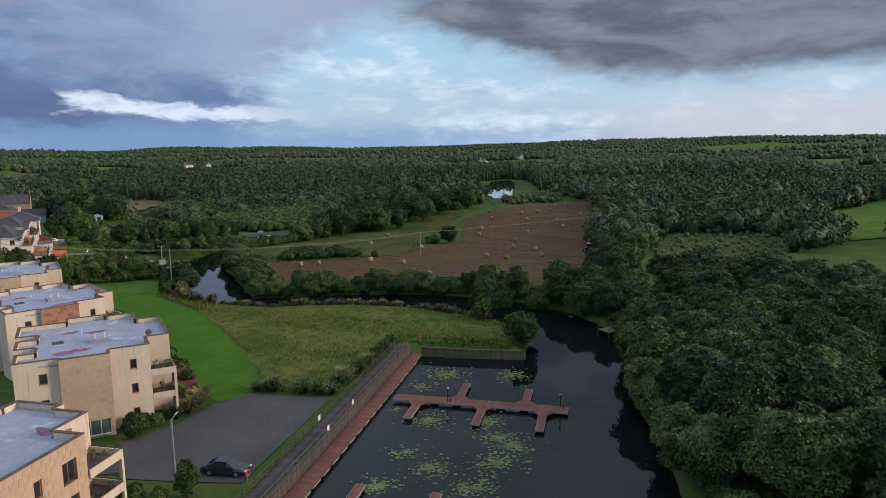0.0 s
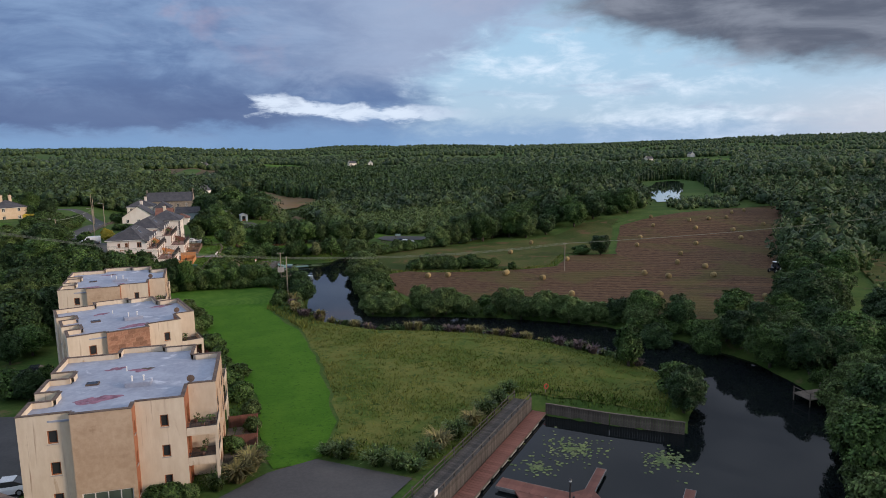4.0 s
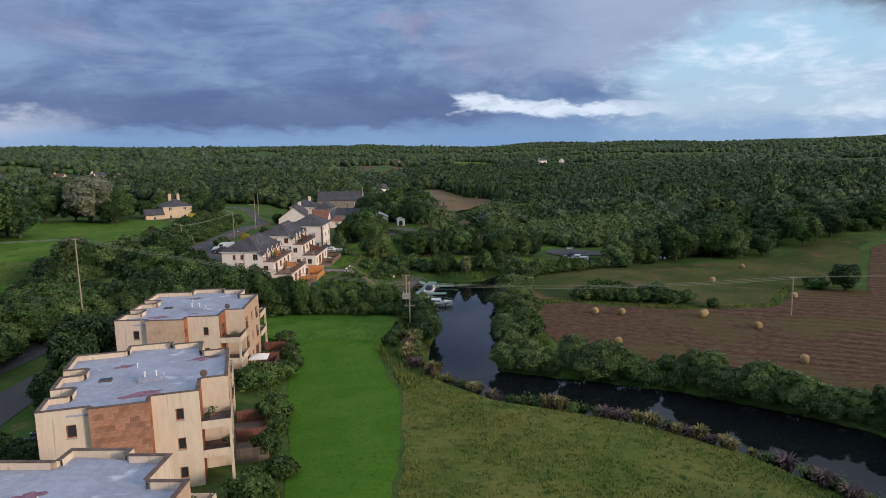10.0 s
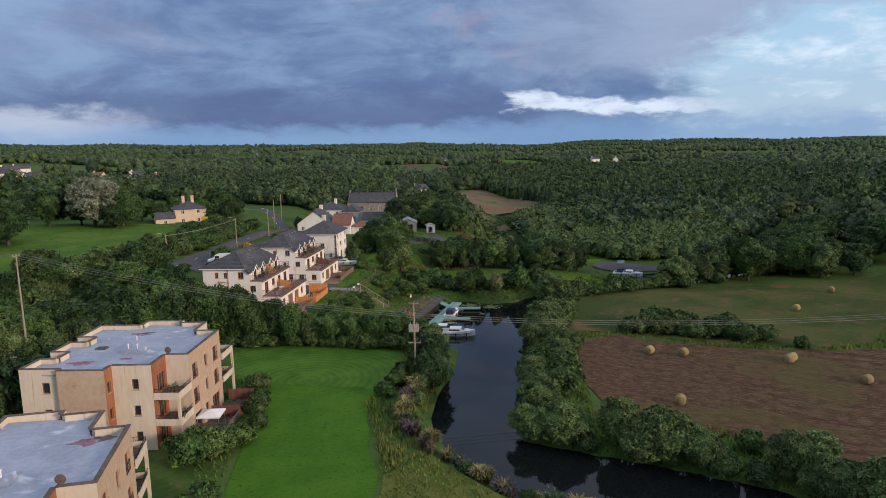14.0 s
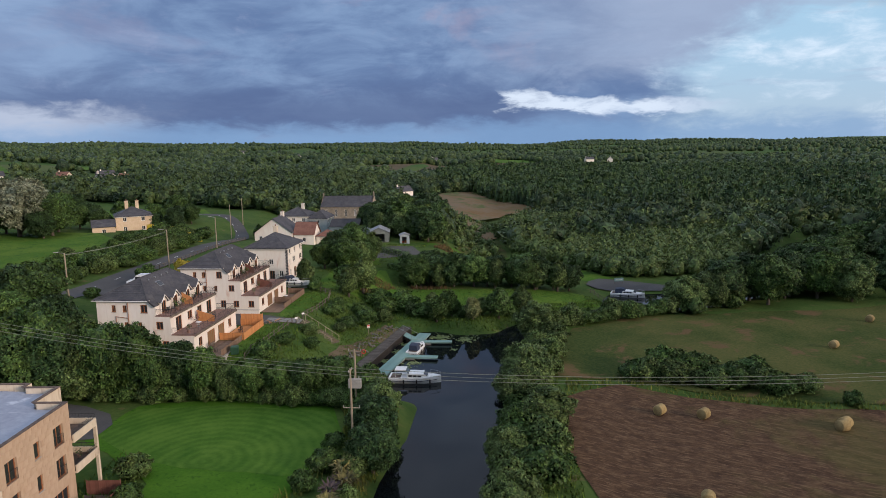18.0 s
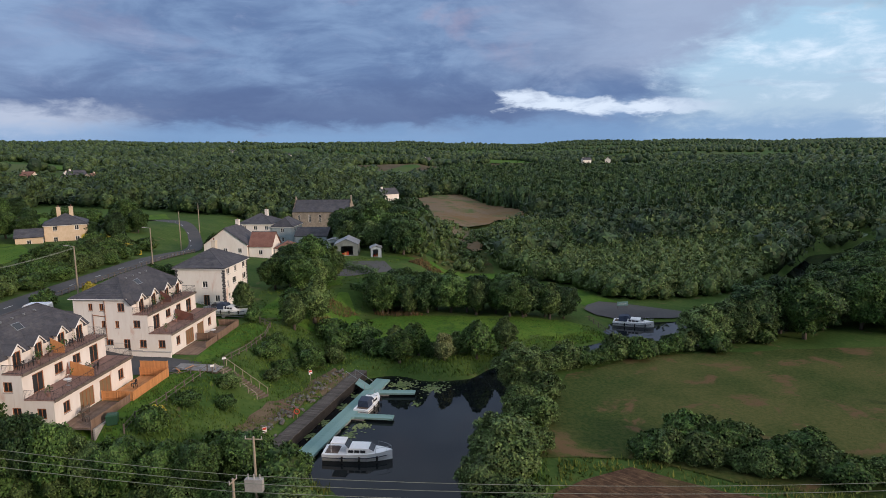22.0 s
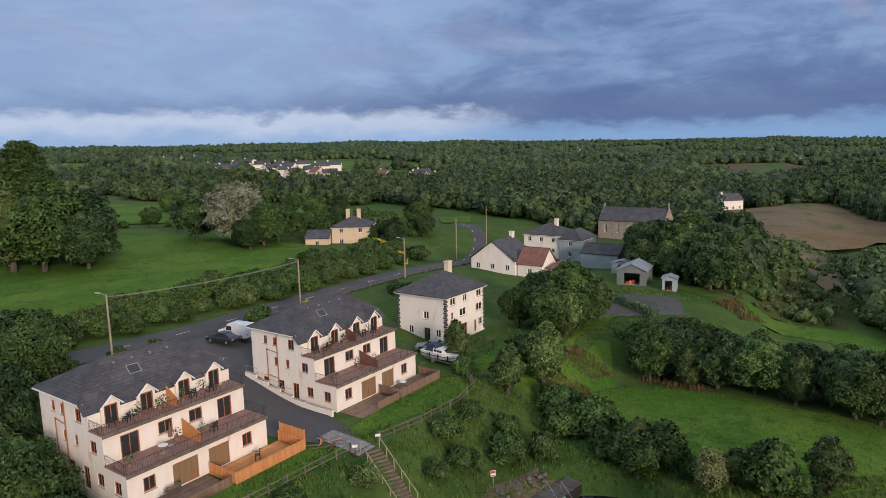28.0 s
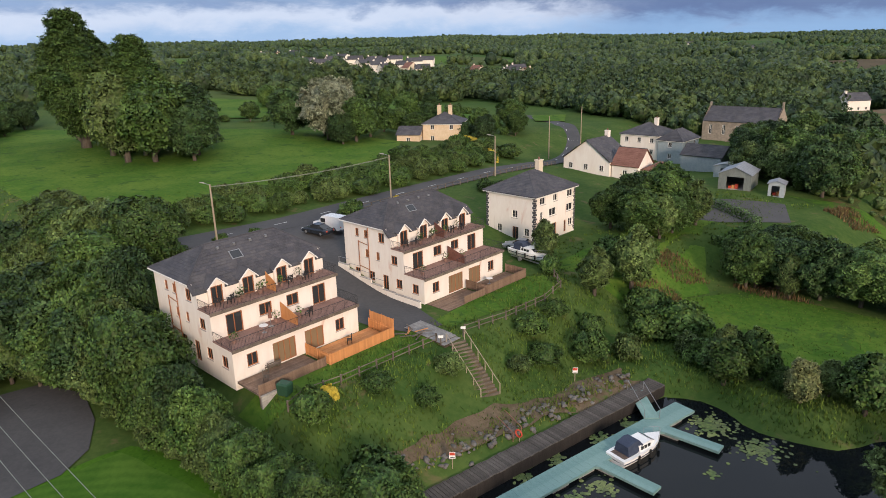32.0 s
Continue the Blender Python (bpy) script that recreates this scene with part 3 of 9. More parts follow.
class MB:
    """Collects vertices and faces of one mesh."""

    def __init__(s):
        s.v, s.f = [], []

    def add(s, vs, fs):
        k = len(s.v)
        s.v += [tuple(p) for p in vs]
        s.f += [tuple(i + k for i in f) for f in fs]
        return s

    def quad(s, a, b, c, d):
        return s.add((a, b, c, d), ((0, 1, 2, 3),))

    def box(s, x0, y0, z0, x1, y1, z1, m=None):
        vs = [Vector((x, y, z)) for z in (z0, z1) for x, y in ((x0, y0), (x1, y0), (x1, y1), (x0, y1))]
        if m is not None:
            vs = [m @ p for p in vs]
        return s.add(vs, ((3, 2, 1, 0), (4, 5, 6, 7), (0, 1, 5, 4), (1, 2, 6, 5), (2, 3, 7, 6), (3, 0, 4, 7)))

    def prism(s, poly, z0, z1):
        k = len(poly)
        vs = [(*p[:2], z0) for p in poly] + [(*p[:2], z1) for p in poly]
        fs = [tuple(range(k - 1, -1, -1)), tuple(range(k, 2 * k))] + [(i, (i + 1) % k, k + (i + 1) % k, k + i) for i in range(k)]
        return s.add(vs, fs)

    def tube(s, a, b, r0, r1=None, n=6):
        a, b = Vector(a), Vector(b)
        r1 = r0 if r1 is None else r1
        q = (b - a).to_track_quat("Z", "Y")
        vs = [a + q @ Vector((r0 * math.cos(t), r0 * math.sin(t), 0)) for t in [i * math.tau / n for i in range(n)]]
        vs += [b + q @ Vector((r1 * math.cos(t), r1 * math.sin(t), 0)) for t in [i * math.tau / n for i in range(n)]]
        fs = [tuple(range(n - 1, -1, -1)), tuple(range(n, 2 * n))] + [(i, (i + 1) % n, n + (i + 1) % n, n + i) for i in range(n)]
        return s.add(vs, fs)

    def loft(s, rings, closed=True, caps=True):
        k = len(rings[0])
        base = len(s.v)
        for r in rings:
            s.v += [tuple(p) for p in r]
        for j in range(len(rings) - 1):
            for i in range(k if closed else k - 1):
                a, b = base + j * k + i, base + j * k + (i + 1) % k
                s.f.append((a, b, b + k, a + k))
        if caps:
            s.f.append(tuple(base + i for i in range(k - 1, -1, -1)))
            s.f.append(tuple(base + (len(rings) - 1) * k + i for i in range(k)))
        return s

    def mesh(s, name, mat, smooth=False):
        me = bpy.data.meshes.new(name)
        me.from_pydata(s.v, [], s.f)
        if mat is not None:
            me.materials.append(mat)
        if smooth:
            me.shade_smooth()
        return me


def np_mesh(name, v, f, mat, smooth=False, inner=None, split=0):
    """Mesh from arrays; f is (n, 3) or (n, 4); the first faces up to split take the inner material."""
    v, f = np.asarray(v, np.float32), np.asarray(f, np.int32)
    me = bpy.data.meshes.new(name)
    k = f.shape[1]
    me.vertices.add(len(v)), me.loops.add(f.size), me.polygons.add(len(f))
    me.vertices.foreach_set("co", v.ravel())
    me.loops.foreach_set("vertex_index", f.ravel())
    me.polygons.foreach_set("loop_start", np.arange(len(f), dtype=np.int32) * k)
    if smooth:
        me.polygons.foreach_set("use_smooth", np.ones(len(f), bool))
    me.materials.append(mat)
    if inner is not None:
        me.materials.append(inner)
        me.polygons.foreach_set("material_index", (np.arange(len(f)) < split).astype(np.int32))
    me.update(calc_edges=True)
    return me


def part(name, mb, mat, parent=None, label="", smooth=False):
    me = mb if isinstance(mb, bpy.types.Mesh) else mb.mesh(name, mat, smooth)
    ob = new(name, me)
    ob.parent = parent
    if label:
        ob["label"] = label
    return ob


def thing(name, m, label, category, group="", kind=""):
    ob = new(name)
    ob.empty_display_size = 0.2
    ob.matrix_world = m
    return tagged(ob, label, category, group, kind)


def solo(name, mb, mat, m, label, category, group="", kind="", smooth=False):
    """A thing that is one mesh."""
    ob = part(name, mb, mat, None, "", smooth)
    ob.matrix_world = m
    return tagged(ob, label, category, group, kind)


# ---------------------------------------------------------------- the lie of the land
RIVER = [(12, -60), (6, 30), (7, 48), (18.1, 63.6), (35.6, 82.3), (46.6, 95.8), (54.5, 89.5), (61.8, 84.6), (66, 90), (72, 95), (71, 104), (66.5, 113), (60, 123.2), (51, 131),
         (41.5, 135.6), (34, 138.6), (26.8, 146), (22.6, 157), (22.6, 166), (24, 176), (24, 186), (17, 190.5), (13.6, 187.2), (12.8, 188.0), (14.9, 200), (18.2, 219.6), (22, 221.5), (27.3, 219), (33.4, 220.3),
         (36.7, 225.7), (45.2, 234.6), (52.8, 237.8), (58, 242), (56.5, 246), (58.8, 252.4), (70, 253.2), (84, 262), (100, 285), (128, 330), (165, 350), (172, 340), (140, 318), (112, 276),
         (92, 252), (75, 240), (57, 233), (44, 227.2), (40.4, 222), (38.6, 213), (38, 203), (35.5, 193), (35.6, 180), (34.6, 167), (34, 152),
         (47, 147.3), (58.7, 142.6), (68.5, 136.2), (76, 130), (84, 118), (88, 104), (86, 89), (73.8, 73.4), (65.5, 64.5), (59.2, 55), (53.7, 46.7), (49.9, 42), (46, 20), (48, -60)]
POND = [(196, 298), (210, 300), (232, 332), (262, 372), (292, 415), (310, 450), (288, 442), (262, 408), (236, 374), (214, 340)]


def inside(px, py, poly):
    r = np.zeros(px.shape, bool)
    for (x0, y0), (x1, y1) in zip(poly, poly[1:] + poly[:1]):
        c = (y0 > py) != (y1 > py)
        r ^= c & (px < (x1 - x0) * (py - y0) / ((y1 - y0) or 1e-9) + x0)
    return r


def edge_distance(px, py, poly):
    d = np.full(px.shape, 1e9)
    for (x0, y0), (x1, y1) in zip(poly, poly[1:] + poly[:1]):
        ex, ey = x1 - x0, y1 - y0
        t = np.clip(((px - x0) * ex + (py - y0) * ey) / (ex * ex + ey * ey + 1e-9), 0, 1)
        d = np.minimum(d, np.hypot(px - x0 - t * ex, py - y0 - t * ey))
    return d


def ss(v, a, b):
    t = np.clip((np.asarray(v, float) - a) / (b - a), 0, 1)
    return t * t * (3 - 2 * t)


def dry(x, y):
    """Height of the land without the river."""
    x, y = np.asarray(x, float), np.asarray(y, float)
    z = 1.6 - 0.8 * ss(x, 40, 52) * ss(y, 140, 152)
    up = ss(y, 183.5, 191)
    z = z + 4.1 * ss(x - 16 * ss(y, 246, 280), 11.5, 0.5) * up
    z = z + (2.6 * ss(x, -10, -26) + 0.9 * ss(x, -24, -36)) * up + 2.2 * ss(x, -44, -64) * ss(y, 150, 196) + 1.8 * ss(x, -66, -150) * ss(y, 130, 200)
    z = z + 1.2 * ss(y, 256, 286) * ss(x, 22, 2) * ss(x, -24, -8) - 3.4 * ss(y, 262, 312) * (0.3 + 0.7 * ss(x, -68, -50)) * ss(x, 0, -30) - 2.4 * ss(y, 320, 360) * ss(x, 40, 10)
    far = np.hypot(x, y - 150)
    z = z + 14 * ss(-x, 150, 620) * ss(y, 40, 320) + 15 * ss(-x, 500, 1500) * ss(y, 0, 700) * ss(-x, y * 0.5 - 200, y * 0.5 + 300)
    z = z + 8 * ss(x, 170, 420) + 34 * ss(x - 0.25 * y, 500, 2200)
    z = z + ss(far, 250, 900) * 3.0 * (np.sin(x * 0.007 + 1.3) * np.cos(y * 0.006) + 0.6 * np.sin(x * 0.013 + y * 0.011))
    z = z + ss(far, 1200, 3200) * (12 + 5 * np.sin(x * 0.0021 + 0.6) * np.cos(y * 0.0017 + 0.3) + 3 * np.sin(x * 0.0057 + y * 0.003))
    return z


WHARF = ((12.9, 188.2), (18.3, 219.8))      # water side of the timber wharf


def height(x, y):
    x, y = np.asarray(x, float), np.asarray(y, float)
    z = dry(x, y)
    flat = ss(edge_distance(x, y, POND) * np.where(inside(x, y, POND), 0, 1), 110, 45)
    z = z + (6.0 - z) * flat
    for poly, deep in ((RIVER, 1.6),):
        d = edge_distance(x, y, poly)
        i = inside(x, y, poly)
        w = np.where(i, 0.0, ss(d, 0.0, 3.2 if deep == 1.6 else 12))
        z = np.where(i, -deep * ss(d, 0, 2.0), z * (0.12 + 0.88 * w) * np.where(w < 1, 1, 1))
    (ax, ay), (bx, by) = WHARF
    ln = math.hypot(bx - ax, by - ay)
    dx, dy = (bx - ax) / ln, (by - ay) / ln
    u, v = (x - ax) * dx + (y - ay) * dy, -(x - ax) * dy + (y - ay) * dx
    shelf = 1.0 + 0.62 * np.maximum(v - 2.1, 0) + 3.0 * ss(u, ln - 0.5, ln + 4) + 3.0 * ss(u, 0.5, -5)
    z = np.where((v > -0.4) & (v < 9), np.minimum(z, shelf), z)
    return z


def hz(x, y):
    return float(height(np.array([x]), np.array([y]))[0])


def axis(lo, hi, step, far_lo, far_hi):
    a = list(np.arange(lo, hi + step / 2, step))
    s = step
    while a[-1] < far_hi:
        s *= 1.13
        a.append(a[-1] + s)
    s = step
    while a[0] > far_lo:
        s *= 1.13
        a.insert(0, a[0] - s)
    return np.array(a)


gx, gy = axis(-70, 110, 1.5, -4300, 4300), axis(20, 300, 1.5, -1500, 4400)
XX, YY = np.meshgrid(gx, gy)
ZZ = height(XX.ravel(), YY.ravel())
ii = np.arange(XX.size).reshape(XX.shape)
faces = np.stack([ii[:-1, :-1].ravel(), ii[:-1, 1:].ravel(), ii[1:, 1:].ravel(), ii[1:, :-1].ravel()], 1)
ground = new("ground", np_mesh("ground", np.stack([XX.ravel(), YY.ravel(), ZZ], 1), faces, M["ground"], True))
tagged(ground, "rough grassy lowland with low hills on the horizon", "ground", kind="structure")

water = new("water", MB().quad((-10, -200, 0), (360, -200, 0), (360, 540, 0), (-10, 540, 0)).mesh("water", M["water"]))
tagged(water, "dark still river water that mirrors sky and trees", "water", kind="structure")


def patch(name, poly, mat, label, category, lift=0.05, step=3.0, kind="structure", wobble=0.0, fixed=None):
    """A sheet that lies on the land inside an outline."""
    pts = []
    for (x0, y0), (x1, y1) in zip(poly, poly[1:] + poly[:1]):
        k = max(1, int(math.hypot(x1 - x0, y1 - y0) / step))
        for i in range(k):
            x, y = x0 + (x1 - x0) * i / k, y0 + (y1 - y0) * i / k
            if wobble:
                x, y = x + wobble * (noise.noise((x * 0.4, y * 0.4, 1.7))), y + wobble * (noise.noise((x * 0.4, y * 0.4, 8.1)))
            pts.append(Vector((x, y)))
    nb = len(pts)
    arr = np.array([p[:] for p in pts])
    lo, hi = arr.min(0), arr.max(0)
    X, Y = np.meshgrid(np.arange(lo[0] + step / 2, hi[0], step), np.arange(lo[1] + step / 2, hi[1], step))
    X, Y = X.ravel(), Y.ravel()
    ring = [tuple(p) for p in arr]
    ok = inside(X, Y, ring) & (edge_distance(X, Y, ring) > step * 0.4)
    pts += [Vector(p) for p in zip(X[ok], Y[ok])]
    vs, _, fs, *_ = delaunay_2d_cdt(pts, [], [list(range(nb))], 1, 1e-4)
    a = np.array([v[:] for v in vs])
    z = height(a[:, 0], a[:, 1]) + lift if fixed is None else np.full(len(a), fixed)
    me = bpy.data.meshes.new(name)
    me.from_pydata([(x, y, h) for (x, y), h in zip(a, z)], [], fs)
    me.materials.append(mat)
    me.shade_smooth()
    return tagged(new(name, me), label, category, kind=kind)


def ribbon(pts, width, lift, step=2.0):
    """Points of a path resampled: a list of (left, right, centre)."""
    out = []
    for (x0, y0), (x1, y1) in zip(pts, pts[1:]):
        k = max(1, int(math.hypot(x1 - x0, y1 - y0) / step))
        out += [(x0 + (x1 - x0) * i / k, y0 + (y1 - y0) * i / k) for i in range(k)]
    out.append(pts[-1])
    for _ in range(6):
        out = [out[0]] + [((a[0] + 2 * b[0] + c[0]) / 4, (a[1] + 2 * b[1] + c[1]) / 4) for a, b, c in zip(out, out[1:], out[2:])] + [out[-1]]
    res = []
    for i, p in enumerate(out):
        a, b = out[max(0, i - 1)], out[min(len(out) - 1, i + 1)]
        d = Vector((b[0] - a[0], b[1] - a[1])).normalized()
        nrm = Vector((-d.y, d.x)) * width / 2
        z = hz(*p) + lift
        res.append((Vector((p[0] + nrm.x, p[1] + nrm.y, z)), Vector((p[0] - nrm.x, p[1] - nrm.y, z)), Vector((*p, z)), d))
    return res


def strip(name, pts, width, mat, label, category, lift=0.07, kind="structure"):
    r = ribbon(pts, width, lift)
    mb = MB()
    for a, b in zip(r, r[1:]):
        mb.quad(a[0], a[1], b[1], b[0])
    ob = new(name, mb.mesh(name, mat, True))
    return tagged(ob, label, category, kind=kind), r


patch("lawn", [(-11.5, 180), (2, 184), (14, 181), (17, 173), (14.6, 158), (16.6, 148), (19.5, 140), (21.2, 126), (21.6, 107), (21.6, 97), (19, 88.2), (14, 86.3), (12.6, 95), (12.5, 107), (8, 126.6), (2, 149), (0.6, 161), (-3, 164), (-12, 170)],
      M["lawn"], "bright green mown lawn beside the apartments", "lawn", 0.06, 2.5, wobble=0.7)
patch("lawn_end", [(-11, 179), (1, 181), (14, 179.5), (17.2, 173), (16, 166), (13.6, 163.4), (2, 164.5), (-4, 166.2), (-11, 171)], M["lawn_mown"], "freshly mown end of the lawn with curved mowing tracks", "lawn", 0.078, 2.0, wobble=0.5)
patch("pond", POND, M["water"], "bright still lake water among the woods", "lake", 0.0, 12.0, wobble=3.0, fixed=6.4)
patch("meadow", [(22, 97.5), (22.2, 107), (21.7, 126), (20, 140), (24, 145), (31, 137.5), (41, 132.5), (50, 128.3), (58, 120.8), (64, 111.5), (68, 103), (69, 97), (64, 92), (61, 88), (48, 98.3), (37, 86), (29, 82), (19.5, 88.5)],
      M["meadow"], "rough olive meadow inside the river bend", "meadow", 0.05, 2.5, wobble=0.8)
patch("stubble_field", [(45, 157), (54, 155), (72, 145), (84, 130), (100, 119), (111, 126), (150, 166), (238, 264), (200, 262), (152, 246), (144, 243), (118, 200), (104, 203), (92, 187), (84, 185.5), (73.5, 185.5), (60, 188.5), (52, 193), (46, 190), (43, 186), (42, 176)],
      M["stubble"], "brown cut hay field with faint swath lines", "field", 0.10, 4.0, wobble=1.0)
patch("pasture", [(42, 193), (52, 195), (61, 190.5), (74, 187.5), (84, 187.5), (91, 189), (103, 206), (117, 203), (142, 244), (150, 254), (134, 254), (118, 242), (100, 237), (76, 233), (60, 230), (48, 220), (42, 206)], M["oldpasture"], "tussocky olive pasture beyond the hay field", "field", 0.09, 4.0, wobble=1.0)
patch("car_park", [(1.5, 70.5), (2, 79.5), (8, 81.5), (13.5, 86), (18.5, 87.6), (27.4, 80.6), (12, 63.5), (8, 66)], M["asphalt"], "empty grey asphalt car park beside the marina", "car park", 0.09, 2.5)
strip("access_road", [(2.5, 75), (-8, 77), (-17, 84), (-23, 98), (-27, 112), (-31, 126), (-33, 145), (-31, 165), (-24, 172), (-14, 174)], 6.5, M["asphalt"], "grey asphalt access road behind the apartments", "road", 0.10)
patch("turning_area", [(-11.2, 170.2), (-11.3, 174.3), (-13.4, 177.2), (-18, 179.4), (-24, 180.6), (-29.5, 178.4), (-31, 171), (-22, 168.5)], M["asphalt"], "dark asphalt turning area at the end of the access road", "road", 0.115, 2.0)
patch("parking_bays", [(-19, 84), (-9.5, 84.5), (-10.5, 100), (-16.5, 110), (-24, 112)], M["asphalt"], "asphalt parking bays behind the apartments", "parking", 0.07, 3.0)
patch("waste_ground", [(-25, 474), (14, 512), (60, 455), (70, 416), (37, 402), (19, 370), (2, 383), (-15, 412)], M["dirt"], "bare brown waste ground with sparse grass", "waste ground", 0.9, 10.0, wobble=4.0)
patch("river_meadow", [(9, 239), (16, 250), (30, 250), (50, 250), (55, 246), (56, 240.5), (45, 236.6), (36, 228.2), (30, 227.8), (22, 231)], M["grass"], "green riverside meadow mown short", "meadow", 0.06, 2.5, wobble=0.8)
patch("house_lawn", [(-3, 209), (-0.6, 209), (2.2, 225), (-2, 228.5), (-4.6, 226)], M["grass"], "strip of mown garden lawn below the terrace", "lawn", 0.06, 2.0)
patch("bank_soil", [(7.6, 190.5), (9.2, 192.5), (12, 202), (15.2, 212.5), (17.4, 219), (13.5, 219.5), (11.8, 213.5), (9.2, 204.5), (8.0, 198)], M["soil"], "bare brown soil and dry weeds behind the wharf", "soil", 0.05, 1.5, wobble=0.9)
patch("bank_lawn", [(-5.5, 187), (-3, 206), (0.4, 206), (0.2, 194), (-1.5, 187)], M["grass"], "mown strip of grass below the timber deck", "lawn", 0.06, 2.0)
patch("garden_lawn", [(-4, 232), (8, 232), (12, 246), (4, 262), (6, 272), (-2, 272), (-4, 250)], M["grass"], "mown back garden lawn behind the houses", "lawn", 0.06, 3.0, wobble=0.6)
patch("sheep_pasture", [(-57, 196), (-58, 212), (-59, 243), (-64, 262), (-76, 274), (-105, 274), (-140, 248), (-182, 216), (-200, 180), (-130, 160), (-72, 168)], M["grass"], "sloping green pasture above the road", "field", 0.15, 6.0)
FAR_FIELDS = [[(-580, 439), (-700, 530), (-560, 470), (-490, 403)], [(-450, 595), (-423, 668), (-339, 578), (-348, 523)], [(-97, 358), (-90, 369), (-78, 350), (-82, 339)], [(-158.5, 264.5), (-241, 308), (-206, 321), (-141, 280)], [(-164, 331), (-163, 361), (-138, 364), (-79, 319), (-87, 310), (-117, 311), (-135, 312)], [(-530, 421), (-925, 700), (-800, 655), (-475, 410)], [(-1030, 875), (-770, 945), (-540, 700), (-790, 735)],
              [(222, 124), (250, 160), (340, 178), (340, 118), (262, 112)], [(957, 618), (1010, 567), (670, 378), (620, 394)], [(370, 660), (520, 1030), (705, 880), (455, 570)], [(140, 128), (166, 112), (216, 138), (212, 160), (184, 178)], [(835, 722), (900, 710), (760, 600), (700, 640)],
              [(-345, 643), (-357, 692), (-300, 700), (-290, 650)], [(-150, 1150), (60, 1200), (80, 1080), (-120, 1040)], [(1500, 1300), (1800, 1250), (1500, 950), (1250, 1000)], [(-620, 1000), (-420, 1060), (-400, 960), (-560, 900)], [(-430, 560), (-360, 600), (-330, 540), (-400, 510)]]
for k, poly in enumerate(FAR_FIELDS):
    near = k in (2, 3, 4, 7, 10)
    patch("field", poly, M["oldpasture" if k == 10 else "grass"], "scrubby olive meadow between the woods" if k == 10 else ("bright green field bounded by hedges" if near else "distant green field bounded by hedges"), "field", 0.35 if near else 0.8, 6.0 if near else 22.0)
patch("bog", [(-140, 790), (60, 1140), (110, 960), (-60, 660)], material("brown_bog", (0.075, 0.06, 0.035), (0.11, 0.085, 0.05), 0.02, 0.95, 0.3, 8, world_space=True, spec=0.1), "brown strip of open bog beyond the forest", "bog", 0.6, 25.0)

main_road, ROAD = strip("road", [(-46, 120), (-44, 150), (-42.4, 191), (-41.4, 201.5), (-39.2, 216), (-40, 228.5), (-40.4, 249), (-40.5, 273), (-43.2, 290), (-49.2, 305.5), (-57, 320), (-72, 338), (-100, 358)], 6.4, M["asphalt"], "grey country road with a broken centre line", "road", 0.12)
for i in range(2, len(ROAD) - 3, 4):
    a, b = ROAD[i], ROAD[i + 1]
    side = Vector((-a[3].y, a[3].x, 0)) * 0.07
    up = Vector((0, 0, 0.006))
    part("lane_mark", MB().quad(a[2] - side + up, b[2] - side + up, b[2] + side + up, a[2] + side + up), M["paint"], main_road)
for i in range(6):
    a = ROAD[-30]
    s = Vector((-a[3].y, a[3].x, 0))
    c = a[2] + s * (-2.4 + i * 0.95) + Vector((0, 0, 0.008))
    d = Vector((*a[3], 0))
    part("crossing_bar", MB().quad(c, c + s * 0.5, c + s * 0.5 + d * 2.4, c + d * 2.4), M["paint"], main_road)
patch("house_drive", [(-36.5, 211), (-36.5, 222), (-27, 224), (-21.3, 222), (-21.3, 211.7), (-7.2, 210.8), (-1.5, 209), (-3, 205.4), (-7, 203.9), (-21, 203.2), (-28, 206)], M["asphalt"], "dark asphalt drive between the two white houses", "drive", 0.08, 2.0)
patch("shed_yard", [(-3, 264), (-6, 276), (10, 282), (14, 272), (6, 266)], M["asphalt"], "grey gravel yard in front of the shed", "yard", 0.08, 2.5)
strip("house_path", [(-4, 207), (2.2, 206.6)], 2.4, M["soil"], "grey slab-paved path to the river steps", "path", 0.12)
patch("rough_ground", [(14, 290), (36, 291), (33, 322), (25, 352), (42, 372), (4, 386), (10, 336), (18, 306)], M["oldpasture"], "rough olive ground with rank grass beside the scrub", "rough ground", 0.10, 4.0, wobble=1.5)
patch("gravel_track", [(17, 372), (22, 352), (27, 330), (30, 322), (33, 330), (30, 350), (27, 374)], M["dirt"], "grey gravel track through rough ground", "track", 0.5, 6.0, wobble=1.5)
patch("track_verge", [(8, 288), (18, 291), (32, 297), (36, 292), (44, 284), (54, 279), (62, 266), (56, 262), (46, 272), (34, 282), (20, 285)], M["grass"], "mown grass track beside the scrub", "grass", 0.06, 3.0, wobble=0.8)
patch("wharf", [(54.3, 258.6), (55.4, 262.3), (58.2, 265.4), (64, 263), (71, 259), (76, 257.4), (70, 254.4), (59.6, 253.6), (56.2, 254.2)], M["asphalt"], "grey asphalt mooring wharf", "wharf", 0.25, 2.0)


# ---------------------------------------------------------------- trees
bm = bmesh.new()
bmesh.ops.create_icosphere(bm, subdivisions=2, radius=1.0)
ICO2 = (np.array([v.co[:] for v in bm.verts]), np.array([[v.index for v in f.verts] for f in bm.faces]))
bm.free()
bm = bmesh.new()
bmesh.ops.create_icosphere(bm, subdivisions=1, radius=1.0)
ICO1 = (np.array([v.co[:] for v in bm.verts]), np.array([[v.index for v in f.verts] for f in bm.faces]))
bm.free()

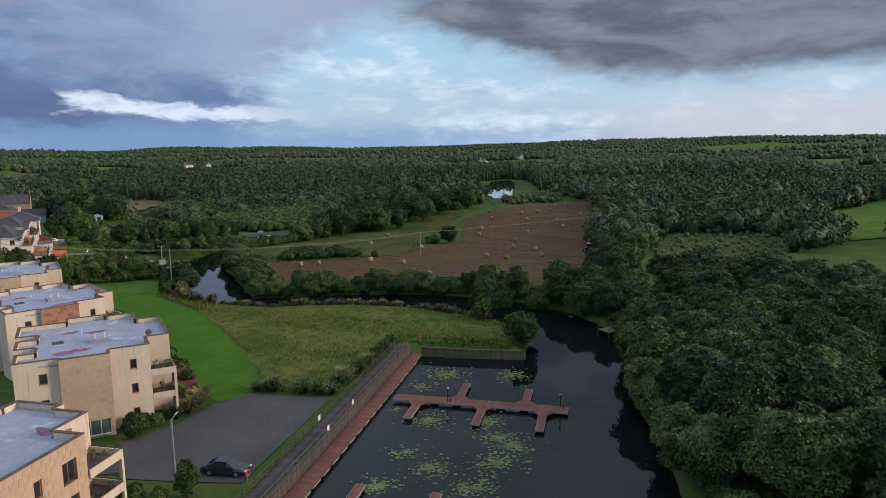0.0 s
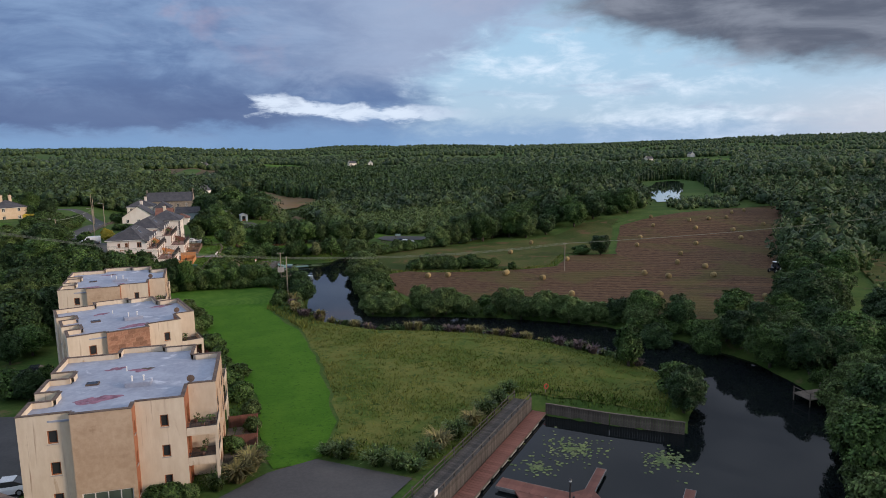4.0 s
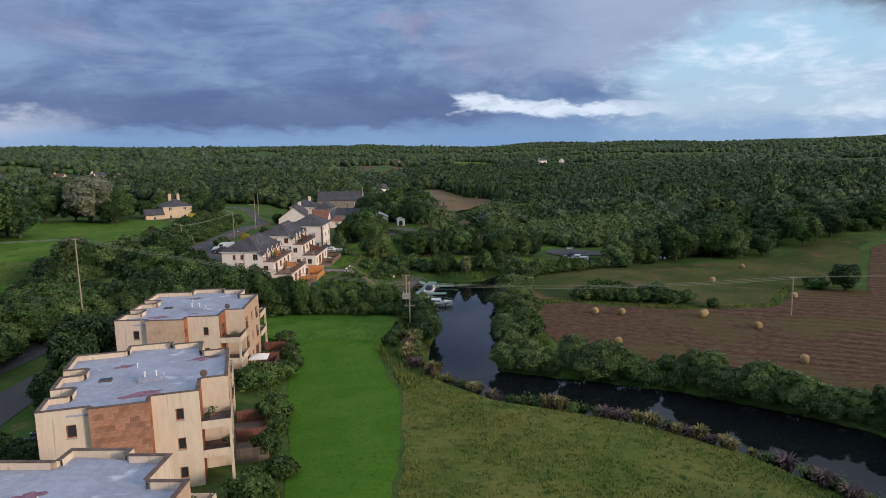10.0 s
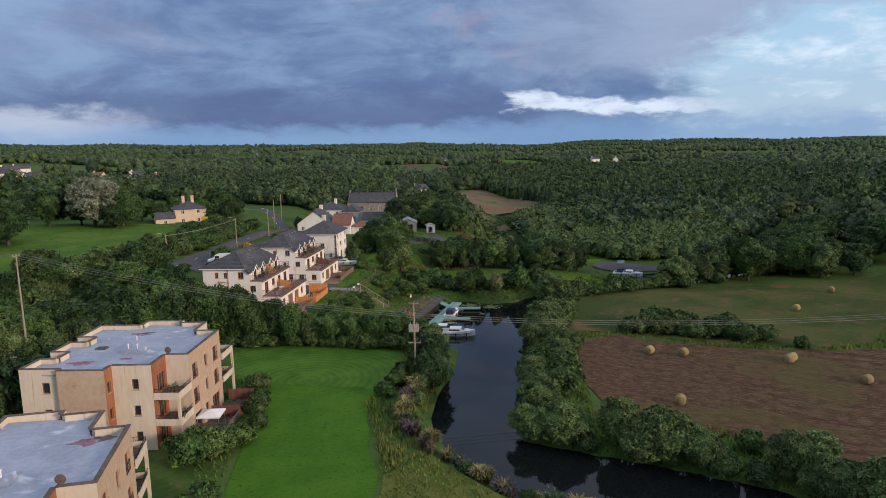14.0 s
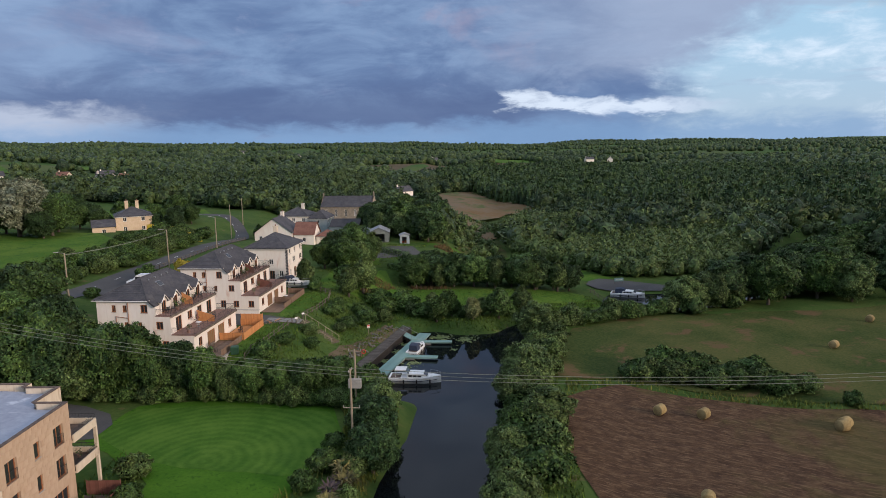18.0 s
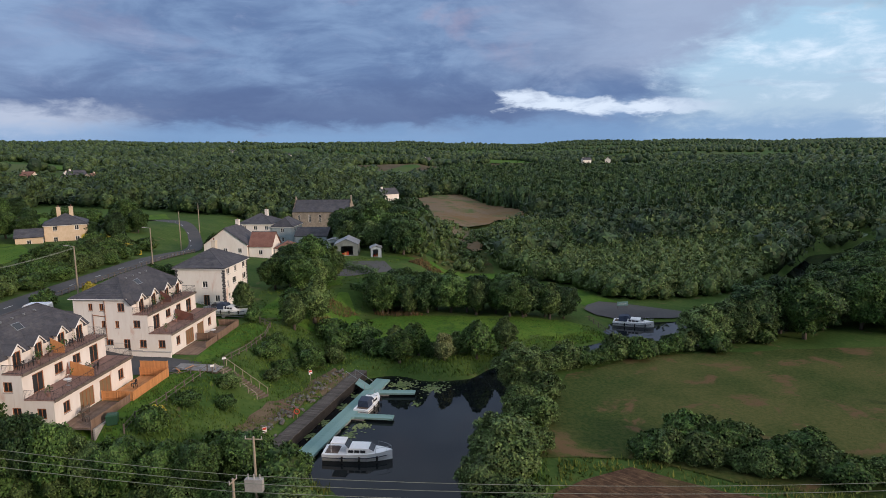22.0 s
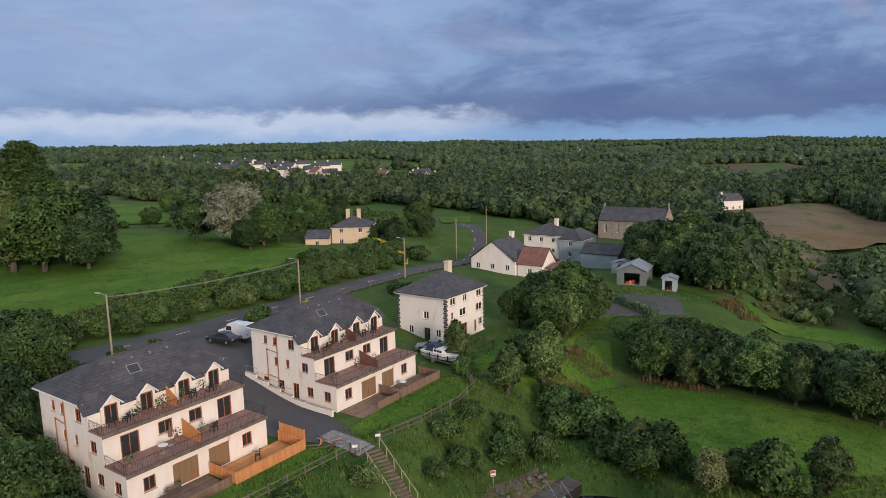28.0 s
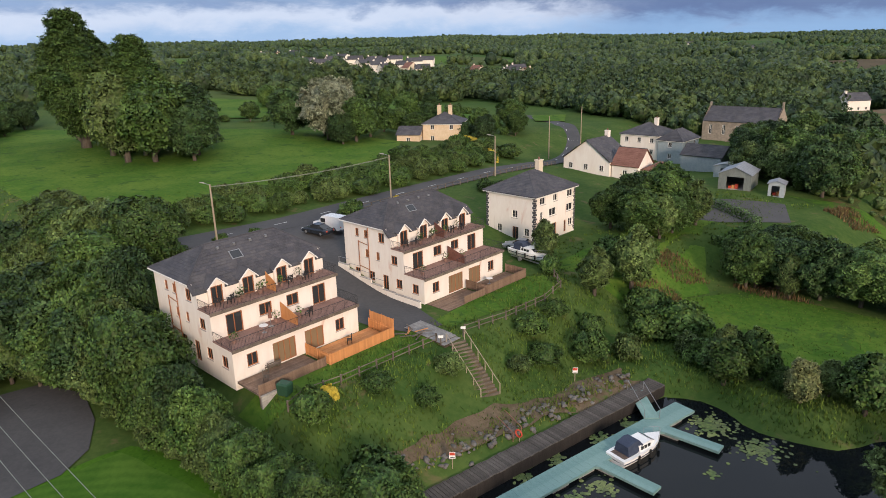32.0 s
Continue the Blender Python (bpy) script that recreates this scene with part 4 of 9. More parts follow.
g5 = (1 + 5 ** 0.5) / 2
ICO0 = (np.array([(-1, g5, 0), (1, g5, 0), (-1, -g5, 0), (1, -g5, 0), (0, -1, g5), (0, 1, g5), (0, -1, -g5), (0, 1, -g5), (g5, 0, -1), (g5, 0, 1), (-g5, 0, -1), (-g5, 0, 1)]) / (1 + g5 * g5) ** 0.5,
        np.array([(0, 11, 5), (0, 5, 1), (0, 1, 7), (0, 7, 10), (0, 10, 11), (1, 5, 9), (5, 11, 4), (11, 10, 2), (10, 7, 6), (7, 1, 8), (3, 9, 4), (3, 4, 2), (3, 2, 6), (3, 6, 8), (3, 8, 9), (4, 9, 5), (2, 4, 11), (6, 2, 10), (8, 6, 7), (9, 8, 1)]))


def leaf_cards(rng, p, d, size):
    """Small bent leaf sprays at points p that face roughly along d."""
    n = len(p)
    nrm = d * 0.9 + rng.normal(scale=0.42, size=(n, 3)) + np.array([0, 0, 0.35])
    nrm /= np.linalg.norm(nrm, axis=1, keepdims=True)
    t = np.cross(nrm, rng.normal(size=(n, 3)))
    t /= np.linalg.norm(t, axis=1, keepdims=True)
    b = np.cross(nrm, t)
    s = size * rng.uniform(0.55, 1.4, n)[:, None]
    droop = nrm * s * -0.3
    v = np.stack([p - t * s * 0.9 + droop, p + b * s * 0.6 + t * s * 0.2, p + t * s * 0.95 - b * s * 0.5 + droop], 1).reshape(-1, 3)
    return v, np.arange(n * 3).reshape(-1, 3)


def crown_mesh(name, seed, h, r, base, lobes, cards, size, mat, shape="round"):
    """A leafy crown: boughs of leaf sprays crowded round a small dense core, with an uneven outline."""
    rng = np.random.default_rng(seed)
    c = rng.normal(size=(lobes, 3))
    c /= np.linalg.norm(c, axis=1, keepdims=True)
    c[:, 2] = np.clip(c[:, 2] * 1.05 + 0.08, -0.95, 1)
    c *= (rng.uniform(0.35, 1.0, lobes) ** 0.4)[:, None]
    z = base + (c[:, 2] * 0.5 + 0.5) * (h - base)
    t = np.clip((z - base) / (h - base), 0, 1)
    slim = {"round": lambda q: 1.0 - 0.0 * q, "cone": lambda q: 1.12 - 0.92 * q, "tall": lambda q: np.clip(1.2 - 0.95 * np.abs(q - 0.36), 0.3, 1.1), "bush": lambda q: np.clip(1.15 - 0.4 * q, 0.4, 1.15)}[shape]
    wide = slim(t)
    lean = rng.uniform(0.84, 1.16, 2)
    cen = np.stack([c[:, 0] * r * 0.86 * wide * lean[0], c[:, 1] * r * 0.86 * wide * lean[1], z * 0.86 + 0.04 * h], 1)
    rad = r * rng.uniform(0.10, 0.26 if h < 20 else 0.18, lobes) * (wide * 0.5 + 0.5) * (0.8 if shape in ("cone", "tall") else 1)
    # core, well inside the leaves
    iv, jf = ICO2
    core = iv * (1 + 0.14 * np.sin(iv @ rng.normal(size=3) * 3 + 1.0) + 0.10 * np.sin(iv @ rng.normal(size=3) * 7) + rng.normal(scale=0.05, size=len(iv)))[:, None]
    q = slim(iv[:, 2] * 0.5 + 0.5)
    core = core * np.stack([q * r * 0.70 * lean[0], q * r * 0.70 * lean[1], np.full(len(iv), (h - base) * 0.40)], 1) + np.array([0, 0, (h + base) * 0.47])
    # leaf sprays over each bough, none deep inside
    k = int(cards * 2.3)
    pick = rng.choice(lobes, k, p=rad ** 2 / (rad ** 2).sum())
    d = rng.normal(size=(k, 3))
    d /= np.linalg.norm(d, axis=1, keepdims=True)
    d[:, 2] = np.where(d[:, 2] < -0.45, -d[:, 2], d[:, 2])
    p = cen[pick] + d * (rad[pick] * rng.uniform(0.70, 1.25, k))[:, None] * np.array([1, 1, 0.82])
    e = np.linalg.norm((p - np.array([0, 0, (h + base) * 0.47])) / np.array([r * 0.72, r * 0.72, (h - base) * 0.40]) / np.stack([slim(np.clip((p[:, 2] - base) / (h - base), 0, 1))] * 2 + [np.ones(k)], 1), axis=1)
    deep = np.min(np.linalg.norm((p[:, None] - cen[None]) / rad[None, :, None], axis=2), axis=1)
    keep = np.where((deep > 0.62) & (e > 0.95) & (p[:, 2] > -0.1))[0][:int(cards * 0.72)]
    out = p[keep] - np.array([0, 0, (h + base) * 0.47])
    out /= np.linalg.norm(out, axis=1, keepdims=True)
    pts, dirs = p[keep], d[keep] * 0.6 + out * 0.6
    kc = cards - len(pts)
    tri = core[jf[rng.integers(0, len(jf), kc)]]
    wgt = rng.dirichlet((1, 1, 1), kc)
    cp = (tri * wgt[:, :, None]).sum(1)
    nr = np.cross(tri[:, 1] - tri[:, 0], tri[:, 2] - tri[:, 0])
    nr /= np.linalg.norm(nr, axis=1, keepdims=True)
    pts, dirs = np.concatenate([pts, cp + nr * rng.uniform(0.02, 0.5, (kc, 1)) * size]), np.concatenate([dirs, nr])
    lv, lf = leaf_cards(rng, pts, dirs, size * 1.4)
    return np_mesh(name, np.concatenate([core, lv]), np.concatenate([jf, lf + len(core)]), M[mat], inner=M[mat + "_core"] if mat + "_core" in M else M[mat], split=len(jf))


def trunk_mesh(seed, h, base, r):
    rng = random.Random(seed)
    mb = MB()
    p = Vector((0, 0, -0.4))
    for i in range(3):
        q = Vector((rng.uniform(-0.12, 0.12), rng.uniform(-0.12, 0.12), h * (0.22 + 0.2 * i)))
        mb.tube(p, q, r * (1 - 0.25 * i), r * (0.75 - 0.25 * i), 7)
        p = q
    for i in range(5):
        a = rng.uniform(0, math.tau)
        s = Vector((0, 0, max(0.3, base * 0.7) + i * (h - base) * 0.1))
        mb.tube(s, s + Vector((math.cos(a), math.sin(a), 1.1)) * h * 0.17, r * 0.4, r * 0.12, 5)
    return mb.mesh("trunk", M["bark"], True)


KINDS = {}


def tree_kind(key, name, label, category, h, r, base, lobes, cards, size, mat, shape, variants=3):
    KINDS[key] = []
    for i in range(variants):
        cm = crown_mesh("crown", hash_seed(key, i), h, r, base, lobes, cards, size, mat, shape)
        tm = trunk_mesh(hash_seed(key, i) + 5, h, base, 0.035 * h + 0.03) if base > 0.15 else None
        KINDS[key].append((cm, tm, name, label, category, h))


def hash_seed(s, i):
    return sum(ord(c) * (k + 3) for k, c in enumerate(s)) * 7 + i * 131


tree_kind("ash", "broadleaf_tree", "green broadleaf tree with a full rounded crown", "tree", 10.0, 5.0, 1.2, 95, 4300, 0.47, "leaf", "round", 3)
tree_kind("dark", "dark_tree", "dark green broadleaf tree with a dense crown", "tree", 10.0, 4.7, 1.0, 95, 4300, 0.47, "leaf_d", "round", 3)
tree_kind("willow", "willow_tree", "grey-green willow with an uneven leafy crown", "willow tree", 8.0, 4.3, 0.4, 80, 4000, 0.40, "leaf_l", "round", 3)
tree_kind("bush", "bush", "dense green bush with an uneven outline", "bush", 4.0, 2.9, 0.0, 40, 2200, 0.32, "leaf", "bush", 3)
tree_kind("lbush", "bush", "light green leafy bush", "bush", 4.0, 2.7, 0.0, 40, 2200, 0.32, "leaf_l", "bush", 2)
tree_kind("birch", "birch_tree", "slender tree with fine light foliage", "tree", 9.0, 3.0, 0.9, 70, 3000, 0.35, "leaf_l", "tall", 2)
tree_kind("alder", "alder_tree", "dark cone-shaped tree at the water's edge", "tree", 7.0, 2.4, 0.2, 90, 3000, 0.30, "leaf", "tall", 3)
tree_kind("poplar", "poplar_tree", "very tall full-leaved poplar tree", "poplar tree", 30.0, 7.8, 0.6, 420, 15000, 0.62, "leaf", "tall", 2)
tree_kind("grey", "whitebeam_tree", "pale grey-leaved tree in the pasture", "tree", 13.0, 6.0, 1.0, 90, 4600, 0.56, "leaf_g", "round", 1)
tree_kind("gold", "golden_shrub", "golden yellow garden shrub", "shrub", 3.0, 2.0, 0.0, 24, 1500, 0.2, "yleaf", "bush", 1)
tree_kind("weep", "weeping_willow", "pale drooping willow at the water's edge", "willow tree", 7.0, 2.9, 0.2, 50, 3000, 0.36, "leaf_w", "bush", 1)
rt = random.Random(11)


def plant(key, x, y, scale=1.0, label="", group="", z=None, tall=1.0):
    cm, tm, name, lab, cat, h = rt.choice(KINDS[key])
    m = Matrix.LocRotScale((x, y, hz(x, y) - 0.05 if z is None else z), Euler((rt.uniform(-0.05, 0.05), rt.uniform(-0.05, 0.05), rt.uniform(0, 6.28))),
                           (scale * rt.uniform(0.9, 1.12), scale * rt.uniform(0.9, 1.12), tall * scale * rt.uniform(0.9, 1.1)))
    root = thing(name, m, label or lab, cat, group)
    if tm:
        part("trunk", tm, None, root)
    part("crown", cm, None, root)
    return root


CORRIDOR = [(160, 240), (215, 246), (250, 310), (200, 312), (180, 290)]    # low ground before the lake


def wood(keys, poly, gap, scale, group, jitter=0.42):
    arr = np.array(poly)
    lo, hi = arr.min(0), arr.max(0)
    row = 0
    y = lo[1]
    while y < hi[1]:
        x = lo[0] + (gap / 2 if row % 2 else 0)
        while x < hi[0]:
            px, py = x + rt.uniform(-1, 1) * gap * jitter, y + rt.uniform(-1, 1) * gap * jitter
            if inside(np.array([px]), np.array([py]), poly)[0] and not inside(np.array([px]), np.array([py]), RIVER)[0] and not inside(np.array([px]), np.array([py]), CORRIDOR)[0]:
                plant(rt.choice(keys), px, py, rt.uniform(*scale), "", group)
            x += gap
        y += gap * 0.87
        row += 1


def shore(keys, pts, gap, scale, group, off=1.4):
    """Plants along a bank, a little way in from the line, to its right side."""
    left = 0.0
    for (x0, y0), (x1, y1) in zip(pts, pts[1:]):
        ln = math.hypot(x1 - x0, y1 - y0)
        ux, uy = (x1 - x0) / ln, (y1 - y0) / ln
        d = left
        while d < ln:
            o = off + rt.uniform(-0.6, 1.2)
            plant(rt.choice(keys), x0 + ux * d + uy * o, y0 + uy * d - ux * o, rt.uniform(*scale), "", group)
            d += gap * rt.uniform(0.75, 1.25)
        left = d - ln


# right bank wood
shore(["willow", "bush", "ash", "lbush"], [(86.5, 90), (73.8, 73.4), (65.5, 64.5), (59.2, 55), (53.7, 46.7), (49.9, 42), (46, 20)][::-1], 2.9, (0.6, 0.95), "bushes on the far bank")
shore(["willow", "lbush", "bush", "willow"], [(84, 118), (76, 130), (68.5, 136.2), (58.7, 142.6), (47, 147.3), (35, 152)][::-1], 3.0, (0.5, 0.78), "bushes along the river bank", -1.2)
shore(["willow", "lbush", "bush"], [(34.6, 154), (34.6, 167), (35.6, 180), (35.5, 193), (38, 203), (38.6, 213)], 3.0, (0.6, 0.92), "bushes along the river bank", 1.3)
shore(["bush", "lbush", "bush"], [(40.4, 222), (44, 227.2), (57, 233), (68, 237.5)], 2.6, (0.65, 0.95), "bushes along the upper river", 4.2)
shore(["ash", "willow", "dark"], [(70, 238), (75, 240), (92, 252), (112, 276)], 3.4, (0.7, 1.05), "trees along the upper river", 1.6)
shore(["bush", "dark", "lbush"], [(22.4, 164), (22.6, 168), (23.8, 178)], 2.4, (0.4, 0.62), "bushes by the mooring", -1.8)
wood(["dark", "ash", "dark", "willow"], [(91, 92), (79, 74), (70, 63), (64, 54), (58.5, 46), (55, 38), (51, 25), (75, 12), (120, 30), (150, 75), (132, 108), (112, 110), (95, 106)], 6.4, (0.62, 0.98), "wood on the far bank")
shore(["ash", "bush", "willow", "dark"], [(87, 91.5), (88.6, 104), (84.6, 118), (77, 130)], 2.8, (0.5, 0.8), "bushes on the far bank", 1.6)
# tree line along the hay field
wood(["ash", "dark", "willow"], [(93, 106), (102, 104), (120, 118), (160, 160), (250, 258), (242, 264), (152, 166), (112, 126), (100, 119), (90, 118)], 7.0, (0.55, 0.9), "tree line beside the hay field")
# bushes on the outer river bank
wood(["willow", "bush"], [(37, 153), (47, 150), (59, 145.5), (69, 139), (73, 142), (54, 152), (43, 157)], 5.0, (0.5, 0.72), "bushes along the river bank")
wood(["willow", "lbush", "bush"], [(37, 160), (42, 160), (43, 200), (46, 215), (41, 215), (38, 192)], 4.8, (0.7, 1.0), "bushes along the river bank")
wood(["ash", "dark", "willow", "bush"], [(70, 228), (78, 236), (92, 246), (100, 244), (108, 262), (118, 276), (114, 278), (95, 250), (76, 238.5), (70, 236)], 5.5, (0.7, 1.0), "trees along the upper river")
for x, y, k, s in [(64.8, 89.5, "dark", 0.62), (67.5, 93.5, "bush", 1.1), (65.8, 104.5, "alder", 1.0), (69.5, 99, "bush", 0.7), (78, 116.5, "dark", 0.62), (84, 111, "ash", 0.62), (88, 101, "ash", 0.7), (92, 108, "dark", 0.7), (80, 124, "bush", 1.2),
                   (113.2, 200.5, "dark", 0.66), (108, 203, "bush", 0.9), (79.3, 187.2, "bush", 0.5), (24, 207, "alder", 0.0)]:
    if s:
        plant(k, x, y, s)
# trees by the pole and the mooring
for x, y, k, s in [(20.6, 173, "dark", 0.55), (19.5, 178, "bush", 1.1), (21.8, 174, "bush", 0.6), (20.4, 178, "willow", 0.6), (17, 186, "bush", 1.1), (13, 187, "ash", 0.62), (20.8, 160, "lbush", 0.45), (10, 189, "bush", 1.1), (15.6, 191.5, "lbush", 0.9)]:
    plant(k, x, y, s)
# woods west of the apartments and between them and the houses
for i in range(13):
    x = -30 + 3.3 * i + rt.uniform(-0.7, 0.7)
    top = 11.8 - 4.4 * ss(x, -17, -7) - 1.2 * ss(x, -6, 6)
    plant(rt.choice(["ash", "dark", "ash", "willow"]), x, 182.9 + rt.uniform(-0.4, 0.4) + 0.05 * max(x, 0), top / 13.5, "", "trees below the white houses", tall=1.38)
    if x < -24:
        plant(rt.choice(["ash", "dark"]), x + 1.6, 186.0 + rt.uniform(-0.4, 0.4) + 0.07 * max(x, 0), top / 18, "", "trees below the white houses", tall=1.7)
for i in range(22):
    x = -19 + 1.75 * i
    plant(rt.choice(["bush", "lbush", "bush"]), x, 181.6 + rt.uniform(-0.3, 0.6) + 0.8 * ss(x, -19, 2) - 0.1 * max(x - 4, 0), rt.uniform(0.42, 0.75), "", "undergrowth below the white houses")
wood(["ash", "willow", "dark"], [(-27, 178), (-20, 180.5), (-15, 182.5), (-17, 186), (-28, 190), (-39, 196), (-52, 194), (-60, 180), (-40, 172)], 4.3, (0.72, 1.02), "trees below the white houses")
wood(["ash", "willow", "birch"], [(-40, 160), (-28, 168), (-26, 177), (-40, 184), (-56, 180), (-58, 164)], 4.6, (0.65, 0.95), "trees below the white houses")
wood(["ash", "willow", "dark", "birch"], [(-42, 150), (-37, 128), (-33, 116), (-45, 112), (-60, 130), (-60, 190), (-48, 188)], 6.5, (0.65, 0.95), "wood behind the apartments")
wood(["bush", "dark"], [(-28, 140), (-23.5, 140), (-23.5, 160), (-26, 164), (-30, 160)], 4.5, (0.7, 1.1), "shrubs behind the apartments")
for x, y, k, s in [(-19.5, 118, "bush", 1.0), (-16.2, 121, "bush", 0.8), (-17, 116, "dark", 0.45), (-25, 134, "dark", 0.5), (-23, 138, "ash", 0.55)]:
    plant(k, x, y, s)
# riverside north of the mooring
for x, y, k, s in [(22.6, 223.6, "alder", 0.85), (25.2, 226.0, "alder", 0.74), (29.4, 224, "weep", 0.72), (34.2, 226, "alder", 0.95), (32.6, 229, "alder", 0.6), (38.5, 230.5, "birch", 0.7), (20, 226, "bush", 0.8), (24, 228, "birch", 0.55), (27.4, 225.6, "bush", 0.55), (31, 226.8, "birch", 0.5), (36.4, 228.6, "bush", 0.6), (21.6, 227, "birch", 0.6), (15, 231, "bush", 1.1), (12, 228, "bush", 0.8), (17.5, 227, "lbush", 0.7), (9.5, 233, "bush", 1.0),
                   (6, 236, "birch", 0.95), (4.5, 229.5, "birch", 0.8), (1.8, 238, "bush", 1.0), (-5.2, 233, "birch", 0.7)]:
    plant(k, x, y, s)
wood(["dark", "ash", "birch"], [(13, 249.5), (26, 250), (38, 250), (50, 246), (53, 250), (48, 254), (38, 257), (24, 258), (12, 259)], 3.7, (0.62, 0.85), "row of trees behind the meadow")
wood(["dark", "birch", "ash"], [(-8, 252), (4, 249), (8, 258), (2, 264), (-6, 264)], 4.4, (0.66, 0.95), "garden trees")
wood(["ash", "dark", "ash", "willow"], [(10, 290), (16, 293), (14, 330), (-6, 352), (-14, 330), (-4, 298)], 6.5, (0.8, 1.15), "trees beyond the shed")
# thorn scrub and wood beyond the pasture
wood(["bush", "bush", "lbush"], [(52.5, 194), (62, 192.5), (75, 190), (77, 193.5), (66, 198), (55, 200)], 2.7, (0.6, 0.95), "thorn scrub on the pasture")
wood(["ash", "willow", "dark", "bush"], [(80, 238), (104, 240), (118, 242), (134, 254), (152, 256), (196, 270), (150, 300), (116, 282)], 8.5, (0.8, 1.1), "wood beyond the pasture")
# hedgerows between the fields on the hill
for a, b in (((-60, 288), (-132, 280)), ((-132, 280), (-205, 318)), ((-66, 304), (-135, 314)), ((-92, 338), (-60, 300)), ((-150, 258), (-132, 280)), ((-140, 320), (-100, 345))):
    k = int(math.hypot(b[0] - a[0], b[1] - a[1]) / 5.5)
    for i in range(k):
        plant(rt.choice(["bush", "bush", "dark", "ash"]), a[0] + (b[0] - a[0]) * i / k + rt.uniform(-1, 1), a[1] + (b[1] - a[1]) * i / k + rt.uniform(-1, 1), rt.uniform(0.5, 0.85), "", "field hedgerows")
# pasture trees
for x, y, k, s in [(-124, 219, "poplar", 1.16), (-116, 229, "poplar", 0.94), (-130, 226, "poplar", 0.86), (-99, 218, "birch", 2.0), (-95, 222, "ash", 1.75), (-104, 224, "ash", 1.7), (-109, 219, "birch", 2.1), (-96, 232, "dark", 1.5), (-106, 236, "dark", 1.6), (-90, 228, "dark", 1.2), (-128, 232, "dark", 1.3), (-138, 228, "dark", 1.0),
                   (-105, 263, "dark", 1.25), (-91, 264, "grey", 1.15), (-84, 267, "ash", 1.15), (-83, 262, "dark", 0.8), (-98, 268, "ash", 1.0), (-88, 275, "ash", 1.1)]:
    plant(k, x, y, s)
wood(["bush", "bush", "lbush"], [(-46, 192), (-54, 190), (-57, 226), (-58, 262), (-62, 282), (-50, 286), (-45.5, 262), (-45, 218)], 3.6, (0.6, 0.95), "hedge above the road")
wood(["ash", "dark"], [(-130, 195), (-185, 228), (-200, 222), (-150, 180)], 8, (0.6, 0.95), "hedgerow")
for x, y, s in [(-34, 224, 0.75), (-35, 208, 0.45), (-37, 204, 0.4), (-37.5, 198, 0.4), (-31, 252, 0.6), (-28.5, 253, 0.6)]:
    plant("bush", x, y, s)
plant("gold", -29.5, 229.5, 1.15)
plant("gold", 1.6, 191.6, 0.55, "clipped golden yellow shrub on the bank")
for x, y, s in [(4.5, 203.5, 0.55), (3, 196, 0.5), (6, 199, 0.45), (8, 214, 0.6), (5, 216, 0.7), (7.5, 210.5, 0.45), (10, 219, 0.8), (13, 222, 0.7), (8, 223, 0.6), (2, 189.5, 0.7), (4.5, 221, 0.5), (-2.5, 230, 0.6)]:
    plant(rt.choice(["bush", "lbush"]), x, y, s)


def clipped_hedge(pts, w, h, mat, label, seed):
    """A trimmed hedge: a dense body under a skin of leaf sprays."""
    rng = np.random.default_rng(seed)
    mb = MB()
    rings, ps, ds = [], [], []
    for (x0, y0), (x1, y1) in zip(pts, pts[1:]):
        ln = math.hypot(x1 - x0, y1 - y0)
        ux, uy = (x1 - x0) / ln, (y1 - y0) / ln
        k = max(2, int(ln / 1.2))
        for i in range(k + 1):
            x, y = x0 + ux * ln * i / k, y0 + uy * ln * i / k
            z, hh, ww = hz(x, y), h * rng.uniform(0.86, 1.05), w * rng.uniform(0.42, 0.54)
            rings.append([(x - uy * ww, y + ux * ww, z - 0.2), (x - uy * ww, y + ux * ww, z + hh * 0.8), (x - uy * ww * 0.6, y + ux * ww * 0.6, z + hh), (x + uy * ww * 0.6, y - ux * ww * 0.6, z + hh), (x + uy * ww, y - ux * ww, z + hh * 0.8), (x + uy * ww, y - ux * ww, z - 0.2)])
        for i in range(int(ln * (w + 2 * h) * 14)):
            q, side = rng.uniform(0, ln), rng.integers(0, 3)
            o = rng.uniform(-0.5, 0.5) * w if side == 2 else (0.5 if side else -0.5) * w
            x, y = x0 + ux * q - uy * o, y0 + uy * q + ux * o
            ps.append((x, y, hz(x, y) + (h * rng.uniform(0.95, 1.05) if side == 2 else h * rng.uniform(0, 1))))
            ds.append((0, 0, 1) if side == 2 else (-uy * (1 if side else -1), ux * (1 if side else -1), 0.3))
    mb.loft(rings)
    lv, lf = leaf_cards(rng, np.array(ps), np.array(ds, float), 0.16)
    r = thing("clipped_hedge", Matrix(), label, "hedge", "garden hedges")
    part("hedge_body", mb, M[mat], r)
    part("leaf_skin", np_mesh("leaf_skin", lv, lf, M[mat]), None, r)


clipped_hedge([(-2.0, 275.5), (4.5, 271.5), (10.5, 267.5), (11.5, 263.0)], 1.4, 1.5, "leaf", "neat clipped green hedge round the garden", 1)
clipped_hedge([(7.4, 257.5), (11.0, 259.6), (13.2, 262.4)], 1.3, 1.2, "leaf", "low clipped green hedge on the lawn", 2)
clipped_hedge([(-78, 284), (-66, 286), (-55, 283), (-48, 276)], 1.6, 1.6, "yleaf", "long clipped yellow-green hedge by the road", 3)
for i in range(6):
    plant("alder", -37.5 - 1.2 * i, 292 + 3.2 * i, 0.6, "small dark columnar conifer in a garden row", "conifer row")


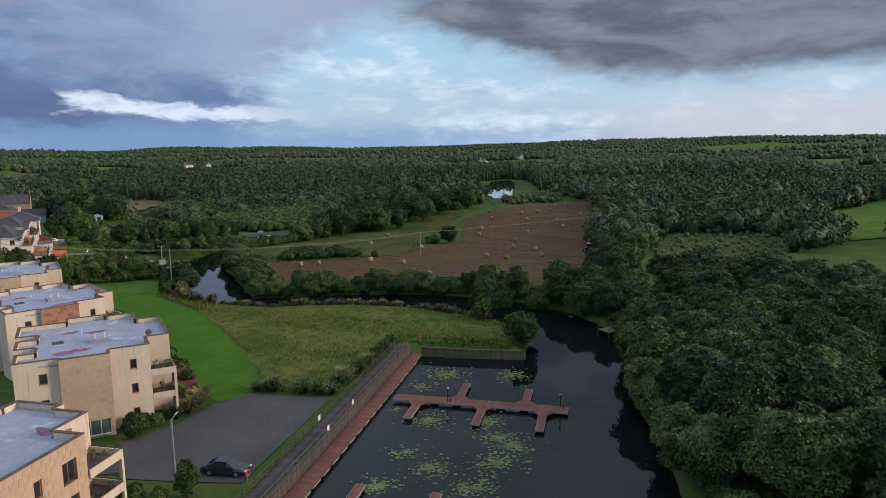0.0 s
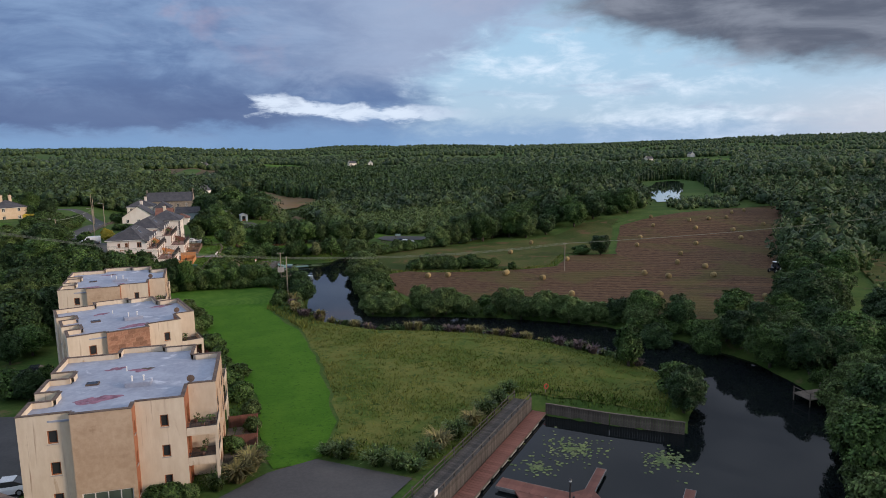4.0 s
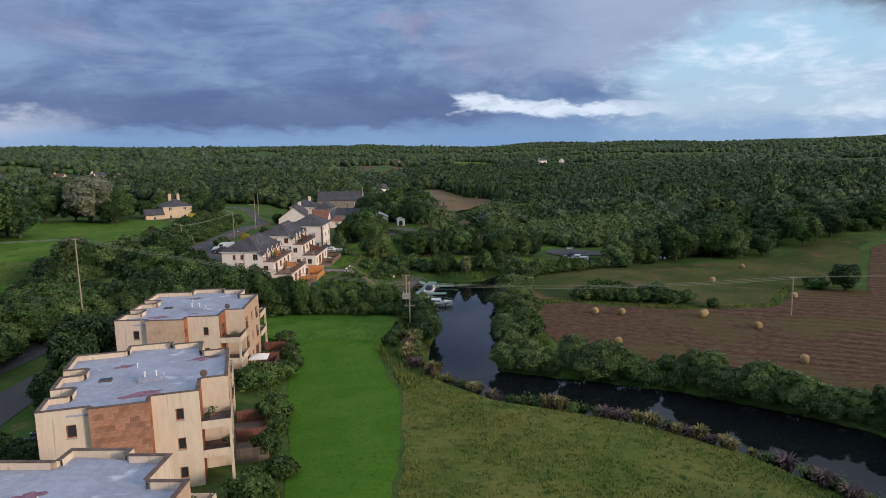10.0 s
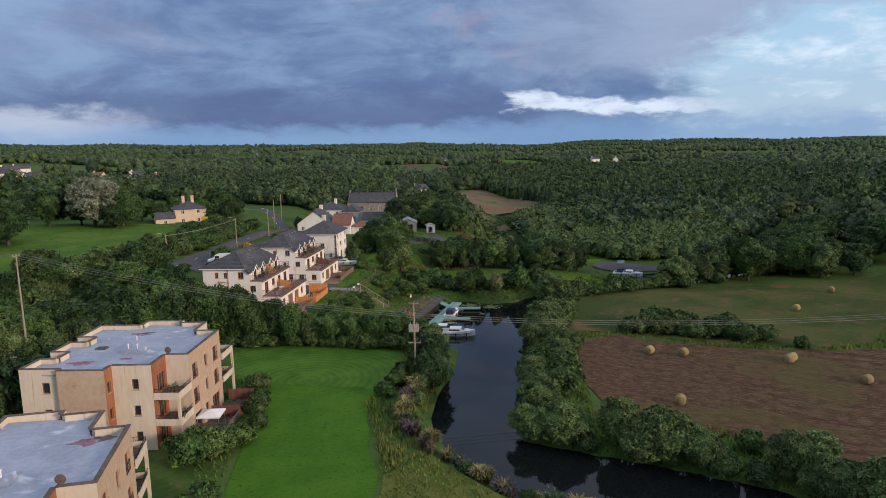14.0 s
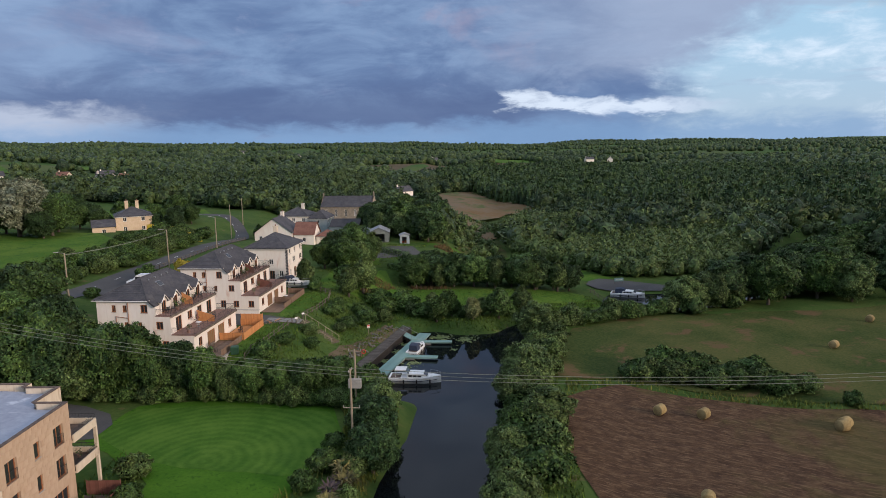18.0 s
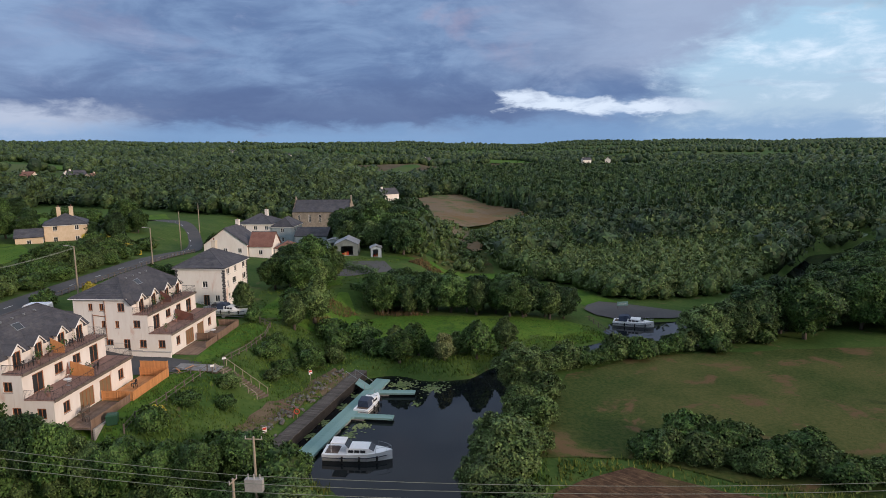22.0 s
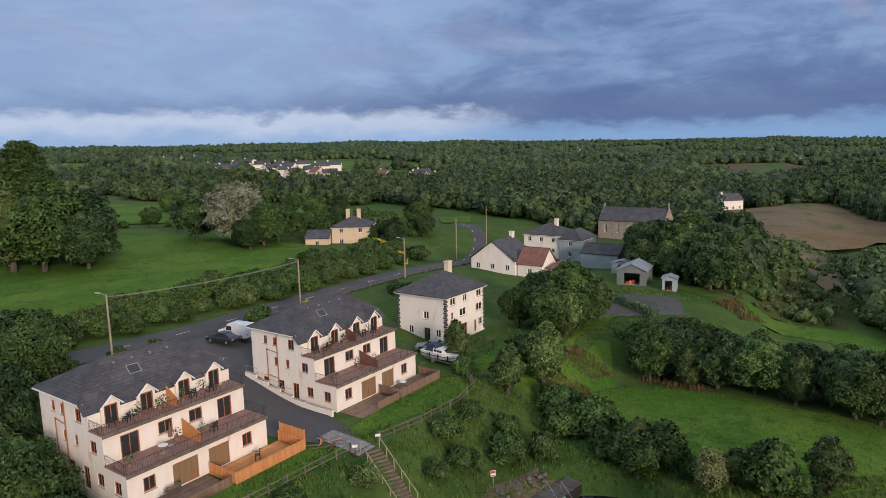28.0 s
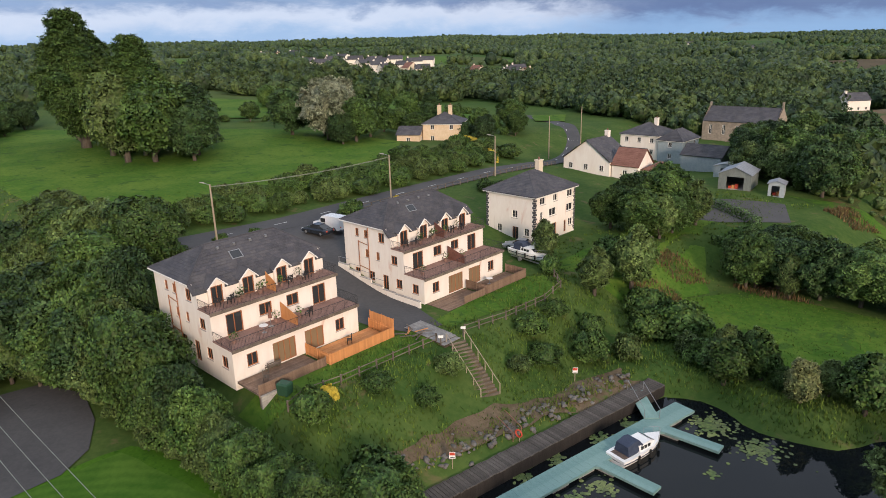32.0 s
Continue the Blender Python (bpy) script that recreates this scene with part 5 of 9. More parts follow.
# ---------------------------------------------------------------- far woods (one mesh of many small crowns)
FIELDS = FAR_FIELDS + [CORRIDOR, [(13, 284), (37, 288), (34, 322), (26, 352), (44, 374), (2, 388), (12, 334), (18, 304)], [(-16, 330), (62, 330), (62, 392), (46, 373), (11, 386), (-15, 406)], [(45, 157), (100, 119), (111, 126), (238, 264), (200, 262), (146, 241), (84, 205), (43, 194)], [(-140, 790), (60, 1140), (110, 960), (-60, 660)], [(-25, 474), (14, 512), (56, 411), (46, 373), (-15, 390)],
                       [(-54, 190), (-58, 262), (-76, 280), (-150, 256), (-210, 215), (-205, 175), (-72, 160)], [(188, 288), (224, 288), (265, 350), (322, 440), (322, 470), (285, 458), (225, 372)], RIVER, [(-70, -100), (-64, 300), (-90, 330), (-90, 365), (-10, 300), (30, 300), (118, 340), (100, 280), (190, 270), (110, 120), (150, 75), (110, -100)],
                       [(-95, 300), (-95, 350), (-15, 384), (5, 300)]]


FAR_HOUSES = [(-536, 534, 9), (-519, 537, 9), (-540, 571, 9), (-396, 482, 9), (-377, 479, 9), (-400, 508, 9), (-418, 533, 9), (-388, 522, 9), (-352, 500, 9), (-374, 530, 9), (-306, 480, 9), (-367, 546, 9), (-319, 510, 9), (-339, 540, 9), (-284, 493, 9),
              (-330, 495, 9), (-300, 497, 9), (-355, 520, 9), (-218, 503, 9), (-239, 540, 9), (-209, 509, 9), (-228, 520, 9), (-249, 509, 9), (-423, 1238, 9), (-303, 1168, 9),
              (-24, 482, 9), (150, 1050, 12), (180, 1060, 12), (-60, 990, 12), (-420, 880, 12), (700, 980, 14), (820, 1010, 14), (-345, 560, 9), (520, 820, 12)]


def hedged(X, Y, cell, share, seed):
    """True for trees that stand in a wooded parcel of land or in the hedge round a field."""
    rng = np.random.default_rng(seed)
    n = int(8000 / cell)
    sx, sy = np.meshgrid(np.arange(n) - n / 2, np.arange(n) - n / 2)
    sx, sy = (sx + rng.uniform(-0.42, 0.42, sx.shape)) * cell, (sy + rng.uniform(-0.42, 0.42, sy.shape)) * cell * 0.8 + 600
    wooded = rng.uniform(0, 1, sx.shape)
    gi, gj = np.clip(np.round(X / cell + n / 2).astype(int), 2, n - 3), np.clip(np.round((Y - 600) / cell / 0.8 + n / 2).astype(int), 2, n - 3)
    ds, ws = [], []
    for dj in range(-2, 3):
        for di in range(-2, 3):
            ds.append(np.hypot(X - sx[gj + dj, gi + di], Y - sy[gj + dj, gi + di]))
            ws.append(wooded[gj + dj, gi + di])
    ds, ws = np.array(ds), np.array(ws)
    o = np.argsort(ds, axis=0)[:2]
    d0, d1 = np.take_along_axis(ds, o[:1], 0)[0], np.take_along_axis(ds, o[1:2], 0)[0]
    w = np.take_along_axis(ws, o[:1], 0)[0]
    return (w < share(X, Y)) | (d1 - d0 < cell * 0.085)


def far_wood(name, label, lo, hi, gap, size, mat, cards, seed, clear=0.0, spiky=False, area=None, skip=(), free=False):
    rng = np.random.default_rng(seed)
    n = int(2 * hi / gap)
    X, Y = np.meshgrid((np.arange(n) - n / 2) * gap + 30, (np.arange(n) - n / 2) * gap + 120)
    X, Y = (X + rng.uniform(-0.45, 0.45, X.shape) * gap).ravel(), (Y + rng.uniform(-0.45, 0.45, Y.shape) * gap).ravel()
    d, a = np.hypot(X - 20, Y - 80), np.degrees(np.arctan2(X - 20, Y - 80))
    ok = (d > lo) & (d < hi) & (a > -100) & (a < 86)
    if area is not None:
        ok &= inside(X, Y, area)
    X, Y = X[ok], Y[ok]
    ok = np.ones(len(X), bool)
    for p in ([RIVER] if free else FIELDS + list(skip)):
        ok &= ~inside(X, Y, p)
    for hx, hy, _ in FAR_HOUSES:
        ok &= np.hypot(X - hx, Y - hy) > 11
        if hx < -150 and hy < 700:      # gardens and open ground below the village
            ln = math.hypot(hx - 43, hy - 162)
            ux, uy = (hx - 43) / ln, (hy - 162) / ln
            al, ac = (hx - X) * ux + (hy - Y) * uy, (X - hx) * uy - (Y - hy) * ux
            ok &= ~((al > 0) & (al < 26) & (np.abs(ac) < 10))
    if clear == "hedged":
        ok &= hedged(X, Y, 150.0 if hi < 1500 else 210.0, lambda x, y: 0.30 + 0.5 * ss(x, -330, -120) * ss(np.hypot(x, y), 1100, 700) + 0.32 * ss(np.hypot(x, y), 900, 1300) - 0.08 * ss(x, 150, 500), 17)
    elif clear:
        w = np.array([noise.noise((x * 0.0045, y * 0.0045, 3.3)) + 0.4 * noise.noise((x * 0.016, y * 0.016, 9.1)) for x, y in zip(X, Y)])
        ok &= w > clear - 0.55 + 0.06 * ss(-X, 60, 220)
    X, Y = X[ok], Y[ok]
    k = len(X)
    Z = height(X, Y)
    s = size * (rng.uniform(0.5, 1.45, k) if not spiky else rng.uniform(0.8, 1.15, k))
    iv, jf = ICO1 if hi < 600 else ICO0
    v = iv[None] * ((0.74 if hi < 700 else 0.84) + rng.normal(scale=0.13 if hi < 700 else 0.1, size=(k, len(iv), 1)))
    wide = 0.58 if not spiky else 0.27
    tall = rng.uniform(0.48, 0.85, k) if not spiky else rng.uniform(0.8, 1.15, k)
    v = v * np.stack([s * wide, s * wide, s * tall], 1)[:, None]
    if spiky:
        v[:, :, :2] *= np.clip(1.15 - 0.55 * (v[:, :, 2:3] / (s * tall)[:, None, None] + 1), 0.12, 1.2)
    cen = np.stack([X, Y, Z + s * 0.42], 1)
    v = (v + cen[:, None]).reshape(-1, 3)
    f = (np.arange(k)[:, None, None] * len(iv) + jf[None]).reshape(-1, 3)
    vs, fs = [v], [f]
    if cards:
        d = rng.normal(size=(k, cards, 3))
        d /= np.linalg.norm(d, axis=2, keepdims=True)
        d[:, :, 2] = np.abs(d[:, :, 2]) - 0.2
        p = (cen[:, None] + d * np.stack([s * wide, s * wide, s * tall], 1)[:, None] * rng.uniform(0.80, 1.32 if hi < 600 else 1.15, (k, cards, 1))).reshape(-1, 3)
        m = len(p)
        t = rng.normal(size=(m, 3))
        t /= np.linalg.norm(t, axis=1, keepdims=True)
        b = np.cross(t, rng.normal(size=(m, 3)))
        b /= np.linalg.norm(b, axis=1, keepdims=True)
        q = (np.repeat(s, cards) * (0.12 if hi < 600 else 0.16))[:, None]
        vs.append(np.stack([p - t * q, p + t * q, p + b * q * 1.5], 1).reshape(-1, 3))
        fs.append(np.arange(m * 3).reshape(-1, 3) + len(v))
    ob = new(name, np_mesh(name, np.concatenate(vs), np.concatenate(fs), M[mat], inner=M[mat + "_core"], split=len(f)))
    return tagged(ob, label, "wood", kind="stuff")


PLANTATION = [(-10, 560), (-40, 830), (100, 900), (250, 760), (330, 560), (345, 420), (262, 340), (196, 330), (150, 375), (110, 408), (62, 408), (30, 470)]
SCRUB = [(35, 318), (39, 296), (44, 287), (54, 282.5), (62, 269), (74, 268), (90, 276), (104, 296), (124, 330), (120, 380), (108, 402), (64, 400), (37, 362), (33, 342)]
far_wood("willow_scrub", "dense even willow scrub covering wet ground", 100, 420, 1.9, 3.7, "leaf_s", 56, 8, 0.0, False, SCRUB, free=True)
far_wood("low_scrub", "rough low scrub between the trees and the waste ground", 100, 480, 3.2, 1.9, "leaf_s", 36, 9, 0.52, False, [(10, 290), (36, 292), (26, 330), (46, 368), (40, 374), (8, 384), (-16, 395), (-14, 350)], free=True)
far_wood("hill_wood", "broadleaf trees and hedges between the hill fields and the village", 100, 640, 6.5, 7.4, "leaf_far", 60, 14, 0.2, False, [(-246, 312), (-300, 372), (-318, 440), (-262, 452), (-205, 440), (-165, 420), (-150, 372), (-166, 366), (-170, 330), (-206, 325)], free=True)
far_wood("clearing_scrub", "low thorn scrub and rank growth in the meadow clearing", 100, 420, 4.2, 1.7, "leaf_s", 30, 19, 0.0, False, [(138, 126), (166, 110), (218, 136), (214, 162), (184, 180)], free=True)
far_wood("low_bushes", "low bushes before the lake", 100, 520, 3.6, 2.8, "leaf_far", 36, 12, 0.4, False, [(184, 266), (214, 263), (238, 292), (206, 296), (192, 292)], free=True)
far_wood("far_wood", "dense broadleaf woods and hedgerows", 150, 520, 5.6, 6.9, "leaf_far", 70, 3, 0.42, skip=[PLANTATION])
far_wood("conifer_plantation", "dense dark conifer plantation", 150, 1100, 4.1, 8.4, "leaf_con", 14, 4, 0.0, True, PLANTATION)
far_wood("distant_wood", "distant woods and hedges", 520, 1150, 8.2, 7.6, "leaf_far", 12, 5, "hedged", skip=[PLANTATION])
far_wood("horizon_wood", "woods and hedges towards the horizon", 1150, 3700, 21, 9.0, "leaf_far", 3, 6, "hedged")



# ---------------------------------------------------------------- standing grass
def grass(name, poly, per_m2, h, w, mat, label, seed, skip=(), clump=0.0):
    """Loose blades over an outline, thicker in clumps."""
    rng = np.random.default_rng(seed)
    arr = np.array(poly)
    lo, hi = arr.min(0), arr.max(0)
    k = int((hi - lo).prod() * per_m2)
    x, y = rng.uniform(lo[0], hi[0], k), rng.uniform(lo[1], hi[1], k)
    ok = inside(x, y, poly)
    for p in skip:
        ok &= ~inside(x, y, p)
    x, y = x[ok], y[ok]
    if clump:
        f = np.sin(x * 1.1 + 2 * np.sin(y * 0.7)) * np.sin(y * 1.3 + 2 * np.sin(x * 0.5)) + 0.6 * np.sin(x * 0.31 + y * 0.23)
        ok = rng.uniform(-1.4, 1.4, len(x)) * (1 - clump) < f + 0.25
        x, y = x[ok], y[ok]
    z = height(x, y)
    ok = z > 0.15
    x, y, z = x[ok], y[ok], z[ok]
    k = len(x)
    a = rng.uniform(0, 6.28, k)
    hh, ww, lean = h * rng.uniform(0.5, 1.3, k), w * rng.uniform(0.6, 1.3, k), rng.uniform(0.2, 0.9, k)
    p = np.stack([x, y, z], 1)
    t = np.stack([np.cos(a), np.sin(a), np.zeros(k)], 1) * ww[:, None]
    up = np.stack([-np.sin(a) * lean * hh, np.cos(a) * lean * hh, hh], 1)
    v = np.stack([p - t - [0, 0, 0.03], p + t - [0, 0, 0.03], p + up], 1).reshape(-1, 3)
    ob = new(name, np_mesh(name, v, np.arange(3 * k).reshape(-1, 3), M[mat]))
    return tagged(ob, label, "grass", kind="stuff")


MEADOW = [(22, 97.5), (22.2, 107), (21.7, 126), (20, 140), (24, 145), (31, 137.5), (41, 132.5), (50, 128.3), (58, 120.8), (64, 111.5), (68, 103), (69, 97), (64, 92), (61, 88), (48, 98.3), (37, 87), (29, 83.5), (19.5, 88.5)]
LAWN = [(-11.5, 180), (2, 184), (14, 181), (17, 173), (14.6, 158), (16.6, 148), (19.5, 140), (21.2, 126), (21.6, 107), (21.6, 97), (19, 88.2), (14, 86.3), (12.6, 95), (12.5, 107), (8, 126.6), (2, 149), (0.6, 161), (-3, 164), (-12, 170)]
HOUSE_YARD = [(-45, 180), (-45, 230), (-20, 230), (-3.2, 228), (-3.2, 205), (2.6, 208), (2.6, 205), (-3.2, 205), (-3.2, 187)]
grass("meadow_grass", MEADOW, 22, 0.30, 0.09, "hayblade", "tall seeding meadow grass", 1, clump=0.35)
grass("lawn_grass", LAWN, 9, 0.07, 0.10, "lawnblade", "short mown lawn grass", 2)
grass("bank_grass", [(-3, 186), (-3, 206), (-3.6, 228), (8, 236), (18, 232), (22, 223), (18, 219), (15.4, 217.5), (8, 190), (8, 186)], 26, 0.30, 0.075, "blade", "rank green grass and weeds on the bank", 3, [[(-3, 208.2), (2.2, 208), (8.4, 206.5), (8.4, 204.2), (2.2, 205.4), (-3, 205.6)]], 0.3)
grass("bank_grass", [(9, 186), (16, 216), (18, 219), (14.5, 217), (10, 204), (6, 190)], 16, 0.35, 0.07, "hayblade", "dry straw-coloured grass above the wharf", 4, clump=0.3)
grass("river_meadow_grass", [(9, 239), (16, 250), (30, 250), (50, 250), (55, 246), (57.5, 241), (45, 235), (36, 227), (30, 224), (22, 226), (8, 230)], 9, 0.2, 0.11, "blade", "short riverside grass", 5)
grass("river_edge_grass", [(22.5, 222), (28, 219.5), (34, 221), (37, 226), (46, 235), (54, 238.5), (58, 242), (54, 244), (44, 237.5), (35, 229), (28, 224), (20, 226)], 18, 0.40, 0.075, "blade", "long grass at the water's edge", 6)
grass("verge_grass", [(14, 158), (17, 150), (20, 140), (24, 145), (22, 158), (23, 176), (21, 190), (13, 186), (17, 176)], 14, 0.7, 0.10, "hayblade", "long dry grass on the river bank", 7, clump=0.3)
grass("field_grass", [(46, 193), (52, 195), (61, 190.5), (74, 187.5), (84, 187.5), (91, 189), (103, 206), (117, 203), (142, 244), (148, 249), (134, 248.5), (118, 235), (100, 230), (76, 227), (62, 224), (52, 215), (45, 205)], 14, 0.14, 0.10, "oldblade", "tussocky pasture grass", 8, clump=0.3)
grass("stubble_straw", [(45, 157), (54, 155), (72, 145), (84, 132), (96, 124), (110, 160), (104, 198), (92, 186), (74, 185), (60, 188), (52, 192), (43, 185), (42, 176)], 8, 0.14, 0.14, "strawblade", "cut straw lying on the hay field", 9, clump=0.2)
grass("field_margin", [(43, 186), (46, 190), (52, 193), (60, 188.5), (73.5, 185.5), (84, 185.5), (92, 187), (104, 203), (102, 205), (91, 190), (84, 188.2), (74, 188.2), (61, 191), (52, 196), (44, 193)], 14, 0.5, 0.09, "hayblade", "uncut grass strip along the field edge", 41, clump=0.2)
grass("pasture_grass", [(-57, 196), (-58, 212), (-59, 243), (-64, 262), (-76, 274), (-105, 274), (-140, 248), (-150, 216), (-120, 180), (-72, 172)], 3, 0.22, 0.2, "blade", "grazed pasture grass", 10, clump=0.2)
grass("garden_grass", [(-4, 230), (8, 230), (14, 246), (8, 262), (14, 285), (-2, 284), (-9, 262), (-9, 240)], 7, 0.25, 0.13, "blade", "uncut garden grass", 11, clump=0.2)
grass("apartment_grass", [(-2, 84.5), (8, 84), (13, 90), (12, 108), (7, 127), (1, 150), (-1, 162), (-6, 168), (-6, 160), (-2, 146), (4, 130), (8, 108)], 10, 0.35, 0.09, "blade", "rank grass between shrubs beside the apartments", 12)
grass("far_bank_grass", [(51, 30), (56, 44), (61, 53), (67, 62), (75.5, 72), (88, 88), (94, 92), (80, 68), (66, 50), (58, 30)], 10, 0.6, 0.1, "blade", "long grass at the foot of the wood", 13)
grass("far_bank_grass", [(36, 151), (48, 146.8), (60, 142), (70, 136), (78, 129), (86, 118), (92, 108), (97, 116), (80, 136), (56, 156), (43, 158), (43, 200), (46, 226), (41, 224), (37, 200), (36, 170)], 9, 0.5, 0.1, "blade", "long grass on the outer river bank", 14)
for q in ([(3.5, 246), (8, 244.5), (11.5, 248.5), (8, 251), (4, 250)], [(5, 236.5), (9, 236), (11.5, 240), (9, 242.5), (6, 241)], [(13, 249.5), (18, 248.6), (24, 250), (20, 252), (14, 252)], [(15.5, 283), (21, 280), (24, 286), (18, 290)]):
    grass("rusty_weeds", q, 30, 0.65, 0.07, "rust", "tall rusty dead weeds in the rough grass", 20 + int(q[0][0]), clump=0.3)
grass("dock_grass", [(19, 88), (29, 83), (37, 86), (47.5, 97.5), (61, 87), (64, 91), (60, 92), (48, 103), (36, 92), (29, 88), (20, 92)], 16, 0.45, 0.10, "blade", "rank grass behind the marina wall", 31, clump=0.2)


# ---------------------------------------------------------------- building helpers
def facade(p0, p1, z0, z1, holes=(), thick=0.28):
    """A wall from p0 to p1 (its outside to the right of that way) with rectangular openings (u0, u1, a, b)."""
    p0, p1 = Vector((*p0, 0)), Vector((*p1, 0))
    d = (p1 - p0).normalized()
    n = Vector((d.y, -d.x, 0))
    w = (p1 - p0).length
    us = sorted({0.0, w, *[h[0] for h in holes], *[h[1] for h in holes]})
    zs = sorted({z0, z1, *[h[2] for h in holes], *[h[3] for h in holes]})
    mb = MB()

    def at(u, z, k=0.0):
        return p0 + d * u - n * k + Vector((0, 0, z))
    for u0, u1 in zip(us, us[1:]):
        for a, b in zip(zs, zs[1:]):
            mu, mz = (u0 + u1) / 2, (a + b) / 2
            if any(h[0] < mu < h[1] and h[2] < mz < h[3] for h in holes):
                continue
            mb.quad(at(u0, a), at(u1, a), at(u1, b), at(u0, b))
            ti, te = (thick if u0 == 0 else 0), (thick if u1 == w else 0)
            if u1 - u0 > ti + te:
                mb.quad(at(u1 - te, a, thick), at(u0 + ti, a, thick), at(u0 + ti, b, thick), at(u1 - te, b, thick))
    for u0, u1, a, b in holes:
        mb.quad(at(u0, a), at(u0, b), at(u0, b, thick), at(u0, a, thick))
        mb.quad(at(u1, b), at(u1, a), at(u1, a, thick), at(u1, b, thick))
        mb.quad(at(u0, b), at(u1, b), at(u1, b, thick), at(u0, b, thick))
        mb.quad(at(u1, a), at(u0, a), at(u0, a, thick), at(u1, a, thick))
    return mb


def opening(parent, p0, p1, u0, u1, a, b, frame_mat, pane_mat, bars=1, name="window", sill=True, deep=0.14, label="", cross=0):
    """A window or glazed door set into an opening of the wall p0-p1."""
    p0, p1 = Vector((*p0, 0)), Vector((*p1, 0))
    d = (p1 - p0).normalized()
    n = Vector((d.y, -d.x, 0))
    m = Matrix(((d.x, n.x, 0, 0), (d.y, n.y, 0, 0), (0, 0, 1, 0), (0, 0, 0, 1)))
    m.translation = p0 - n * deep
    t = 0.10
    mb = MB()
    mb.box(u0, -0.035, a, u0 + t, 0.035, b, m), mb.box(u1 - t, -0.035, a, u1, 0.035, b, m)
    mb.box(u0 + t, -0.035, a, u1 - t, 0.035, a + t, m), mb.box(u0 + t, -0.035, b - t, u1 - t, 0.035, b, m)
    for i in range(bars):
        c = u0 + (u1 - u0) * (i + 1) / (bars + 1)
        mb.box(c - 0.045, -0.03, a + t, c + 0.045, 0.03, b - t, m)
    for i in range(cross):
        c = a + (b - a) * (i + 1) / (cross + 1)
        mb.box(u0 + t, -0.028, c - 0.025, u1 - t, 0.028, c + 0.025, m)
    w = part(name, mb, frame_mat, parent, label)
    part("pane", MB().box(u0 + t, -0.012, a + t, u1 - t, 0.0, b - t, m), pane_mat, w)
    if sill:
        part("sill", MB().box(u0 - 0.06, deep - 0.12, a - 0.07, u1 + 0.06, deep + 0.06, a - 0.005, m), M["concrete"], w)
    return w


def railing(parent, pts, z, h=1.0, gap=0.13, mat="black", name="railing", posts=1.5):
    mb = MB()
    for (x0, y0), (x1, y1) in zip(pts, pts[1:]):
        L = math.hypot(x1 - x0, y1 - y0)
        mb.tube((x0, y0, z + h), (x1, y1, z + h), 0.025, n=4)
        mb.tube((x0, y0, z + 0.1), (x1, y1, z + 0.1), 0.018, n=4)
        k = max(1, int(L / gap))
        for i in range(k + 1):
            x, y = x0 + (x1 - x0) * i / k, y0 + (y1 - y0) * i / k
            r = 0.022 if i % max(1, int(posts / gap)) == 0 else 0.009
            mb.tube((x, y, z), (x, y, z + h), r, n=4)
    return part(name, mb, M[mat], parent)


def fence_panel(parent, a, b, z0, z1, h, mat, name="fence", board=0.19, gap=0.012, zb=None):
    """Upright boards from a to b between two rails, on posts."""
    a, b = Vector((*a, z0)), Vector((*b, z1))
    L = (b - a).length
    d = (b - a) / L
    dh = Vector((d.x, d.y, 0)).normalized()
    n = Vector((-dh.y, dh.x, 0))
    k = max(1, round(L / (board + gap)))
    mb = MB()
    for zz in (0.3, h - 0.2):
        mb.tube(a + Vector((0, 0, zz)) + n * 0.03, b + Vector((0, 0, zz)) + n * 0.03, 0.03, n=4)
    j = max(1, round(L / 1.8))
    for i in range(j + 1):
        c = a + d * (i * L / j) + n * 0.05
        mb.tube(c - Vector((0, 0, 0.3)), c + Vector((0, 0, h + 0.04)), 0.05, n=4)
    root = part(name, mb, M[mat], parent)
    w = L / k - gap
    bm_ = MB().box(-w / 2, -0.011, 0.05, w / 2, 0.011, h).mesh("board", M[mat])
    for i in range(k):
        c = a + d * ((i + 0.5) * L / k)
        m = Matrix(((dh.x, n.x, 0, c.x), (dh.y, n.y, 0, c.y), (0, 0, 1, c.z + rt.uniform(-0.015, 0.015)), (0, 0, 0, 1)))
        part("board", bm_, None, root).matrix_local = m
    return root


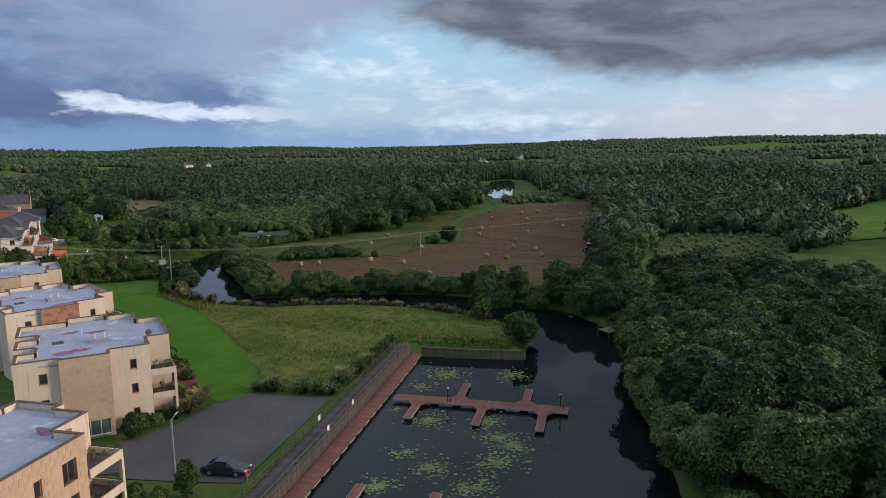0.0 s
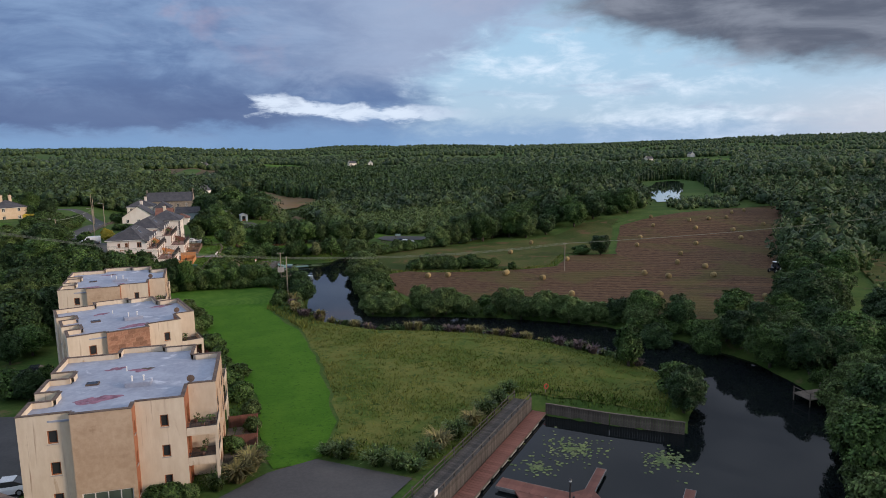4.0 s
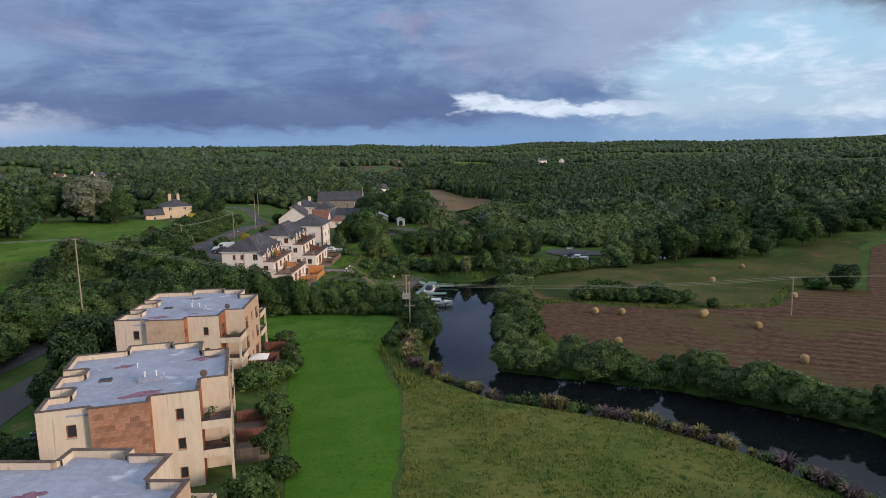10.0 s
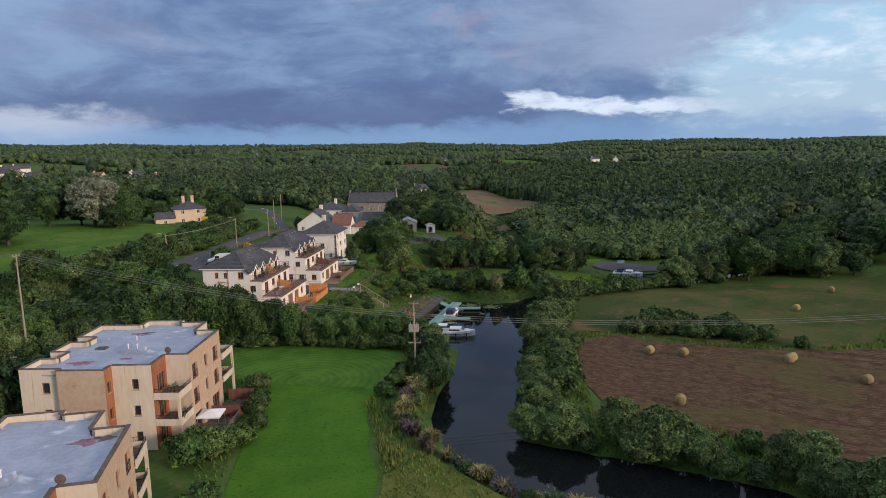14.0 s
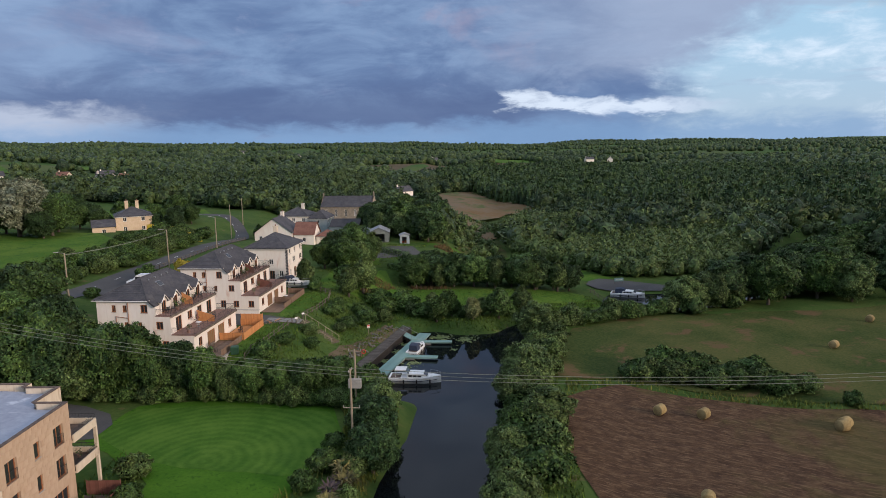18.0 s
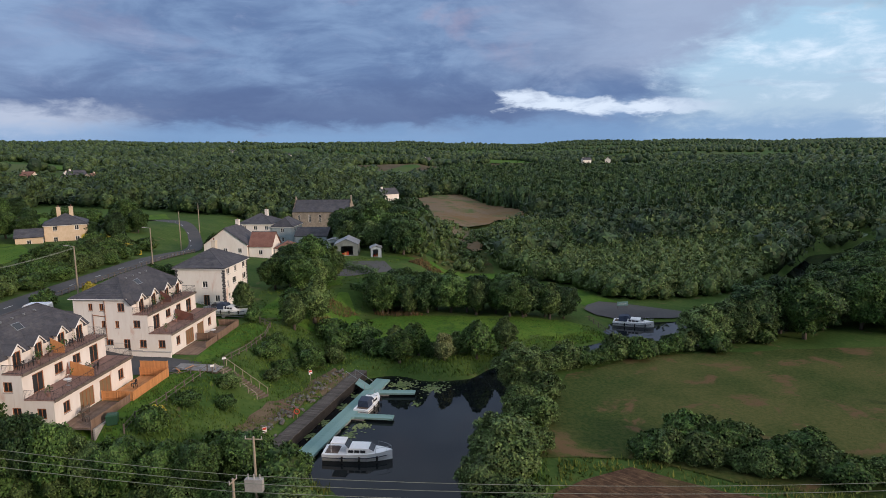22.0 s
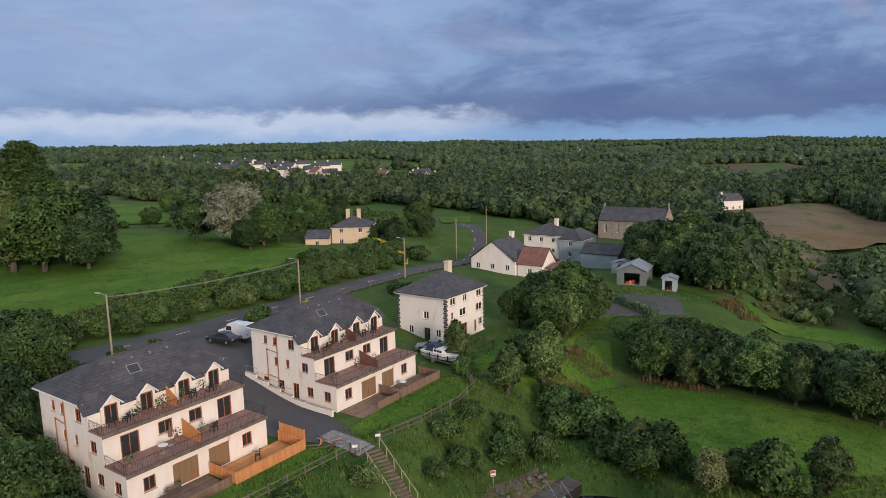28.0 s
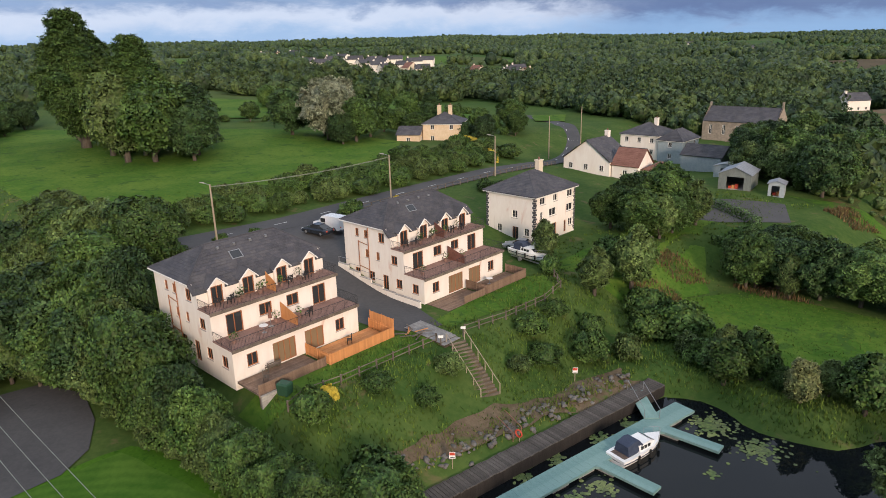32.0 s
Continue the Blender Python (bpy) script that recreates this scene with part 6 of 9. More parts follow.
def slates(parent, eave_l, eave_r, ridge_r, ridge_l, mat, course=0.34, width=0.55, name="roof_slope", label=""):
    """One roof slope of overlapping slates; eave from left to right as seen from outside."""
    el, er, rr, rl = [Vector(p) for p in (eave_l, eave_r, ridge_r, ridge_l)]
    up = ((rl + rr) / 2 - (el + er) / 2)
    n = (er - el).cross(up).normalized()
    rows = max(2, round(up.length / course))
    rng = random.Random(int(el.x * 7 + er.y * 3) & 1023)
    mb = MB()
    mb.quad(el - n * 0.12, er - n * 0.12, rr - n * 0.05, rl - n * 0.05)
    for j in range(rows):
        t0, t1 = j / rows, min(1, (j + 1.12) / rows)
        a, b, c, d = el.lerp(rl, t0), er.lerp(rr, t0), er.lerp(rr, t1), el.lerp(rl, t1)
        L = (b - a).length
        k = max(1, round(L / width))
        off = (0.5 if j % 2 else 0) / k
        cuts = [0.0] + [min(1.0, (i + 1) / k - off) for i in range(k)] + ([1.0] if off else [])
        for s0, s1 in zip(cuts, cuts[1:]):
            if s1 - s0 < 1e-4:
                continue
            q = n * rng.uniform(0.0, 0.012)
            g = 0.006 / max(L, 0.1)
            p = [a.lerp(b, s0 + g) + n * 0.03 + q, a.lerp(b, s1 - g) + n * 0.03 + q, d.lerp(c, s1 - g) + q, d.lerp(c, s0 + g) + q]
            f = [p[0] - n * 0.03, p[1] - n * 0.03]
            mb.add(p + f, ((0, 1, 2, 3), (4, 5, 1, 0)))
    return part(name, mb, M[mat], parent, label)


def hip_roof(parent, x0, y0, x1, y1, z, top, mat="slate", axis_y=True, over=0.35, inset=None, **kw):
    x0, y0, x1, y1 = x0 - over, y0 - over, x1 + over, y1 + over
    if axis_y:
        k = min((x1 - x0) / 2 if inset is None else inset, (y1 - y0) / 2 - 0.05)
        a, b = ((x0 + x1) / 2, y0 + k, top), ((x0 + x1) / 2, y1 - k, top)
        slates(parent, (x1, y0, z), (x1, y1, z), b, a, mat, **kw), slates(parent, (x0, y1, z), (x0, y0, z), a, b, mat, **kw)
        slates(parent, (x0, y0, z), (x1, y0, z), a, a, mat, **kw), slates(parent, (x1, y1, z), (x0, y1, z), b, b, mat, **kw)
    else:
        k = min((y1 - y0) / 2 if inset is None else inset, (x1 - x0) / 2 - 0.05)
        a, b = (x0 + k, (y0 + y1) / 2, top), (x1 - k, (y0 + y1) / 2, top)
        slates(parent, (x0, y0, z), (x1, y0, z), b, a, mat, **kw), slates(parent, (x1, y1, z), (x0, y1, z), a, b, mat, **kw)
        slates(parent, (x1, y0, z), (x1, y1, z), b, b, mat, **kw), slates(parent, (x0, y1, z), (x0, y0, z), a, a, mat, **kw)
    part("fascia", MB().box(x0 + 0.04, y0 + 0.04, z - 0.22, x1 - 0.04, y1 - 0.04, z - 0.125), M["wframe"], parent)
    r = MB()
    r.tube(a, b, 0.09, n=6)
    for c in ((x0, y0), (x1, y0), (x0, y1), (x1, y1)):
        e = a if (abs(c[1] - a[1]) < abs(c[1] - b[1]) if axis_y else abs(c[0] - a[0]) < abs(c[0] - b[0])) else b
        r.tube((*c, z + 0.02), e, 0.07, n=5)
    part("ridge_tiles", r, M["slate"], parent)


def gable_roof(parent, x0, y0, x1, y1, z, top, mat="slate", axis_y=True, over=0.3, **kw):
    if axis_y:
        y0, y1, xm = y0 - over, y1 + over, (x0 + x1) / 2
        x0, x1 = x0 - over, x1 + over
        slates(parent, (x1, y0, z), (x1, y1, z), (xm, y1, top), (xm, y0, top), mat, **kw), slates(parent, (x0, y1, z), (x0, y0, z), (xm, y0, top), (xm, y1, top), mat, **kw)
        part("ridge_tiles", MB().tube((xm, y0, top), (xm, y1, top), 0.09), M["slate"], parent)
    else:
        x0, x1, ym = x0 - over, x1 + over, (y0 + y1) / 2
        y0, y1 = y0 - over, y1 + over
        slates(parent, (x0, y0, z), (x1, y0, z), (x1, ym, top), (x0, ym, top), mat, **kw), slates(parent, (x1, y1, z), (x0, y1, z), (x0, ym, top), (x1, ym, top), mat, **kw)
        part("ridge_tiles", MB().tube((x0, ym, top), (x1, ym, top), 0.09), M["slate"], parent)


def gable_end(p0, p1, z0, z1, top):
    mb = facade(p0, p1, z0, z1)
    a, b = Vector((*p0, z1)), Vector((*p1, z1))
    d = (b - a).normalized()
    n = Vector((d.y, -d.x, 0))
    c = (a + b) / 2 + Vector((0, 0, top - z1))
    mb.add((a, b, c), ((0, 1, 2),))
    mb.add((a - n * 0.28, b - n * 0.28, c - n * 0.28), ((2, 1, 0),))
    return mb


# ---------------------------------------------------------------- apartment blocks
FOOT = [(0, 0), (4.4, 0), (4.4, -0.6), (9.5, -0.6), (9.5, 1), (13.8, 1), (13.8, 4.6), (16.4, 4.6), (16.4, 14.6), (13.4, 14.6), (13.4, 18.6), (9.9, 18.6), (9.9, 19.6), (5, 19.6), (5, 17.6), (-0.4, 17.6),
        (-0.4, 12), (1.9, 12), (1.9, 10), (-0.2, 10), (-0.2, 6), (1.9, 6), (1.9, 3.7), (0, 3.7)]


def blob(cx, cy, r, z, seed, k=18):
    rng = random.Random(seed)
    ph = [rng.uniform(0, 6.28) for _ in range(4)]
    mb = MB()
    ring = [(cx + r * (1.5 + 0.5 * math.sin(2 * a + ph[0]) + 0.3 * math.sin(5 * a + ph[1])) * math.cos(a), cy + r * 0.8 * (1 + 0.35 * math.sin(3 * a + ph[2]) + 0.2 * math.sin(7 * a + ph[3])) * math.sin(a), z) for a in [i * math.tau / k for i in range(k)]]
    return mb.add(ring, (tuple(range(k)),))


def apartment(m, label, stains, clad):
    root = thing("apartment_building", m, label, "apartment building", "apartment blocks")
    Z = (0.0, 3.0, 6.0)
    H = 9.75
    slab = {}
    for i, (a, b) in enumerate(zip(FOOT, FOOT[1:] + FOOT[:1])):
        holes, wins = [], []
        L = math.hypot(b[0] - a[0], b[1] - a[1])
        mat = "cream"

        def win(u, w, z, h, **kw):
            holes.append((u, u + w, z, z + h))
            wins.append(kw)
        if i == 0:
            for z in Z:
                win(2.35, 0.85, z + 1.0, 1.25)
        elif i == 2:
            win(0.4, 4.3, 0.25, 1.9, bars=3, pane_mat=M["glassg"], frame_mat=M["wframe"])
        elif i == 3:
            for z in Z:
                win(0.45, 0.7, z + 1.0, 1.25)
        elif i == 4:
            for z in Z:
                win(2.05, 0.75, z + 1.0, 1.2)
        elif i == 5:
            for z in Z:
                win(1.2, 1.9, z + 0.08, 2.1, bars=2, name="patio_door", sill=False)
        elif i == 7:
            mat = "stone"
            for z in Z[1:]:
                win(0.9, 1.5, z + 0.35, 1.9, bars=1, deep=0.24, sill=False), win(4.6, 0.75, z + 0.75, 1.45), win(7.4, 1.5, z + 0.35, 1.9, bars=1, deep=0.24, sill=False)
            win(0.8, 2.0, 0.05, 2.2, name="patio_door", sill=False), win(4.1, 1.0, 0.05, 2.2, bars=0, name="door", sill=False), win(6.4, 2.4, 0.05, 2.2, bars=2, name="patio_door", sill=False)
        elif i == 9:
            for z in Z:
                win(1.0, 1.9, z + 0.08, 2.1, bars=2, name="patio_door", sill=False)
        elif i in (11, 12):
            for z in Z:
                win(L * 0.35, 0.8, z + 1.0, 1.2)
        elif i in (15, 19):
            for z in Z:
                win(L * 0.4, 0.9, z + 1.0, 1.2)
        if i in (3, 5):
            mat = "rustwall"
        elif i == 2:
            mat = clad
        wall = part("wall", facade(a, b, 0.0 if i != 7 else -0.1, H, holes), M[mat], root)
        for hole, kw in zip(holes, wins):
            kw = dict(dict(frame_mat=M["frame"], pane_mat=M["glass"], bars=0), **kw)
            w = opening(root, a, b, *hole, **kw)
            if i == 7 and hole[2] > 3.2 and hole[1] - hole[0] > 1:
                n = 16.4
                railing(w, [(n - 0.03, a[1] + hole[0]), (n - 0.03, a[1] + hole[1])], hole[2], 0.95, 0.11, name="guard_rail")
        # coping on top
        d = Vector((b[0] - a[0], b[1] - a[1], 0)).normalized()
        nn = Vector((d.y, -d.x, 0))
        mm = Matrix(((d.x, nn.x, 0, a[0]), (d.y, nn.y, 0, a[1]), (0, 0, 1, H), (0, 0, 0, 1)))
        part("coping", MB().box(0.0 - 0.03, -0.33, 0.003 + 0.001 * (i % 3), L + 0.03, 0.05, 0.065 + 0.001 * (i % 3), mm), M["coping"], root)
        # stone slabs laid on the clad walls
        if i == 7 or (i == 2 and clad == "redstone"):
            cw, ch = (0.85, 0.55)
            nu, nz = round(L / cw), 13 if i == 2 else 12
            z0 = 2.35 if i == 2 else 2.95
            cw, ch = L / nu, (H - 0.06 - z0) / nz
            key = (round(cw, 3), round(ch, 3), mat)
            if key not in slab:
                mb = MB()
                mb.loft([[(0.012, 0, 0.012), (cw - 0.012, 0, 0.012), (cw - 0.012, 0, ch - 0.012), (0.012, 0, ch - 0.012)], [(0.022, 0.022, 0.022), (cw - 0.022, 0.022, 0.022), (cw - 0.022, 0.022, ch - 0.022), (0.022, 0.022, ch - 0.022)]])
                slab[key] = SLABS.setdefault(key, mb.mesh("stone_slab", M[mat]))
            for r in range(nz):
                for c in range(nu - (r % 2)):
                    u, z = (c + (0.5 if r % 2 else 0)) * cw, z0 + r * ch
                    if any(h[0] < u + cw and h[1] > u and h[2] < z + ch and h[3] > z for h in holes):
                        continue
                    s = part("stone_slab", slab[key], None, wall)
                    s.matrix_local = Matrix(((d.x, nn.x, 0, a[0] + d.x * u), (d.y, nn.y, 0, a[1] + d.y * u), (0, 0, 1, z), (0, 0, 0, 1)))
    inner = [(0.15, 0.15), (9.35, -0.45), (9.35, 1.15), (13.65, 1.15), (13.65, 4.75), (16.25, 4.75), (16.25, 14.45), (13.25, 14.45), (13.25, 18.45), (5.1, 19.4), (5.1, 17.45), (-0.25, 17.45), (-0.25, 12.15), (2.05, 12.15), (2.05, 9.85), (-0.05, 9.85), (-0.05, 6.15), (2.05, 6.15), (2.05, 3.55), (0.15, 3.55)]
    part("roof", MB().prism(inner, 9.0, 9.18), M["roofmem"], root, "grey felt flat roof with dark stains")
    for k, (x, y, r) in enumerate(stains):
        part("roof_stain", blob(x, y, r, 9.186 + k * 0.002, k + int(x * 10)), M["stain"], root)
        part("roof_stain", blob(x + r, y + r * 0.5, r * 0.6, 9.194 + k * 0.002, k + 9 + int(y * 10)), M["coping"] if k % 2 else M["stain"], root)
    box = part("roof_upstand", MB().box(7.6, 6.9, 9.18, 10.0, 8.3, 9.62), M["roofmem"], root)
    for x in (8.2, 9.3):
        part("vent_pipe", MB().tube((x, 7.5, 9.62), (x, 7.5, 10.1), 0.07).tube((x, 7.5, 10.1), (x, 7.5, 10.2), 0.12), M["wframe"], root, "white roof vent")
    part("vent_pipe", MB().tube((6.8, 12.5, 9.18), (6.8, 12.5, 9.7), 0.06), M["wframe"], root)
    sky = part("skylight", MB().box(3.6, 8.6, 9.18, 4.8, 9.5, 9.34), M["coping"], root)
    part("pane", MB().box(3.68, 8.68, 9.34, 4.72, 9.42, 9.36), M["glass"], sky)
    dish = part("satellite_dish", MB().tube((14.1, 4.9, 9.7), (14.1, 4.9, 10.2), 0.025).loft([[(14.1 + r * math.cos(t), 4.85 - 0.12 + dy, 10.25 + r * math.sin(t)) for t in [i * math.tau / 12 for i in range(12)]] for r, dy in ((0.05, 0.08), (0.25, 0.05), (0.38, 0.0))]), M["coping"], root)
    # corner balconies at both ends of the river side
    for y0, y1, yc in ((1.0, 4.6, 1.12), (14.6, 18.6, 18.48)):
        x0 = 13.8 if y0 < 5 else 13.4
        for z in (3.0, 6.0):
            b = part("balcony", MB().box(x0 + 0.02, y0 + 0.02, z - 0.22, 16.62, y1 - 0.02, z - 0.02), M["cream"], root)
            yo = y0 + 0.02 if y0 < 5 else y1 - 0.16
            part("parapet", MB().box(x0 + 0.02, yo, z - 0.018, 16.62, yo + 0.14, z + 0.55), M["cream"], b)
            ya, yb = (y0 + 0.18, y1 - 0.02) if y0 < 5 else (y0 + 0.02, y1 - 0.18)
            part("parapet", MB().box(16.48, ya, z - 0.018, 16.62, yb, z + 0.55), M["cream"], b)
            part("balcony_floor", MB().box(x0 + 0.04, ya, z - 0.018, 16.47, yb, z + 0.0), M["coping"], b)
            yr = yo + 0.07
            railing(b, [(x0 + 0.1, yr), (16.55, yr), (16.55, y1 - 0.1 if y0 < 5 else y0 + 0.1)], z + 0.55, 0.45, 0.14)
        part("column", MB().box(16.34, yc - 0.14, 0.0, 16.62, yc + 0.14, 5.78), M["cream"], root)
        for k in range(5):
            px, py = x0 + 0.5 + rt.uniform(0, 2.2), (y0 + y1) / 2 + rt.uniform(-1.2, 1.2)
            zf = 6.0 if k < 3 else 3.0
            pot = part("plant_pot", MB().tube((px, py, zf), (px, py, zf + 0.35), 0.13, 0.18, 8), M["terrace"], root)
            part("pot_plant", leaf_tuft(px, py, zf + 0.3, 0.45, 40 + k), None, pot)
    return root


SLABS = {}


def leaf_tuft(x, y, z, r, seed, mat="leaf"):
    rng = np.random.default_rng(seed)
    d = rng.normal(size=(60, 3))
    d /= np.linalg.norm(d, axis=1, keepdims=True)
    v, f = leaf_cards(rng, np.array([x, y, z + r * 0.9]) + d * r * rng.uniform(0.5, 1.0, (60, 1)), d, r * 0.3)
    return np_mesh("pot_plant", v, f, M[mat])


G0 = 1.65
BLOCKS = [((-22.9, 59.1), -41, [(12, 15.5, 0.9), (6, 13, 0.7)]), ((-7.55, 83.0), 0, [(5.5, 4.2, 1.1), (8.2, 12.4, 0.7), (5.4, 13.5, 0.6)]), ((-10.1, 109.7), 18.4, [(8.2, 3.4, 1.0), (13.6, 13.4, 0.9), (5.2, 13.2, 0.7)]), ((-19.5, 141.6), 5, [(4.4, 3.6, 0.8), (6, 15.2, 0.8), (9, 5, 0.4)])]
for ((x, y), rot, st), clad in zip(BLOCKS, ("redstone", "plaster", "redstone", "plaster")):
    apartment(pose(x, y, G0, 0, 0, rot), "cream three-storey flat-roofed apartment block with %s bay" % ("red stone-clad" if clad == "redstone" else "tan plastered"), st, clad)

# patios and fences on the river side of the blocks
for (x, y), rot, _ in BLOCKS[1:]:
    m = pose(x, y, G0, 0, 0, rot)
    p = thing("patio", m, "small fenced patio with dark decking", "patio", "apartment patios")
    part("paving", MB().box(16.5, 4.6, -0.25, 19.9, 15.5, 0.06), M["oldwood"], p)
    for (a, b) in (((16.7, 4.7), (20, 4.7)), ((20, 4.7), (20, 9.8)), ((16.7, 9.9), (20, 9.9)), ((20, 10.0), (20, 15.6)), ((16.7, 15.6), (20, 15.6))):
        fence_panel(p, a, b, 0.0, 0.0, 1.5 if a[0] != b[0] else 1.0, "deckred" if a[1] > 9 else "oldwood", name="fence_panel")


# ---------------------------------------------------------------- white terraced houses above the mooring
def dormer(parent, y, x, z):
    """A small gabled dormer with a glazed door, facing +x."""
    w = 0.85
    body = MB()
    body.quad((x, y - w, z), (x, y - w, z + 1.75), (x - 2.6, y - w, z + 1.75), (x - 2.6, y - w, z))
    body.quad((x, y + w, z + 1.75), (x, y + w, z), (x - 2.6, y + w, z), (x - 2.6, y + w, z + 1.75))
    body.quad((x, y - w, z), (x, y - 0.6, z), (x, y - 0.6, z + 1.75), (x, y - w, z + 1.75))
    body.quad((x, y + 0.6, z), (x, y + w, z), (x, y + w, z + 1.75), (x, y + 0.6, z + 1.75))
    body.add(((x, y - w, z + 1.75), (x, y + w, z + 1.75), (x, y, z + 2.5)), ((0, 1, 2),))
    d = part("dormer", body, M["white"], parent)
    opening(d, (x, y - 0.6), (x, y + 0.6), 0, 1.2, z + 0.02, z + 1.75, M["frame"], M["glass"], 1, "door", False, 0.06)
    for s in (-1, 1):
        a, b = Vector((x + 0.25, y + s * (w + 0.18), z + 1.62)), Vector((x + 0.25, y, z + 2.58))
        c = Vector((-3.3, 0, 0))
        n = Vector((0, s, 0.75)).normalized() * 0.06
        mb = MB()
        mb.add([a, b, b + c, a + c, a + n, b + n, b + c + n, a + c + n], ((0, 1, 2, 3), (7, 6, 5, 4), (0, 4, 5, 1), (1, 5, 6, 2), (3, 7, 4, 0)))
        part("dormer_roof", mb, M["slate"], d)
        part("bargeboard", MB().tube(a + Vector((0.02, 0, -0.02)), b + Vector((0.02, 0, -0.02)), 0.07, n=4), M["wframe"], d)


def terraced_house(x, y, z, label, timber):
    """Facade towards +x, 14.3 m along y; stepped back storey by storey with roof terraces."""
    r = thing("terraced_house", pose(x, y, z), label, "house", "white houses")
    W, D, B1, B2 = 14.3, -13.8, -3.2, -5.3
    F, A = M["frame"], M["glass"]

    def wall(a, b, z0, z1, wins):
        holes = [w[:4] for w in wins]
        part("wall", facade(a, b, z0, z1, holes), M["white"], r)
        for w in wins:
            dr = w[3] - w[2] > 1.7
            opening(r, a, b, *w[:4], F, M["curtain"] if dr and w[2] < 1 and w[1] - w[0] > 2 else A, w[4] if len(w) > 4 else 1, "door" if dr else "window", not dr, 0.09)
    # front walls
    wall((0, 0), (0, W), -0.9, 2.9, [(1.4, 2.5, 0.9, 2.15), (4.1, 6.6, 0.05, 2.2, 3), (7.7, 9.9, 0.05, 2.2, 2), (11.4, 12.5, 0.9, 2.15)])
    wall((B1, 0), (B1, W), 2.9, 5.55, [(1.5, 3.2, 2.98, 5.05, 1), (5.0, 6.4, 3.8, 5.0), (8.1, 9.5, 3.8, 5.0), (11.2, 12.8, 2.98, 5.05, 1)])
    # left side: three bands that step back
    side = [(0, 0, -0.9, 2.9, [(-1.9, 0.9, 1.0, 1.15), (-4.6, 0.9, 1.0, 1.15), (-6.9, 0.05, 0.95, 2.05), (-9.4, 0.9, 1.0, 1.15), (-12.0, 0.7, 0.9, 1.3)]),
            (B1, 0, 2.9, 5.55, [(-5.3, 3.7, 1.0, 1.1), (-7.9, 3.7, 0.55, 1.0), (-9.9, 3.7, 0.55, 1.0)]),
            (B2 - 0.6, 0, 5.55, 7.85, [(-7.4, 6.0, 1.0, 1.2), (-10.0, 6.1, 0.6, 1.0), (-11.6, 6.1, 0.6, 1.0)])]
    for x1, _, a, b, wins in side:
        hs = [(u - D, u - D + w, zz, zz + h) for u, zz, w, h in wins]
        wall((D, 0), (x1, 0), a, b, hs)
        wall((x1, W), (D, W), a, b, [])
    wall((D, W), (D, 0), -0.9, 7.85, [(2, 3, 3.7, 4.9), (6, 7, 3.7, 4.9), (11, 12, 3.7, 4.9)])
    # terraces
    for x0, x1, zz in ((B1, 0, 2.9), (B2, B1, 5.55)):
        t = part("terrace", MB().box(x0 + 0.02, -0.06, zz + 0.003, x1 + 0.18, W + 0.06, zz + 0.10), M["terrace"], r, "brown tiled roof terrace")
        part("edge_band", MB().box(x1 + 0.182, -0.08, zz - 0.16, x1 + 0.24, W + 0.08, zz + 0.14), M["oldwood"], t)
        railing(t, [(x0 + 0.1, 0.0), (x1 + 0.1, 0.0), (x1 + 0.1, W), (x0 + 0.1, W)], zz + 0.10, 0.95, 0.14)
    for x0, x1, zz in ((B1, -0.2, 3.0), (B2, B1 - 0.2, 5.65)):
        p = MB()
        p.loft([[(x0 + 0.3, 7.12, zz), (x1, 7.12, zz), (x1, 7.12, zz + 0.9), (x0 + 0.3, 7.12, zz + 1.7)], [(x0 + 0.3, 7.2, zz), (x1, 7.2, zz), (x1, 7.2, zz + 0.9), (x0 + 0.3, 7.2, zz + 1.7)]])
        part("divider", p, M["wood" if timber else "deckred"], r, "timber divider between the flats")
    wall((B2, 0), (B2, W), 5.55, 6.95, [])
    for yy, sg in ((0.0, 1), (W, -1)):
        part("wall", MB().add(((B2 - 0.6, yy, 5.55), (B2, yy, 5.55), (B2, yy, 6.98), (B2 - 0.6, yy, 7.5)), ((0, 1, 2, 3) if sg > 0 else (3, 2, 1, 0),)), M["white"], r)
    # roof with four dormers
    x0, x1, zt, ze, zf = D - 0.4, B2 + 0.14, 10.35, 7.85, 7.0
    xm, k = -9.0, 3.3
    a, b = (xm, k, zt), (xm, W - k, zt)
    xs = x1 - (ze - zf) * (x1 - xm) / (zt - zf)
    slates(r, (x1, -0.35, zf), (x1, W + 0.35, zf), (xs, W + 0.35, ze), (xs, -0.35, ze), "slate")
    slates(r, (xs, -0.35, ze), (xs, W + 0.35, ze), b, a, "slate"), slates(r, (x0, W + 0.35, ze), (x0, -0.35, ze), a, b, "slate")
    slates(r, (x0, -0.35, ze), (xs, -0.35, ze), a, a, "slate"), slates(r, (xs, W + 0.35, ze), (x0, W + 0.35, ze), b, b, "slate")
    hips = MB().tube(a, b, 0.09)
    for c, e in (((x0, -0.35, ze), a), ((xs, -0.35, ze), a), ((x0, W + 0.35, ze), b), ((xs, W + 0.35, ze), b)):
        hips.tube(c, e, 0.075, n=5)
    part("ridge_tiles", hips, M["slate"], r)
    part("gutter", MB().tube((x0, -0.36, ze - 0.1), (xs, -0.36, ze - 0.1), 0.07).tube((x0, W + 0.36, ze - 0.1), (xs, W + 0.36, ze - 0.1), 0.07).tube((x0, -0.36, ze - 0.1), (x0, W + 0.36, ze - 0.1), 0.07), M["wframe"], r)
    for yd in (1.9, 5.2, 9.0, 12.3):
        dormer(r, yd, B2 + 0.30, 5.65)
    s = Vector((x1 - xm, 0, zf - zt)).normalized()
